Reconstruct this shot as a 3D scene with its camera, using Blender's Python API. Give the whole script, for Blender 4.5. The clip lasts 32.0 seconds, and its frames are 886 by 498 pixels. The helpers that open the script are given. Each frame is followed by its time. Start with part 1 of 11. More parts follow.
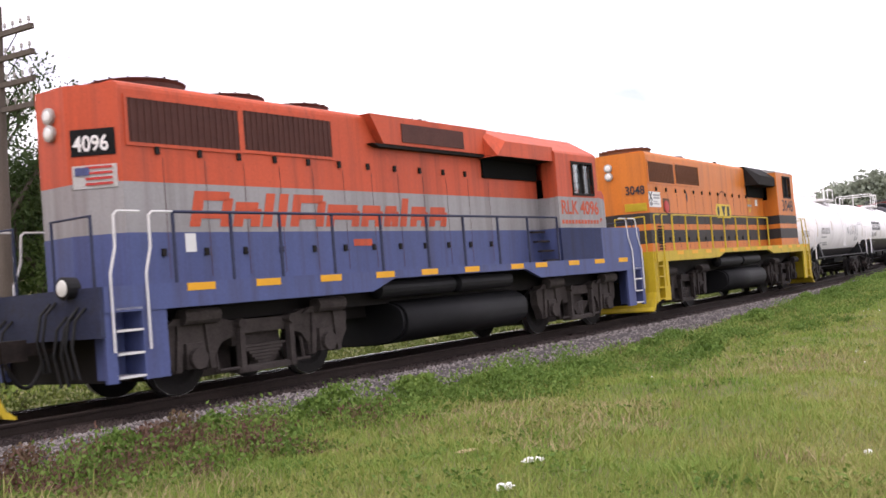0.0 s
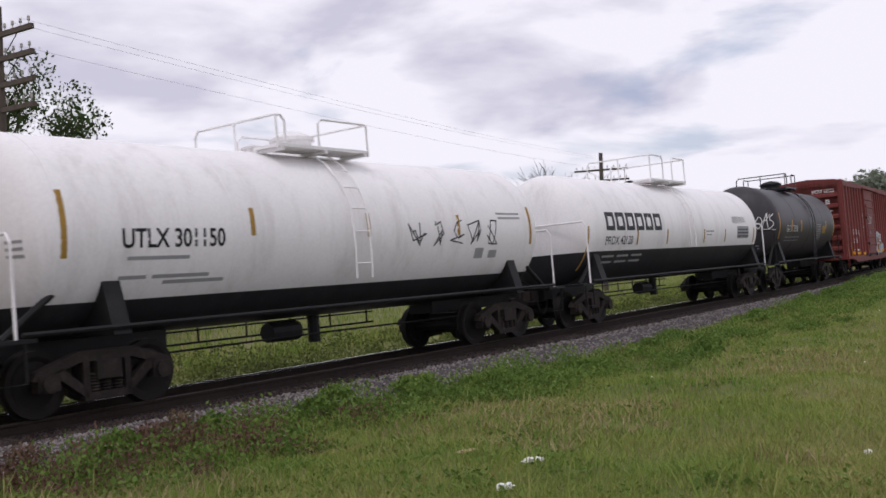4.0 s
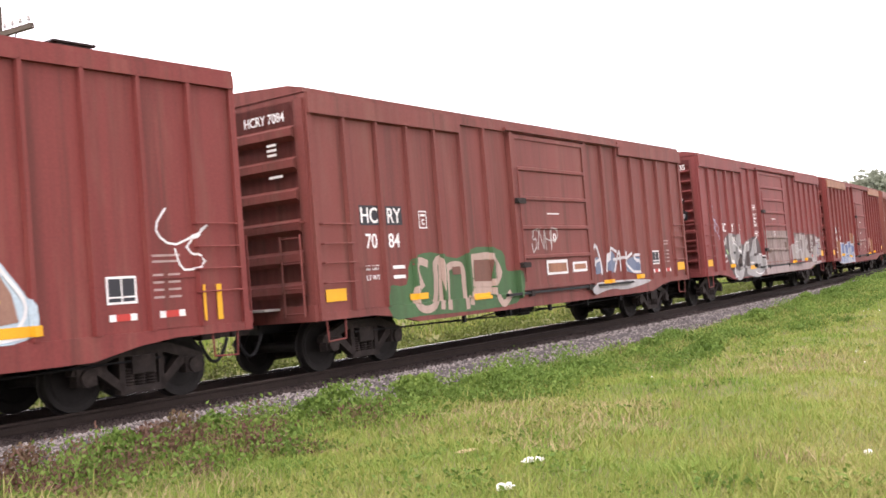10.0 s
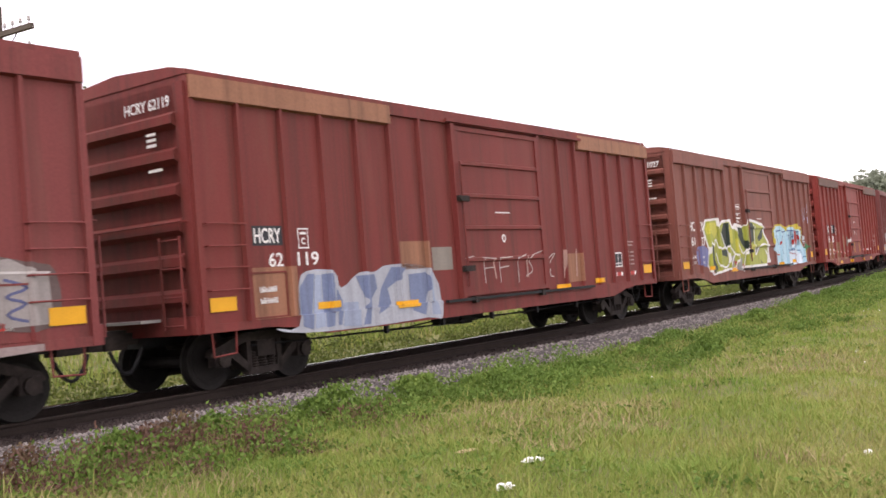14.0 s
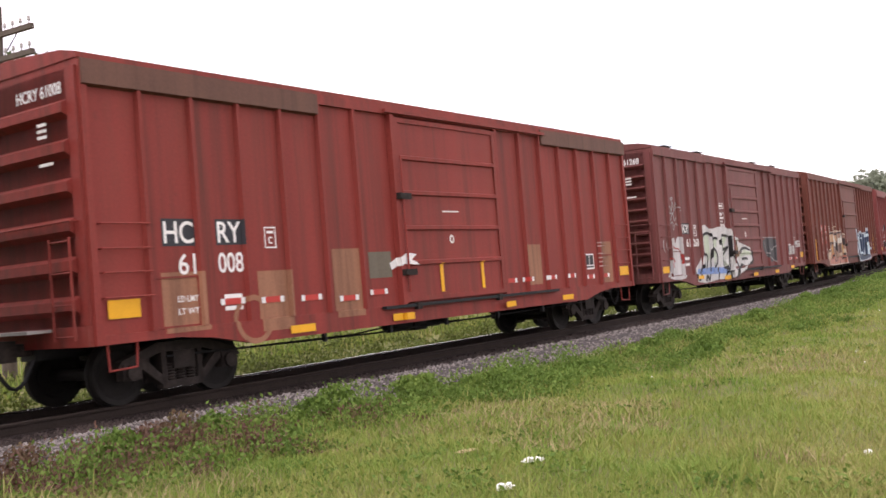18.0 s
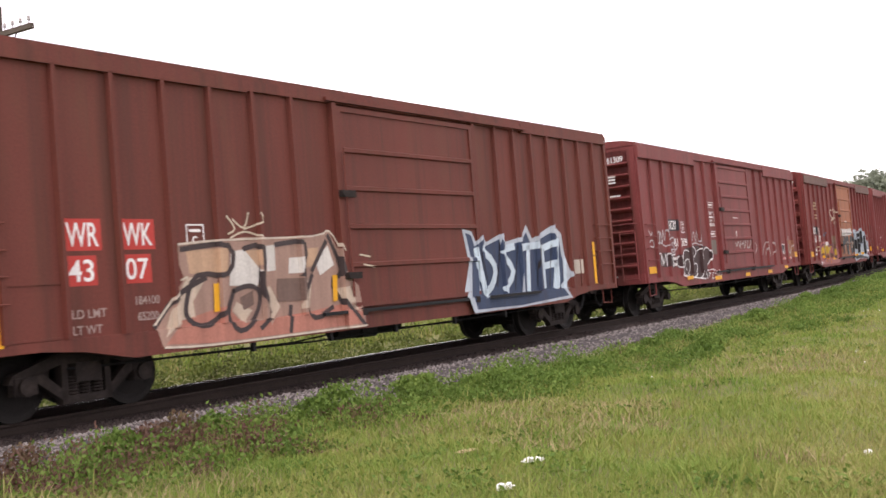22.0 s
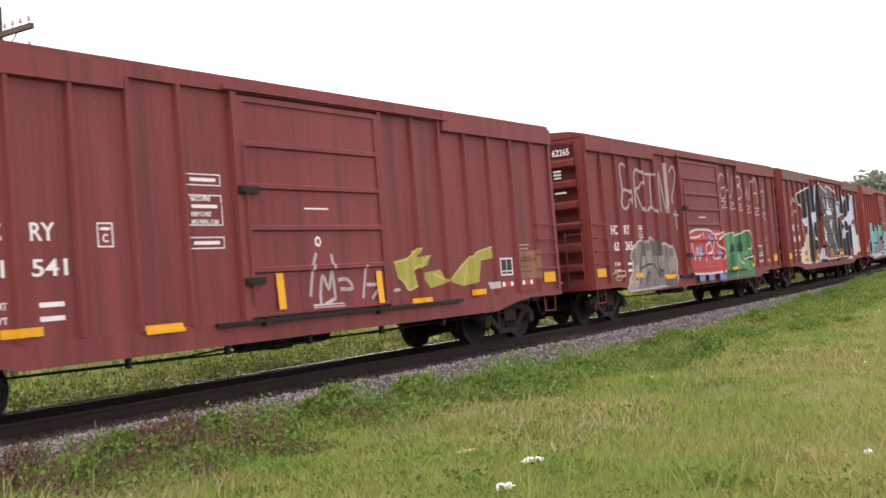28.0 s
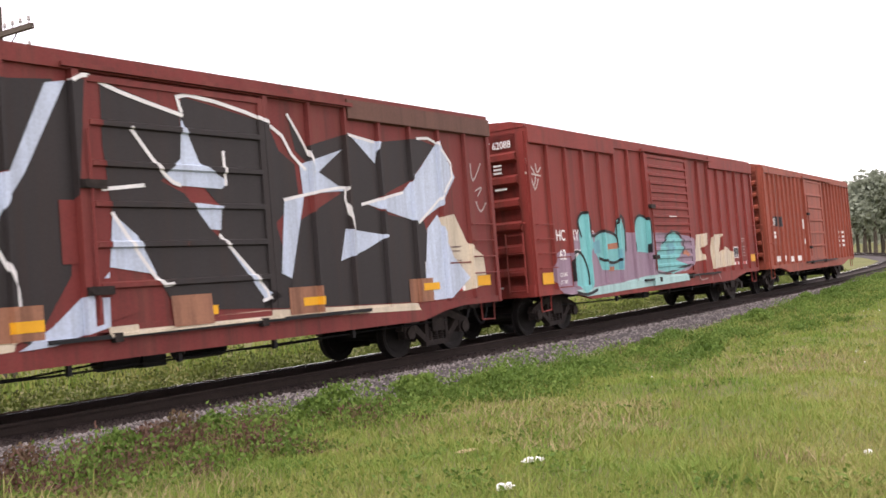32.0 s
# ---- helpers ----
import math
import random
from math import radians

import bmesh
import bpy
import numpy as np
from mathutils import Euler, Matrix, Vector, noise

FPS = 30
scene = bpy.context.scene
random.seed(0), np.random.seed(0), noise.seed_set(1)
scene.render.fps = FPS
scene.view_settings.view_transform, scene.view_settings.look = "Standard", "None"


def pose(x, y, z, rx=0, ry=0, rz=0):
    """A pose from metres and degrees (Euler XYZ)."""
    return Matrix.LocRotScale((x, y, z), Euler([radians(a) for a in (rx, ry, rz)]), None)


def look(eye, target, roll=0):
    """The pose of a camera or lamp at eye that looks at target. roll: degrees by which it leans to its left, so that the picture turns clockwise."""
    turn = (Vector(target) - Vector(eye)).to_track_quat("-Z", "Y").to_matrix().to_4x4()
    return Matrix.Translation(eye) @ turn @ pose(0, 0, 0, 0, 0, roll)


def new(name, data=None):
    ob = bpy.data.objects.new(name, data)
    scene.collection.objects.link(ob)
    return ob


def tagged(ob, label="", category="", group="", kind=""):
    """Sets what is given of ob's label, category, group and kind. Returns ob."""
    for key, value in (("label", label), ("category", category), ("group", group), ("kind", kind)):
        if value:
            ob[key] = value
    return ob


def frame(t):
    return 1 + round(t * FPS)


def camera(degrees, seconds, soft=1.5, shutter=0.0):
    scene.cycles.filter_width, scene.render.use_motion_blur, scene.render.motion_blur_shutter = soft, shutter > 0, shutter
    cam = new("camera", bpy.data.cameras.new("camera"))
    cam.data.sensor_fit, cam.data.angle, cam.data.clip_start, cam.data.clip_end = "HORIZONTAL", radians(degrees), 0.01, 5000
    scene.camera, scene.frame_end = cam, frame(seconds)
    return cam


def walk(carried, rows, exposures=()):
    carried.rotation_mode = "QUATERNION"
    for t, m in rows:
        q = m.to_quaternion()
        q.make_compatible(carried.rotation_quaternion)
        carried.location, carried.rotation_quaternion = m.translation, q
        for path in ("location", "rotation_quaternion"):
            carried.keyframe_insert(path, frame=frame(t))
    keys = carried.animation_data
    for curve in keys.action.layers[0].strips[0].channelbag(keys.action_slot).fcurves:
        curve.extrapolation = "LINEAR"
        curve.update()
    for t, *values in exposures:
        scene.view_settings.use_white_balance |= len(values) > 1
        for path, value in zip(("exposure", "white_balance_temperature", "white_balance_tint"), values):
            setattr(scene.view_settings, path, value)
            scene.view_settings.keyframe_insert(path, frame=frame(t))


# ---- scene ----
EXPOSURES = [(0.0, -0.45, 6400, 21), (1.0, -0.45, 6400, 21), (2.0, -0.95, 6400, 20), (3.0, -1.3, 6200, 18), (3.5, -1.43, 6200, 18), (5.5, -1.5, 6200, 18), (6.0, -1.45, 6200, 18),
             (6.5, -1.25, 6250, 19), (7.0, -0.88, 6300, 20), (8.0, -0.21, 6700, 21), (9.0, -0.02, 6700, 21), (10.0, 0.18, 6700, 21), (11.0, 0.03, 6700, 21), (12.0, -0.25, 6700, 21),
             (13.0, -0.42, 6700, 21), (14.5, -0.23, 6700, 21), (16.0, -0.23, 6700, 21), (18.0, -0.36, 6700, 21), (24.0, -0.36, 6700, 21), (28.0, -0.32, 6700, 21), (32.0, -0.28, 6700, 21)]
# camera, still on its stand beside the track
EYE = 1.888
cam = camera(47.54, 32.0, soft=1.6, shutter=0.12)
VIEW = pose(0, 0, EYE, 90.386, 0, 0) @ pose(0, 0, 0, 0, 0, -2.355)
walk(cam, [(0.0, VIEW), (32.0, VIEW)], EXPOSURES)

# ---- sky and light ----
SUN_AZ, SUN_EL = 205.0, 60.0          # compass degrees from +y, clockwise; behind the camera
world = bpy.data.worlds.new("sky")
scene.world = world
world.use_nodes = True
wn, wl = world.node_tree.nodes, world.node_tree.links
wn.clear()


def wnode(kind, **kw):
    n = wn.new(kind)
    for k, v in kw.items():
        n.inputs[k.replace("_", " ")].default_value = v
    return n


w_out = wn.new("ShaderNodeOutputWorld")
w_bg = wn.new("ShaderNodeBackground")
w_sky = wn.new("ShaderNodeTexSky")
w_sky.sky_type = "NISHITA"
w_sky.sun_disc = False
w_sky.sun_elevation, w_sky.sun_rotation = radians(SUN_EL), radians(SUN_AZ)
w_sky.air_density, w_sky.dust_density = 1.0, 1.2
w_co = wn.new("ShaderNodeTexCoord")
w_sep = wn.new("ShaderNodeSeparateXYZ")
wl.new(w_co.outputs["Generated"], w_sep.inputs[0])
# clouds lie on a flat layer overhead: project the direction on it
w_zp = wn.new("ShaderNodeMath"); w_zp.operation = "ADD"; w_zp.inputs[1].default_value = 0.22
wl.new(w_sep.outputs[2], w_zp.inputs[0])
w_zc = wn.new("ShaderNodeMath"); w_zc.operation = "MAXIMUM"; w_zc.inputs[1].default_value = 0.05
wl.new(w_zp.outputs[0], w_zc.inputs[0])
w_dx = wn.new("ShaderNodeMath"); w_dx.operation = "DIVIDE"
w_dy = wn.new("ShaderNodeMath"); w_dy.operation = "DIVIDE"
wl.new(w_sep.outputs[0], w_dx.inputs[0]); wl.new(w_zc.outputs[0], w_dx.inputs[1])
wl.new(w_sep.outputs[1], w_dy.inputs[0]); wl.new(w_zc.outputs[0], w_dy.inputs[1])
w_com = wn.new("ShaderNodeCombineXYZ")
wl.new(w_dx.outputs[0], w_com.inputs[0]); wl.new(w_dy.outputs[0], w_com.inputs[1])
w_n1 = wnode("ShaderNodeTexNoise", Scale=1.25, Detail=7.0, Roughness=0.52, Distortion=0.35)
w_n2 = wnode("ShaderNodeTexNoise", Scale=1.7, Detail=6.0, Roughness=0.5, Distortion=0.2)
w_off = wn.new("ShaderNodeVectorMath"); w_off.operation = "ADD"; w_off.inputs[1].default_value = (3.7, 1.9, 5.0)
wl.new(w_com.outputs[0], w_n1.inputs["Vector"])
wl.new(w_com.outputs[0], w_off.inputs[0]); wl.new(w_off.outputs[0], w_n2.inputs["Vector"])
w_cov = wn.new("ShaderNodeMapRange")
w_cov.inputs[1].default_value, w_cov.inputs[2].default_value = 0.37, 0.46
w_cov.inputs[3].default_value = 0.5      # thin haze veils the gaps between the clouds
wl.new(w_n1.outputs[0], w_cov.inputs[0])
w_shade = wn.new("ShaderNodeValToRGB")
w_shade.color_ramp.elements[0].position, w_shade.color_ramp.elements[0].color = 0.33, (1.9, 1.88, 2.1, 1)
w_shade.color_ramp.elements[1].position, w_shade.color_ramp.elements[1].color = 0.47, (2.85, 2.83, 2.86, 1)
wl.new(w_n2.outputs[0], w_shade.inputs[0])
w_blue = wn.new("ShaderNodeMixRGB"); w_blue.blend_type = "MULTIPLY"; w_blue.inputs[0].default_value = 1.0
w_blue.inputs[2].default_value = (0.20, 0.235, 0.27, 1)
wl.new(w_sky.outputs[0], w_blue.inputs[1])
w_mix = wn.new("ShaderNodeMixRGB")
wl.new(w_cov.outputs[0], w_mix.inputs[0]); wl.new(w_blue.outputs[0], w_mix.inputs[1]); wl.new(w_shade.outputs[0], w_mix.inputs[2])
wl.new(w_mix.outputs[0], w_bg.inputs[0])
w_bg.inputs[1].default_value = 0.88
wl.new(w_bg.outputs[0], w_out.inputs[0])

sun = new("sun", bpy.data.lights.new("sun", "SUN"))
sun.data.energy, sun.data.angle, sun.data.color = 1.9, radians(12), (1.0, 0.95, 0.88)
sun.matrix_world = look((0, 0, 50), Vector((0, 0, 50)) - Vector((math.sin(radians(SUN_AZ)) * math.cos(radians(SUN_EL)),
                        math.cos(radians(SUN_AZ)) * math.cos(radians(SUN_EL)), math.sin(radians(SUN_EL)))) * 10)

# ---- the line of the track ----
FOOT, AZ, BEND, CANT, SPEED = 12.505, 52.968, 0.001931, 2.877, 9.165
_g = np.linspace(-200, 420, 6201)
# the curve tightens past a hundred metres
_k = np.where(_g < -60, 0.0, np.where(_g < 95, BEND, BEND + 0.0075 * np.clip((_g - 95) / 25, 0, 1)))
_k = np.where(_g > 330, 0.0, _k)
_th = np.concatenate([[0], np.cumsum((_k[1:] + _k[:-1]) / 2 * 0.1)])
_th -= np.interp(0, _g, _th)
_e1 = np.array([math.cos(radians(AZ)), math.sin(radians(AZ))])
_e2 = np.array([-_e1[1], _e1[0]])
_dx = np.concatenate([[0], np.cumsum((np.cos(_th[1:]) + np.cos(_th[:-1])) / 2 * 0.1)])
_dy = np.concatenate([[0], np.cumsum((np.sin(_th[1:]) + np.sin(_th[:-1])) / 2 * 0.1)])
_dx -= np.interp(0, _g, _dx)
_dy -= np.interp(0, _g, _dy)


def line_at(s):
    """Place on the centre line and heading (radians) at s metres along it."""
    a, b, th = np.interp(s, _g, _dx), np.interp(s, _g, _dy), np.interp(s, _g, _th)
    p = _e1 * a + _e2 * (b + FOOT)
    return p[0], p[1], radians(AZ) + th


def car_pose(s, half, lean=0.0):
    """Pose of a vehicle with its middle at s, whose two trucks stand half metres off it."""
    x1, y1, _ = line_at(s - half)
    x2, y2, _ = line_at(s + half)
    return pose((x1 + x2) / 2, (y1 + y2) / 2, 0, 0, 0, math.degrees(math.atan2(y2 - y1, x2 - x1))) @ pose(0, 0, 0, -(CANT + lean), 0, 0)


# ---- materials ----
def material(name, colour, rough=0.6, metal=0.0, vary=0.12, scale=3.0, fine=40.0, bump=0.15, dirt=None, dirt_amount=0.0, dirt_scale=2.0,
             streaks=False, island=0.0, spec=0.22, runs=0.0):
    """A worn surface: colour varied at two scales, with patches of dirt, and a fine relief."""
    m = bpy.data.materials.new(name)
    m.use_nodes = True
    n, l = m.node_tree.nodes, m.node_tree.links
    b = n["Principled BSDF"]
    b.inputs["Roughness"].default_value, b.inputs["Metallic"].default_value = rough, metal
    b.inputs["Specular IOR Level"].default_value = spec
    co = n.new("ShaderNodeTexCoord")
    big = n.new("ShaderNodeTexNoise"); big.inputs["Scale"].default_value = scale; big.inputs["Detail"].default_value = 5
    small = n.new("ShaderNodeTexNoise"); small.inputs["Scale"].default_value = fine; small.inputs["Detail"].default_value = 4
    src = co.outputs["Object"]
    if streaks:
        mp = n.new("ShaderNodeMapping"); mp.inputs["Scale"].default_value = (1, 1, 0.12)
        l.new(src, mp.inputs[0]); l.new(mp.outputs[0], big.inputs["Vector"])
    else:
        l.new(src, big.inputs["Vector"])
    l.new(src, small.inputs["Vector"])
    add = n.new("ShaderNodeMath"); add.operation = "ADD"
    l.new(big.outputs[0], add.inputs[0]); l.new(small.outputs[0], add.inputs[1])
    if island:
        geo = n.new("ShaderNodeNewGeometry")
        mul = n.new("ShaderNodeMath"); mul.operation = "MULTIPLY_ADD"; mul.inputs[1].default_value = island * 2; mul.inputs[2].default_value = -island
        l.new(geo.outputs["Random Per Island"], mul.inputs[0])
        add2 = n.new("ShaderNodeMath"); add2.operation = "ADD"
        l.new(add.outputs[0], add2.inputs[0]); l.new(mul.outputs[0], add2.inputs[1])
        add = add2
    ramp = n.new("ShaderNodeMapRange")
    ramp.inputs[1].default_value, ramp.inputs[2].default_value = 0.6, 1.4
    ramp.inputs[3].default_value, ramp.inputs[4].default_value = 1 - vary, 1 + vary
    l.new(add.outputs[0], ramp.inputs[0])
    mixc = n.new("ShaderNodeVectorMath"); mixc.operation = "SCALE"; mixc.inputs[0].default_value = colour[:3]
    l.new(ramp.outputs[0], mixc.inputs["Scale"])
    out = mixc.outputs[0]
    if dirt:
        dn = n.new("ShaderNodeTexNoise"); dn.inputs["Scale"].default_value = dirt_scale; dn.inputs["Detail"].default_value = 8; dn.inputs["Roughness"].default_value = 0.7
        if streaks:
            mp2 = n.new("ShaderNodeMapping"); mp2.inputs["Scale"].default_value = (1.6, 1.6, 0.22); mp2.inputs["Location"].default_value = (3, 7, 1)
            l.new(src, mp2.inputs[0]); l.new(mp2.outputs[0], dn.inputs["Vector"])
        else:
            l.new(src, dn.inputs["Vector"])
        dr = n.new("ShaderNodeMapRange"); dr.inputs[1].default_value, dr.inputs[2].default_value = 0.5, 0.75
        dr.inputs[4].default_value = dirt_amount
        l.new(dn.outputs[0], dr.inputs[0])
        mx = n.new("ShaderNodeMixRGB"); mx.inputs[2].default_value = (*dirt[:3], 1)
        l.new(dr.outputs[0], mx.inputs[0]); l.new(out, mx.inputs[1])
        out = mx.outputs[0]
    if runs:                          # narrow dark runs of rust and soot down the sheets
        mp3 = n.new("ShaderNodeMapping"); mp3.inputs["Scale"].default_value = (5.5, 5.5, 0.16); mp3.inputs["Location"].default_value = (1, 4, 9)
        rn = n.new("ShaderNodeTexNoise"); rn.inputs["Scale"].default_value = 1.0; rn.inputs["Detail"].default_value = 6; rn.inputs["Roughness"].default_value = 0.65
        l.new(src, mp3.inputs[0]); l.new(mp3.outputs[0], rn.inputs["Vector"])
        rr = n.new("ShaderNodeMapRange"); rr.inputs[1].default_value, rr.inputs[2].default_value = 0.48, 0.70; rr.inputs[4].default_value = runs
        l.new(rn.outputs[0], rr.inputs[0])
        sc = n.new("ShaderNodeTexNoise"); sc.inputs["Scale"].default_value = 7.0; sc.inputs["Detail"].default_value = 9; sc.inputs["Roughness"].default_value = 0.75
        l.new(src, sc.inputs["Vector"])
        sr = n.new("ShaderNodeMapRange"); sr.inputs[1].default_value, sr.inputs[2].default_value = 0.60, 0.70; sr.inputs[4].default_value = runs * 0.8
        l.new(sc.outputs[0], sr.inputs[0])
        mxx = n.new("ShaderNodeMath"); mxx.operation = "MAXIMUM"
        l.new(rr.outputs[0], mxx.inputs[0]); l.new(sr.outputs[0], mxx.inputs[1])
        mr = n.new("ShaderNodeMixRGB"); mr.inputs[2].default_value = (0.052, 0.026, 0.018, 1)
        l.new(mxx.outputs[0], mr.inputs[0]); l.new(out, mr.inputs[1])
        out = mr.outputs[0]
    l.new(out, b.inputs["Base Color"])
    if bump:
        bp = n.new("ShaderNodeBump"); bp.inputs["Strength"].default_value = bump; bp.inputs["Distance"].default_value = 0.02
        l.new(small.outputs[0], bp.inputs["Height"]); l.new(bp.outputs[0], b.inputs["Normal"])
    return m


def glassy(name, colour, alpha=0.25, rough=0.03):
    m = bpy.data.materials.new(name)
    m.use_nodes = True
    b = m.node_tree.nodes["Principled BSDF"]
    b.inputs["Base Color"].default_value = (*colour, 1)
    b.inputs["Roughness"].default_value = rough
    b.inputs["Transmission Weight"].default_value = alpha
    return m


M = {}
M["ballast"] = material("ballast_stone", (0.175, 0.155, 0.150), 0.9, vary=0.6, scale=4, fine=25, bump=0.5, island=0.55)
# oily brown, with the shade under the train added to the colour
M["dark_ballast"] = material("oily_ballast_stone", (0.046, 0.034, 0.031), 0.9, vary=0.5, scale=4, fine=25, bump=0.5, island=0.5)
M["ballast_bed"] = material("ballast_bed", (0.075, 0.066, 0.066), 0.95, vary=0.45, scale=6, fine=60, bump=0.8)
# rust, taken darker to carry the train's shadow
M["rail"] = material("rusty_rail_web", (0.028, 0.020, 0.017), 0.85, 0.1, vary=0.3, fine=30)
M["rail_head"] = material("polished_rail_head", (0.88, 0.88, 0.88), 0.14, 1.0, vary=0.1, bump=0.03)
M["dull_head"] = material("rust_filmed_rail_head", (0.06, 0.045, 0.038), 0.7, 0.3, vary=0.3, fine=30)
M["tie"] = material("creosoted_tie", (0.055, 0.045, 0.04), 0.9, vary=0.35, scale=8, bump=0.4)
M["soil"] = material("soil_and_thatch", (0.14, 0.145, 0.05), 0.95, vary=0.35, scale=0.6, fine=22, bump=0.9, dirt=(0.21, 0.175, 0.095), dirt_amount=0.8, dirt_scale=0.35)
M["steel"] = material("grimy_truck_steel", (0.028, 0.022, 0.020), 0.75, 0.2, vary=0.35, scale=4, fine=30, dirt=(0.075, 0.057, 0.048), dirt_amount=0.7, dirt_scale=5, spec=0.2)
M["wheel"] = material("dark_wheel_steel", (0.015, 0.013, 0.012), 0.7, 0.2, vary=0.3, scale=5)
M["tread"] = material("bright_wheel_tread", (0.55, 0.55, 0.55), 0.3, 1.0, vary=0.1, bump=0.05)
M["black"] = material("black_grimy_paint", (0.012, 0.012, 0.013), 0.6, vary=0.3, scale=3, dirt=(0.035, 0.031, 0.029), dirt_amount=0.5)
M["galv"] = material("galvanised_steel", (0.42, 0.40, 0.38), 0.55, 0.4, vary=0.2, scale=2, dirt=(0.2, 0.13, 0.09), dirt_amount=0.5)
M["white"] = material("white_lettering_paint", (0.78, 0.76, 0.74), 0.6, vary=0.1, fine=60, bump=0.0, dirt=(0.4, 0.25, 0.22), dirt_amount=0.35, dirt_scale=9)
M["yellow"] = material("reflective_yellow", (0.72, 0.36, 0.02), 0.5, vary=0.12, bump=0.0)
M["glass"] = glassy("dark_window_glass", (0.28, 0.31, 0.31), 0.9)
M["truck_dust"] = material("dusty_grey_truck_steel", (0.052, 0.043, 0.039), 0.9, 0.0, vary=0.4, scale=4, fine=30, dirt=(0.028, 0.022, 0.02), dirt_amount=0.8, dirt_scale=3)
# oily dirt whose brown also holds the shadow cast below the cars
M["track_dirt"] = material("oily_brown_track_dirt", (0.034, 0.025, 0.022), 0.95, vary=0.45, scale=3, fine=50, bump=0.9)
# near-black that puts the deep shade of hollows into the colour
M["recess"] = material("black_recess", (0.006, 0.006, 0.006), 0.9, vary=0.2, spec=0.1)
# ---- mesh tools ----
def box(bm, x0, x1, y0, y1, z0, z1):
    vs = [bm.verts.new((x, y, z)) for x in (x0, x1) for y in (y0, y1) for z in (z0, z1)]
    for f in ((0, 1, 3, 2), (4, 6, 7, 5), (0, 4, 5, 1), (2, 3, 7, 6), (0, 2, 6, 4), (1, 5, 7, 3)):
        bm.faces.new([vs[i] for i in f])


def prism(bm, pts, axis, a0, a1):
    """A closed outline, pulled from a0 to a1 along an axis. x: pts are (y, z); y: (x, z); z: (x, y)."""
    def at(p, a):
        return {"x": (a, p[0], p[1]), "y": (p[0], a, p[1]), "z": (p[0], p[1], a)}[axis]
    A = [bm.verts.new(at(p, a0)) for p in pts]
    B = [bm.verts.new(at(p, a1)) for p in pts]
    n = len(pts)
    for i in range(n):
        bm.faces.new((A[i], A[(i + 1) % n], B[(i + 1) % n], B[i]))
    bm.faces.new(A[::-1])
    bm.faces.new(B)


def tube(bm, p0, p1, r, n=8, r1=None):
    p0, p1 = Vector(p0), Vector(p1)
    q = (p1 - p0).to_track_quat("Z", "Y")
    r1 = r if r1 is None else r1
    A, B = [], []
    for i in range(n):
        c = Vector((math.cos(2 * math.pi * i / n), math.sin(2 * math.pi * i / n), 0))
        A.append(bm.verts.new(p0 + q @ (c * r)))
        B.append(bm.verts.new(p1 + q @ (c * r1)))
    for i in range(n):
        bm.faces.new((A[i], A[(i + 1) % n], B[(i + 1) % n], B[i]))
    bm.faces.new(A[::-1])
    bm.faces.new(B)


def pipe(bm, pts, r, n=6):
    """One bent bar through all the points."""
    pts = [Vector(p) for p in pts]
    rings = []
    up = None
    for i, p in enumerate(pts):
        t = (pts[min(i + 1, len(pts) - 1)] - pts[max(i - 1, 0)]).normalized()
        if up is None:
            up = Vector((0, 0, 1)) if abs(t.z) < 0.8 else Vector((1, 0, 0))
        a = t.cross(up).normalized()
        b = a.cross(t)
        up = b
        rings.append([bm.verts.new(p + (a * math.cos(2 * math.pi * k / n) + b * math.sin(2 * math.pi * k / n)) * r) for k in range(n)])
    for A, B in zip(rings, rings[1:]):
        for k in range(n):
            bm.faces.new((A[k], A[(k + 1) % n], B[(k + 1) % n], B[k]))
    bm.faces.new(rings[0][::-1])
    bm.faces.new(rings[-1])


def lathe(bm, prof, axis="x", n=32, centre=(0, 0, 0), caps=True):
    """Turn an outline of (along, radius) round an axis."""
    rings = []
    c = Vector(centre)
    for a, r in prof:
        ring = []
        for i in range(n):
            u, v = r * math.cos(2 * math.pi * i / n), r * math.sin(2 * math.pi * i / n)
            ring.append(bm.verts.new(c + Vector({"x": (a, u, v), "y": (u, a, v), "z": (u, v, a)}[axis])))
        rings.append(ring)
    for A, B in zip(rings, rings[1:]):
        for i in range(n):
            bm.faces.new((A[i], A[(i + 1) % n], B[(i + 1) % n], B[i]))
    if caps:
        bm.faces.new(rings[0][::-1])
        bm.faces.new(rings[-1])


def part(name, bm, mat, parent=None, label="", smooth=False, at=None):
    """Links a bmesh as one mesh object under a thing or a part."""
    bmesh.ops.recalc_face_normals(bm, faces=bm.faces)
    me = bpy.data.meshes.new(name)
    bm.to_mesh(me)
    bm.free()
    me.materials.append(mat)
    if smooth:
        for p in me.polygons:
            p.use_smooth = True
    ob = new(name, me)
    if parent:
        ob.parent = parent
    if at:
        ob.location = at
    if label:
        tagged(ob, label)
    return ob


def again(ob, at, parent=None):
    """Another part on the same mesh."""
    o = new(ob.name.split(".")[0], ob.data)
    o.parent = parent or ob.parent
    o.location = at
    return o


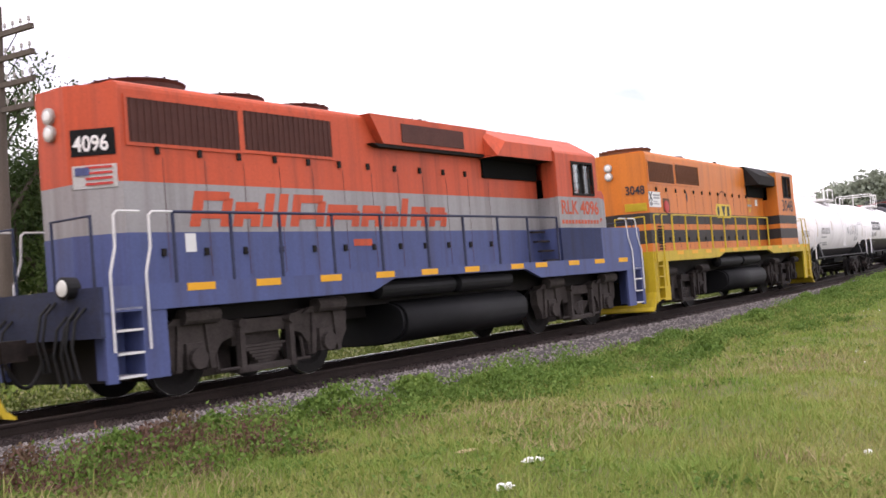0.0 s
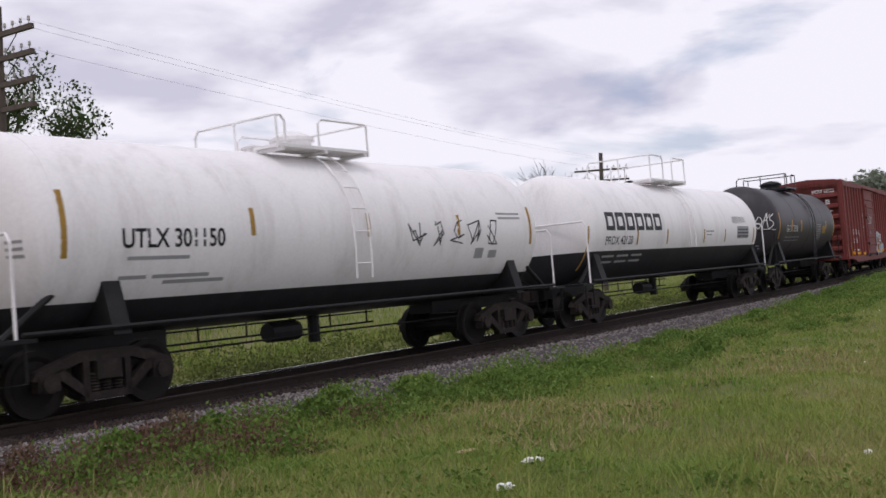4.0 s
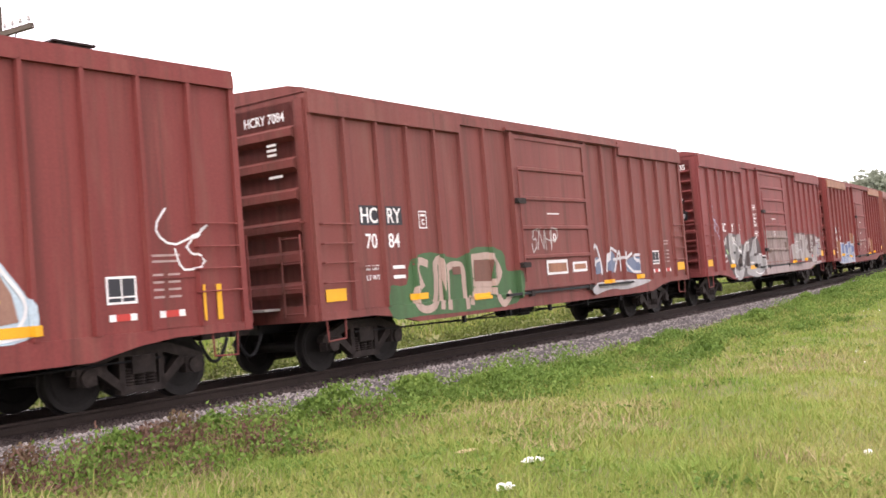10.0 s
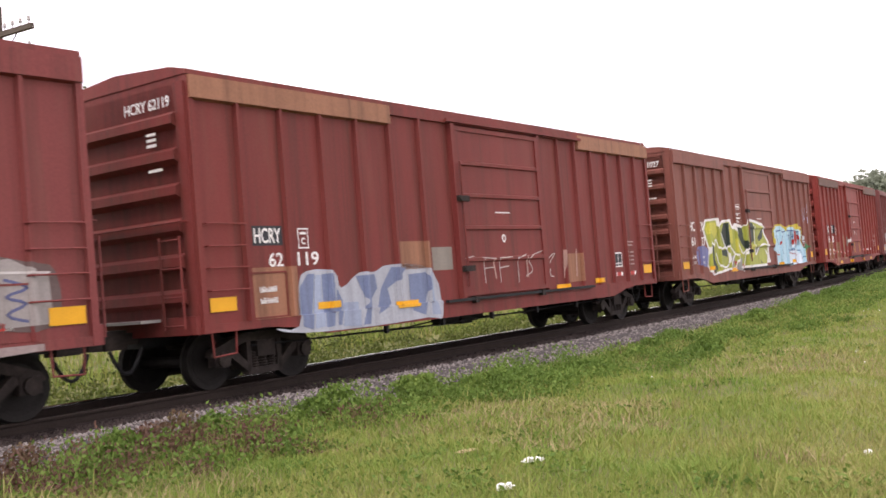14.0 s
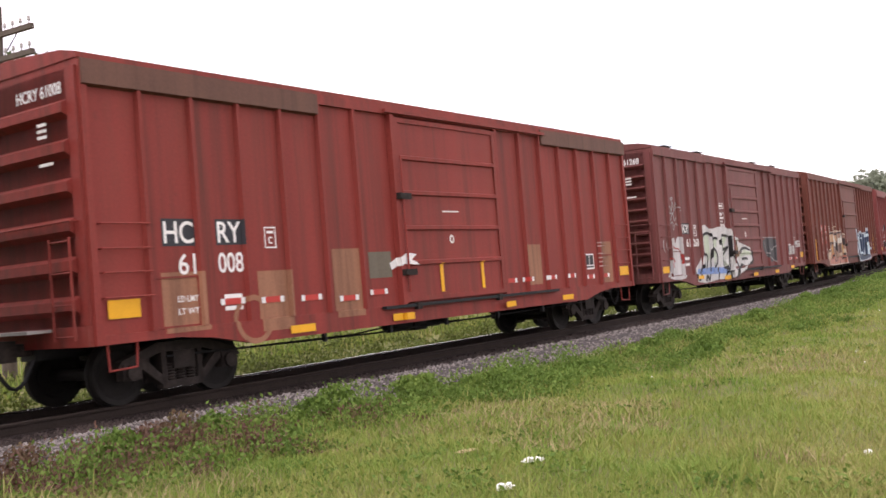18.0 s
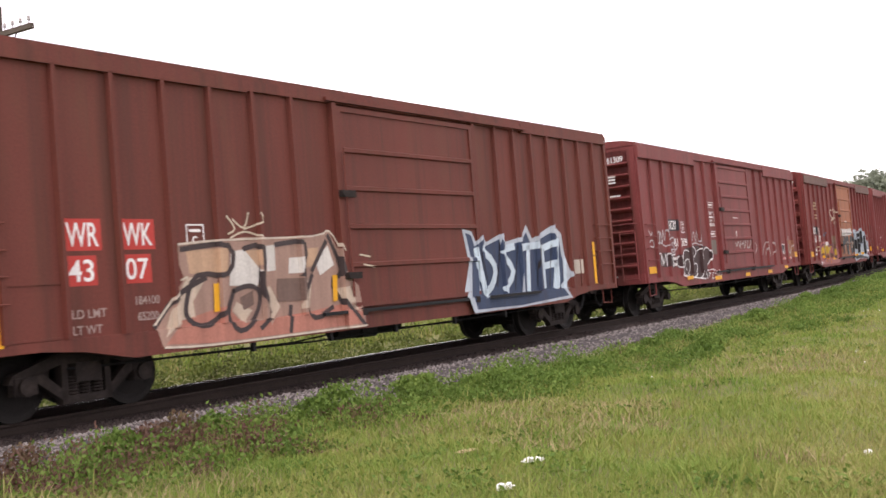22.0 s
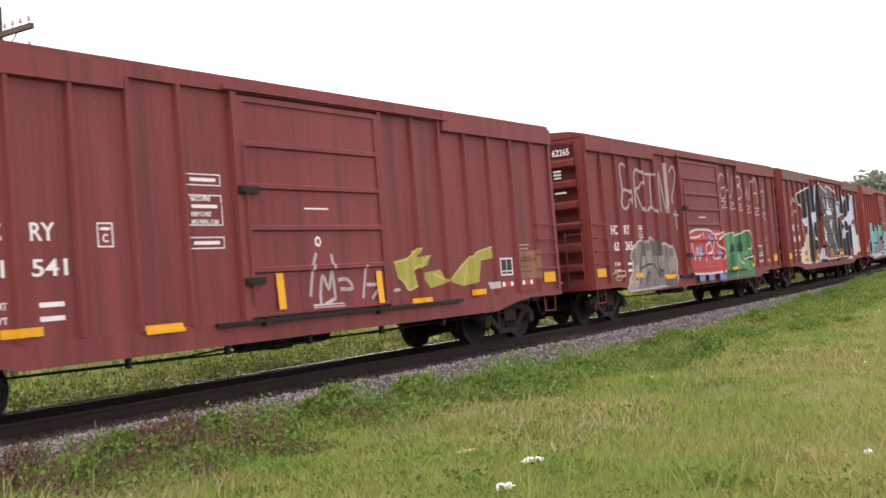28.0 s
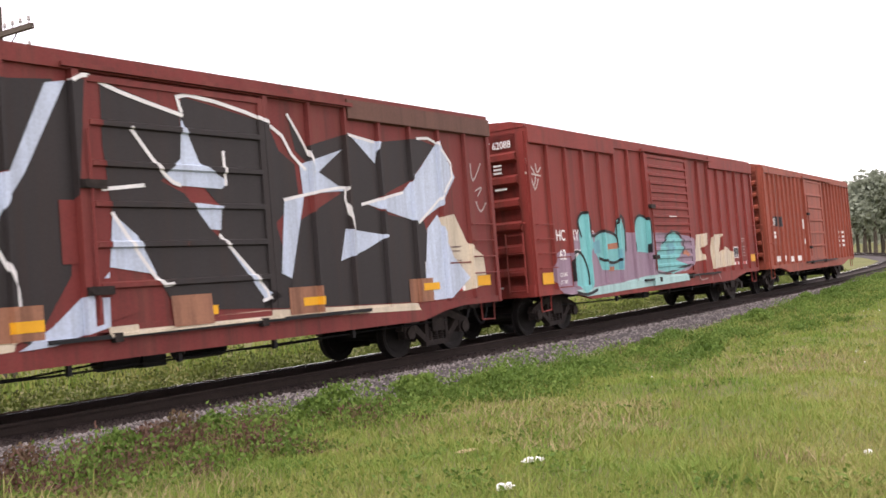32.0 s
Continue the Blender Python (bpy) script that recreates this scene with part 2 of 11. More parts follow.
def lettering(text, size, x, y, z, mat, parent, name="lettering", squeeze=1.0, turn=0.0, bold=0.0, facing=0.0, shear=0.0, width=0.0):
    """Painted characters on the near side: x is the start of the line, z its foot."""
    cu = bpy.data.curves.new(name, "FONT")
    cu.body, cu.size, cu.extrude, cu.offset, cu.shear = text, size, 0.0015, bold, shear
    cu.materials.append(mat)
    tmp = bpy.data.objects.new("tmp", cu)
    scene.collection.objects.link(tmp)
    dg = bpy.context.evaluated_depsgraph_get()
    me = bpy.data.meshes.new_from_object(tmp.evaluated_get(dg))
    bpy.data.objects.remove(tmp)
    if width:
        xs = [v.co.x for v in me.vertices]
        squeeze = width / (max(xs) - min(xs))
    ob = new(name, me)
    ob.parent = parent
    ob.matrix_basis = pose(x, y, z, 90, 0, facing) @ pose(0, 0, 0, 0, 0, turn) @ Matrix.Diagonal((squeeze, 1, 1, 1))
    return ob


def decal(polys, mat, parent, name, y, posts=(), proud=0.0, post_w=0.09, zmin=None, label=""):
    """Thin paint on the near side of a wall at -y: outlines of (x, z), laid over the posts that stand proud of it."""
    bm = bmesh.new()
    for pts in polys:
        vs = [bm.verts.new((px, 0, pz)) for px, pz in pts]
        try:
            bm.faces.new(vs)
        except ValueError:
            pass
    bmesh.ops.triangulate(bm, faces=bm.faces[:])
    if posts:
        xs = [v.co.x for v in bm.verts]
        lo, hi = min(xs), max(xs)
        for p in posts:
            for e in (p - post_w / 2, p + post_w / 2):
                if lo < e < hi:
                    bmesh.ops.bisect_plane(bm, geom=bm.verts[:] + bm.edges[:] + bm.faces[:], plane_co=(e, 0, 0), plane_no=(1, 0, 0))
        bmesh.ops.split_edges(bm, edges=[e for e in bm.edges if len(e.link_faces) > 1])
        for f in bm.faces:
            c = f.calc_center_median().x
            if any(abs(c - p) < post_w / 2 for p in posts):
                for v in f.verts:
                    v.co.y = -proud
    for v in bm.verts:
        v.co.y -= y
    return part(name, bm, mat, parent, label)


def ribbon(pts, w):
    """Quads along a line of (x, z), w wide, as paint strokes; they meet at mitred corners."""
    n = len(pts)
    dirs = []
    for (x0, z0), (x1, z1) in zip(pts, pts[1:]):
        d = math.hypot(x1 - x0, z1 - z0) or 1e-6
        dirs.append(((x1 - x0) / d, (z1 - z0) / d))

    def edge(p, d):
        return (p[0] - d[1] * w / 2, p[1] + d[0] * w / 2), (p[0] + d[1] * w / 2, p[1] - d[0] * w / 2)
    joint = {}
    for i in range(1, n - 1):
        a, b = dirs[i - 1], dirs[i]
        if a[0] * b[0] + a[1] * b[1] > -0.2:
            m = (a[0] + b[0], a[1] + b[1])
            k = 2 / (m[0] ** 2 + m[1] ** 2)
            joint[i] = edge(pts[i], (m[0] * k, m[1] * k))
    out = []
    for i, d in enumerate(dirs):
        (x0, z0), (x1, z1) = pts[i], pts[i + 1]
        e = w * 0.35
        p = joint.get(i) or edge((x0 - d[0] * e, z0 - d[1] * e), d)
        q = joint.get(i + 1) or edge((x1 + d[0] * e, z1 + d[1] * e), d)
        out.append([p[0], p[1], q[1], q[0]])
    return out


def eased(pts, closed=False, n=3):
    """Rounds a line of points, as a hand would draw it."""
    m = len(pts)
    if m < 3:
        return pts
    out = []
    for i in range(m if closed else m - 1):
        if closed:
            q = [pts[(i + k) % m] for k in (-1, 0, 1, 2)]
        else:
            q = [pts[max(i - 1, 0)], pts[i], pts[i + 1], pts[min(i + 2, m - 1)]]
        for j in range(n):
            t = j / n
            out.append(tuple(0.5 * (2 * q[1][k] + 0.6 * (q[2][k] - q[0][k]) * t * (1 - t) * (1 - t) * 2 - 0.6 * (q[3][k] - q[1][k]) * t * t * (1 - t) * 2
                                    + 2 * (q[2][k] - q[1][k]) * t * t * (3 - 2 * t)) for k in (0, 1)))
    return out if closed else out + [pts[-1]]


def rect(x0, x1, z0, z1):
    return [(x0, z0), (x1, z0), (x1, z1), (x0, z1)]


# ---- the ground ----
def ground_height(x, y):
    """Height of the ground: ballast shelf by the track, a low verge, and a bank rising beside the line."""
    a, b = x * _e1[0] + y * _e1[1], x * _e2[0] + y * _e2[1]
    off = np.interp(a, _dx[(_g > -150) & (_g < 140)], _dy[(_g > -150) & (_g < 140)]) + FOOT
    l = off - b                      # metres from the centre line towards the camera
    near = np.interp(l, [-400, -60, -14, -6, -3.2, -2.6, 0, 2.6, 3.4, 5.0, 8.0, 12.5, 30, 400],
                     [-0.6, -0.9, -0.75, -0.6, -0.55, -0.42, -0.34, -0.36, -0.22, -0.02, 0.16, 0.28, 0.4, 0.4])
    rise = np.clip((a - 14) / 30, 0, 1) ** 1.3 * np.clip((l - 2.6) / 2.6, 0, 1) * 0.75
    fall = np.clip((a - 60) / 30, 0, 1) * np.clip((l - 2.6) / 2.6, 0, 1) * 0.9
    far = np.clip((-l - 30) / 120, 0, 1) * 1.2
    rough = 0.05 * np.sin(x * 1.7 + 0.6 * y) * np.sin(y * 1.3 - x * 0.4) + 0.03 * np.sin(x * 4.1 + 1) * np.sin(y * 3.7)
    rough = rough * np.clip((np.abs(l) - 3.0) / 2, 0, 1)
    return near + rise - fall + far + rough


def make_ground():
    ax = np.concatenate([-np.geomspace(3000, 12, 26), np.arange(-11.7, 45, 0.3), np.geomspace(45.5, 3000, 34)])
    ay = np.concatenate([-np.geomspace(3000, 4, 20), np.arange(-3.6, 70, 0.3), np.geomspace(70.5, 3000, 34)])
    X, Y = np.meshgrid(ax, ay)
    Z = ground_height(X, Y)
    nx, ny = len(ax), len(ay)
    co = np.stack([X.ravel(), Y.ravel(), Z.ravel()], 1)
    i = (np.arange(ny - 1)[:, None] * nx + np.arange(nx - 1)[None, :]).ravel()
    quads = np.stack([i, i + 1, i + 1 + nx, i + nx], 1)
    me = bpy.data.meshes.new("ground")
    me.from_pydata(co.tolist(), [], quads.tolist())
    me.materials.append(M["soil"])
    for p in me.polygons:
        p.use_smooth = True
    return tagged(new("ground", me), "rough grassy ground falling to the railway line", "ground", kind="structure")


def mesh_stuff(name, verts, faces, mat, label, category, kind="stuff", smooth=False):
    me = bpy.data.meshes.new(name)
    nv, nf = len(verts), len(faces)
    k = faces.shape[1]
    me.vertices.add(nv)
    me.vertices.foreach_set("co", np.asarray(verts, dtype=np.float32).ravel())
    me.loops.add(nf * k)
    me.loops.foreach_set("vertex_index", np.asarray(faces, dtype=np.int32).ravel())
    me.polygons.add(nf)
    me.polygons.foreach_set("loop_start", np.arange(nf, dtype=np.int32) * k)
    me.update(calc_edges=True)
    me.materials.append(mat)
    return tagged(new(name, me), label, category, kind=kind)


# ---- the railway ----
def sweep(name, prof, s0, s1, step, mat, parent=None, tilt=True, label=""):
    """Pull an outline of (away, up) along the track; it leans with the track's cant."""
    ss = np.arange(s0, s1 + step, step)
    b = radians(CANT) if tilt else 0
    co, faces = [], []
    n = len(prof)
    for s in ss:
        x, y, h = line_at(s)
        for w, z in prof:
            lat, up = w * math.cos(b) + z * math.sin(b), -w * math.sin(b) + z * math.cos(b)
            co.append((x - lat * math.sin(h), y + lat * math.cos(h), up))
    for i in range(len(ss) - 1):
        for j in range(n - 1):
            a = i * n + j
            faces.append((a, a + 1, a + 1 + n, a + n))
    me = bpy.data.meshes.new(name)
    me.from_pydata(co, [], faces)
    me.materials.append(mat)
    ob = new(name, me)
    if parent:
        ob.parent = parent
    return ob


def make_track():
    bed = sweep("ballast", [(-3.4, -0.75), (-2.0, -0.22), (-1.4, -0.19), (1.3, -0.19), (1.9, -0.2), (3.3, -0.70)], -140, 400, 1.0, M["ballast_bed"])
    tagged(bed, "grey crushed stone ballast bed under the rails", "ballast", kind="structure")
    for k, w in enumerate((-0.7525, 0.7525)):
        web = [(w - 0.07, -0.17), (w - 0.07, -0.155), (w - 0.012, -0.14), (w - 0.012, -0.045), (w - 0.036, -0.035), (w - 0.036, -0.006)]
        prof = web + [(2 * w - a, z) for a, z in web[::-1]]
        r = sweep("rail", prof, -140, 400, 1.0, M["rail"])
        tagged(r, "rusty steel running rail with a worn bright head", "rail", "rails of the track", "structure")
        g = -1 if w > 0 else 1          # the side towards the middle of the track is worn bright too
        sweep("rail_head", [(w - g * 0.034, -0.006), (w - g * 0.026, 0.001), (w + g * 0.026, 0.001), (w + g * 0.037, -0.008), (w + g * 0.037, -0.032)], -140, 400, 1.0, M["rail_head"] if w > 0 else M["dull_head"], r)
    # dirt strip between the stones, coloured dark for the train's shadow
    sweep("track_dirt", [(-1.45, -0.20), (-1.35, -0.168), (-0.85, -0.165), (0.85, -0.165), (1.3, -0.168), (1.4, -0.20)], -140, 400, 1.0, M["track_dirt"], bed)
    # sleepers
    bm = bmesh.new()
    box(bm, -0.115, 0.115, -1.3, 1.3, -0.34, -0.172)
    tie0 = part("sleeper", bm, M["tie"], bed)
    s = -20.0
    first = True
    while s < 130:
        x, y, h = line_at(s)
        o = tie0 if first else again(tie0, (0, 0, 0), bed)
        first = False
        o.matrix_basis = pose(x, y, 0, 0, 0, math.degrees(h)) @ pose(0, random.uniform(-.05, .05), 0, -CANT, 0, random.uniform(-1, 1))
        s += 0.53
    # loose stones on the near shoulder
    rng = np.random.RandomState(5)
    N = 62000
    s = 5 + 90 * rng.rand(N) ** 1.7
    w = -(0.88 + (2.0 + 1.35 * np.clip((s - 7) / 9, 0, 1)) * rng.rand(N) ** 0.85)
    b = radians(CANT)
    zt = np.interp(-w, [0.85, 1.4, 1.9, 3.3], [-0.165, -0.18, -0.21, -0.62])
    P = np.array([line_at(q) for q in s])
    lat, up = w * math.cos(b) + zt * math.sin(b), -w * math.sin(b) + zt * math.cos(b)
    c = np.stack([P[:, 0] - lat * np.sin(P[:, 2]), P[:, 1] + lat * np.cos(P[:, 2]), up], 1)
    c[:, 2] = np.maximum(c[:, 2], ground_height(c[:, 0], c[:, 1]) + 0.008)
    oct_v = np.array([(1, 0, 0), (-1, 0, 0), (0, 1, 0), (0, -1, 0), (0, 0, 1), (0, 0, -1)], float)
    oct_f = np.array([(0, 2, 4), (2, 1, 4), (1, 3, 4), (3, 0, 4), (2, 0, 5), (1, 2, 5), (3, 1, 5), (0, 3, 5)])
    size = (0.016 + 0.022 * rng.rand(N, 1, 1)) * (0.6 + 0.8 * rng.rand(N, 6, 1))
    ang = rng.rand(N) * 6.28
    ca, sa = np.cos(ang)[:, None], np.sin(ang)[:, None]
    V = oct_v[None] * size * (0.75 + 0.5 * rng.rand(N, 1, 3))
    tl = rng.rand(N)[:, None] * 1.2
    y2, z2 = V[..., 1] * np.cos(tl) - V[..., 2] * np.sin(tl), V[..., 1] * np.sin(tl) + V[..., 2] * np.cos(tl)
    V = np.stack([V[..., 0] * ca - y2 * sa, V[..., 0] * sa + y2 * ca, z2], -1) + c[:, None]
    F = (oct_f[None] + 6 * np.arange(N)[:, None, None]).reshape(-1, 3)
    # stones close to the rail get the oily colour darkened for shade
    dark = w > -1.5
    keep = np.repeat(~dark, 8)
    mesh_stuff("ballast_stones", V.reshape(-1, 3), F[keep], M["ballast"], "loose angular grey ballast stones on the track shoulder", "ballast")
    mesh_stuff("oily_stones", V.reshape(-1, 3), F[~keep], M["dark_ballast"], "oily brown ballast stones round the sleeper ends, darkened for the train's shade", "ballast")
# ---- running gear ----
def wheelset(parent, x, r=0.43):
    bm = bmesh.new()
    lathe(bm, [(-0.76, 0.10), (-0.755, 0.30), (-0.79, 0.36), (-0.80, r), (-0.69, r + 0.002), (-0.68, r + 0.028), (-0.655, r + 0.026), (-0.65, 0.33), (-0.69, 0.28), (-0.69, 0.11), (-0.5, 0.085),
               (0.5, 0.085), (0.69, 0.11), (0.69, 0.28), (0.65, 0.33), (0.655, r + 0.026), (0.68, r + 0.028), (0.69, r + 0.002), (0.80, r), (0.79, 0.36), (0.755, 0.30), (0.76, 0.10)], "y", 30)
    ws = part("wheelset", bm, M["wheel"], parent, "dark steel wheels on one axle", at=(x, 0, r))
    for sgn in (-1, 1):
        bm = bmesh.new()
        y0, y1 = sorted((sgn * 0.691, sgn * 0.795))
        lathe(bm, [(y0, r - 0.01), (y0, r + 0.004), (y1, r + 0.002), (y1 + 0.003 * sgn, r - 0.012)], "y", 30, caps=False)
        part("tread", bm, M["tread"], ws)
    return ws


TRUCKS, WHEELS, DOOR_RIBS = {}, [], {}


def truck(parent, x, base=1.727, r=0.43):
    """Three-piece freight truck: bolster, two cast side frames with spring nests, two wheelsets."""
    key = (base, r)
    h = base / 2
    if key not in TRUCKS:
        bm = bmesh.new()
        box(bm, -0.19, 0.19, -1.12, 1.12, 0.42, 0.66)
        tube(bm, (0, 0, 0.66), (0, 0, 0.78), 0.2, 12)
        a = part("truck", bm, M["steel"], None).data
        bm = bmesh.new()
        for pts in ([(-h - 0.22, 0.50), (-h - 0.16, 0.60), (-0.42, 0.80), (0.42, 0.80), (h + 0.16, 0.60), (h + 0.22, 0.50), (h + 0.13, 0.47), (0.40, 0.66), (-0.40, 0.66), (-h - 0.13, 0.47)],
                    [(-h + 0.05, 0.56), (-0.30, 0.17), (-0.30, 0.30), (-h + 0.20, 0.62)], [(h - 0.05, 0.56), (0.30, 0.17), (0.30, 0.30), (h - 0.20, 0.62)],
                    [(-0.36, 0.16), (0.36, 0.16), (0.36, 0.26), (-0.36, 0.26)], [(-0.36, 0.26), (-0.27, 0.26), (-0.27, 0.67), (-0.36, 0.67)], [(0.27, 0.26), (0.36, 0.26), (0.36, 0.67), (0.27, 0.67)]):
            prism(bm, pts, "y", -0.07, 0.07)
        for sx in (-h, h):
            box(bm, sx - 0.15, sx + 0.15, -0.09, 0.07, 0.34, 0.56)
            tube(bm, (sx, -0.14, 0.44), (sx, -0.05, 0.44), 0.115, 12)
        b = part("side_frame", bm, M["steel"], None).data
        bm = bmesh.new()
        for sx in (-0.18, 0.0, 0.18):
            lathe(bm, [(0.26 + 0.02 * i, 0.085 if i % 2 else 0.066) for i in range(13)], "z", 10, (sx, 0, 0))
        c = part("spring_nest", bm, M["steel"], None).data
        bm = bmesh.new()
        for sx in (-0.43, 0.43):
            prism(bm, [(sx - 0.05, 0.25), (sx + 0.05, 0.25), (sx + 0.04, 0.6), (sx - 0.04, 0.6)], "y", -0.85, 0.85)
        d = part("brake_beam", bm, M["steel"], None).data
        ws = wheelset(None, 0, r)
        TRUCKS[key] = (a, b, c, d, ws.data, [k.data for k in ws.children])
        for o in [o for o in scene.objects if o.data in (a, b, c, d, ws.data) or o.data in TRUCKS[key][5]]:
            bpy.data.objects.remove(o)
    a, b, c, d, w, tr = TRUCKS[key]

    def put(name, me, par, at=(0, 0, 0)):
        o = new(name, me)
        o.parent, o.location = par, at
        return o
    t = put("truck", a, parent, (x, 0, 0))
    tagged(t, "grimy dark cast steel freight truck with coil springs")
    for sgn in (-1, 1):
        put("side_frame", b, t, (0, sgn * 1.0, 0))
        put("spring_nest", c, t, (0, sgn * 1.0, 0))
    put("brake_beam", d, t)
    for sx in (-h, h):
        q = put("wheelset", w, t, (sx, 0, r))
        WHEELS.append((q, r))
    return t


def coupler(parent, x, sgn):
    """Coupler on its draft gear, and the air hose that hangs beside it."""
    bm = bmesh.new()
    box(bm, *sorted((x - sgn * 0.5, x + sgn * 0.25)), -0.10, 0.10, 0.78, 0.95)
    box(bm, *sorted((x + sgn * 0.25, x + sgn * 0.62)), -0.16, 0.16, 0.72, 1.0)
    prism(bm, [(x + sgn * 0.62, 0.16), (x + sgn * 0.80, 0.10), (x + sgn * 0.80, -0.02), (x + sgn * 0.62, -0.10)], "z", 0.73, 0.99)
    part("coupler", bm, M["steel"], parent, "rusty steel knuckle coupler")
    bm = bmesh.new()
    pts = [(x + sgn * (0.1 + 0.55 * t), -0.28, 0.72 - 1.25 * t * (1 - t) * 1.1) for t in [i / 8 for i in range(9)]]
    pipe(bm, pts, 0.028, 6)
    part("air_hose", bm, M["black"], parent)


# ---- boxcars ----
def car_paint(name, colour, dirt, amount=0.4, rough=0.62):
    return material(name, colour, rough, vary=0.2, scale=1.6, fine=28, bump=0.12, dirt=dirt, dirt_amount=amount + 0.15, dirt_scale=1.3, streaks=True, spec=0.25, runs=0.52)


SIDE, PROUD = 1.50, 0.075       # the side sheet, and how far the posts stand out of it


def boxcar(label, paint, half=7.75, d0=-1.6, d1=1.75, ribs=6, fascia=True, plug=True, door_paint=None, tall=0.0, end_ribs=7, half_tc=6.2, posts_n=7, hatches=False, fascia_paint=None):
    car = new("boxcar", None)
    car.empty_display_size = 0.5
    tagged(car, label, "boxcar", "boxcars of the train")
    top = 4.52 + tall
    # body shell: floor, sheets and roof line
    bm = bmesh.new()
    box(bm, -half, half, -SIDE, SIDE, 0.98, top)
    part("body", bm, paint, car)
    # roof with raised seams
    bm = bmesh.new()
    prism(bm, [(-SIDE - 0.03, top), (-SIDE - 0.03, top + 0.07), (-1.2, top + 0.15), (0, top + 0.24), (1.2, top + 0.15), (SIDE + 0.03, top + 0.07), (SIDE + 0.03, top)], "x", -half - 0.02, half + 0.02)
    roof = part("roof", bm, paint, car)
    bm = bmesh.new()
    prism(bm, [(-SIDE + 0.02, top + 0.07), (-SIDE + 0.02, top + 0.085), (-1.2, top + 0.165), (0, top + 0.255), (1.2, top + 0.165), (SIDE - 0.02, top + 0.085), (SIDE - 0.02, top + 0.07)], "x", -0.03, 0.03)
    n = 14
    seam = part("roof_seam", bm, paint, roof, at=(-half + 0.5, 0, 0))
    for i in range(1, n):
        again(seam, (-half + 0.5 + i * (2 * half - 1.0) / (n - 1), 0, 0))
    if hatches:
        bm = bmesh.new()
        box(bm, -0.24, 0.24, -0.24, 0.24, -0.05, 0.03)
        box(bm, -0.32, 0.32, -0.28, 0.28, 0.03, 0.055)
        hx = part("roof_hatch", bm, M["steel"], roof, "dark metal roof hatch", at=(-5.6, -0.95, top + 0.17))
        for x in (-2.9, 2.9, 5.4):
            again(hx, (x, -0.95, top + 0.17))
    # top chord, deeper towards the ends
    fm = fascia_paint or paint
    for x0, x1 in ((-half, d0 - 1.9), (d1 + 1.9, half)):
        bm = bmesh.new()
        prism(bm, [(-SIDE, top - 0.36), (-SIDE - PROUD - 0.02, top - 0.34), (-SIDE - PROUD - 0.02, top - 0.02), (-SIDE, top - 0.01)], "x", x0, x1) if fascia else box(bm, x0, x1, -SIDE - PROUD, -SIDE, top - 0.2, top - 0.01)
        part("end_fascia", bm, fm, car)
    bm = bmesh.new()
    box(bm, d0 - 1.9, d1 + 1.9, -SIDE - PROUD + 0.01, -SIDE, top - 0.17, top - 0.01)
    part("top_chord", bm, paint, car)
    bm = bmesh.new()
    box(bm, -half, half, SIDE, SIDE + PROUD, top - 0.3, top - 0.01)
    part("top_chord", bm, paint, car)
    # side posts
    posts = []
    bm = bmesh.new()
    prism(bm, [(-0.045, -SIDE), (-0.028, -SIDE - PROUD), (0.028, -SIDE - PROUD), (0.045, -SIDE)], "z", 0.98, top - 0.17)
    post = None
    for x0, x1 in ((-half, d0 - 0.12), (d1 + 0.12, half)):
        k = posts_n
        for i in range(1, k):
            posts.append(x0 + (x1 - x0) * i / k)
    for x in posts:
        if post is None:
            post = part("side_post", bm, paint, car, at=(x, 0, 0))
        else:
            again(post, (x, 0, 0))
    bm = bmesh.new()
    box(bm, -0.04, 0.04, SIDE, SIDE + PROUD, 0.98, top - 0.3)
    far_post = part("side_post", bm, paint, car, at=(d0, 0, 0))
    for x in posts + [d1]:
        again(far_post, (x, 0, 0))
    # corner posts
    bm = bmesh.new()
    box(bm, -0.05, 0.05, -SIDE - 0.055, -SIDE + 0.1, 0.86, top - 0.02)
    cp = part("corner_post", bm, paint, car, at=(-half + 0.04, 0, 0))
    again(cp, (half - 0.04, 0, 0))
    # side sill, deeper between the trucks
    bm = bmesh.new()
    prism(bm, [(-half, 0.98), (-half, 0.86), (-half + 1.3, 0.86), (-half + 1.9, 0.80), (-half + 2.6, 0.66), (half - 2.6, 0.66), (half - 1.9, 0.80), (half - 1.3, 0.86), (half, 0.86), (half, 0.98)], "y", -SIDE - 0.045, -SIDE + 0.05)
    part("side_sill", bm, paint, car)
    bm = bmesh.new()
    prism(bm, [(-half, 0.98), (-half, 0.86), (-half + 1.9, 0.80), (-half + 2.6, 0.66), (half - 2.6, 0.66), (half - 1.9, 0.80), (half, 0.86), (half, 0.98)], "y", SIDE - 0.05, SIDE + 0.045)
    part("side_sill", bm, paint, car)
    # door
    dp = door_paint or paint
    yd = -SIDE - 0.07
    bm = bmesh.new()
    box(bm, d0 + 0.05, d1 - 0.05, yd, -SIDE, 1.02, top - 0.22)
    door = part("door", bm, dp, car)
    dz0, dz1 = 1.08, top - 0.3
    DOOR_RIBS[car.name] = [dz0 + (dz1 - dz0) * i / ribs for i in range(1, ribs)]
    bm = bmesh.new()
    prism(bm, [(yd, -0.05), (yd - 0.045, -0.03), (yd - 0.045, 0.03), (yd, 0.05)], "x", d0 + 0.16, d1 - 0.16)
    rib = None
    for i in range(1, ribs):
        z = dz0 + (dz1 - dz0) * i / ribs
        if rib is None:
            rib = part("door_rib", bm, dp, door, at=(0, 0, z))
        else:
            again(rib, (0, 0, z))
    bm = bmesh.new()
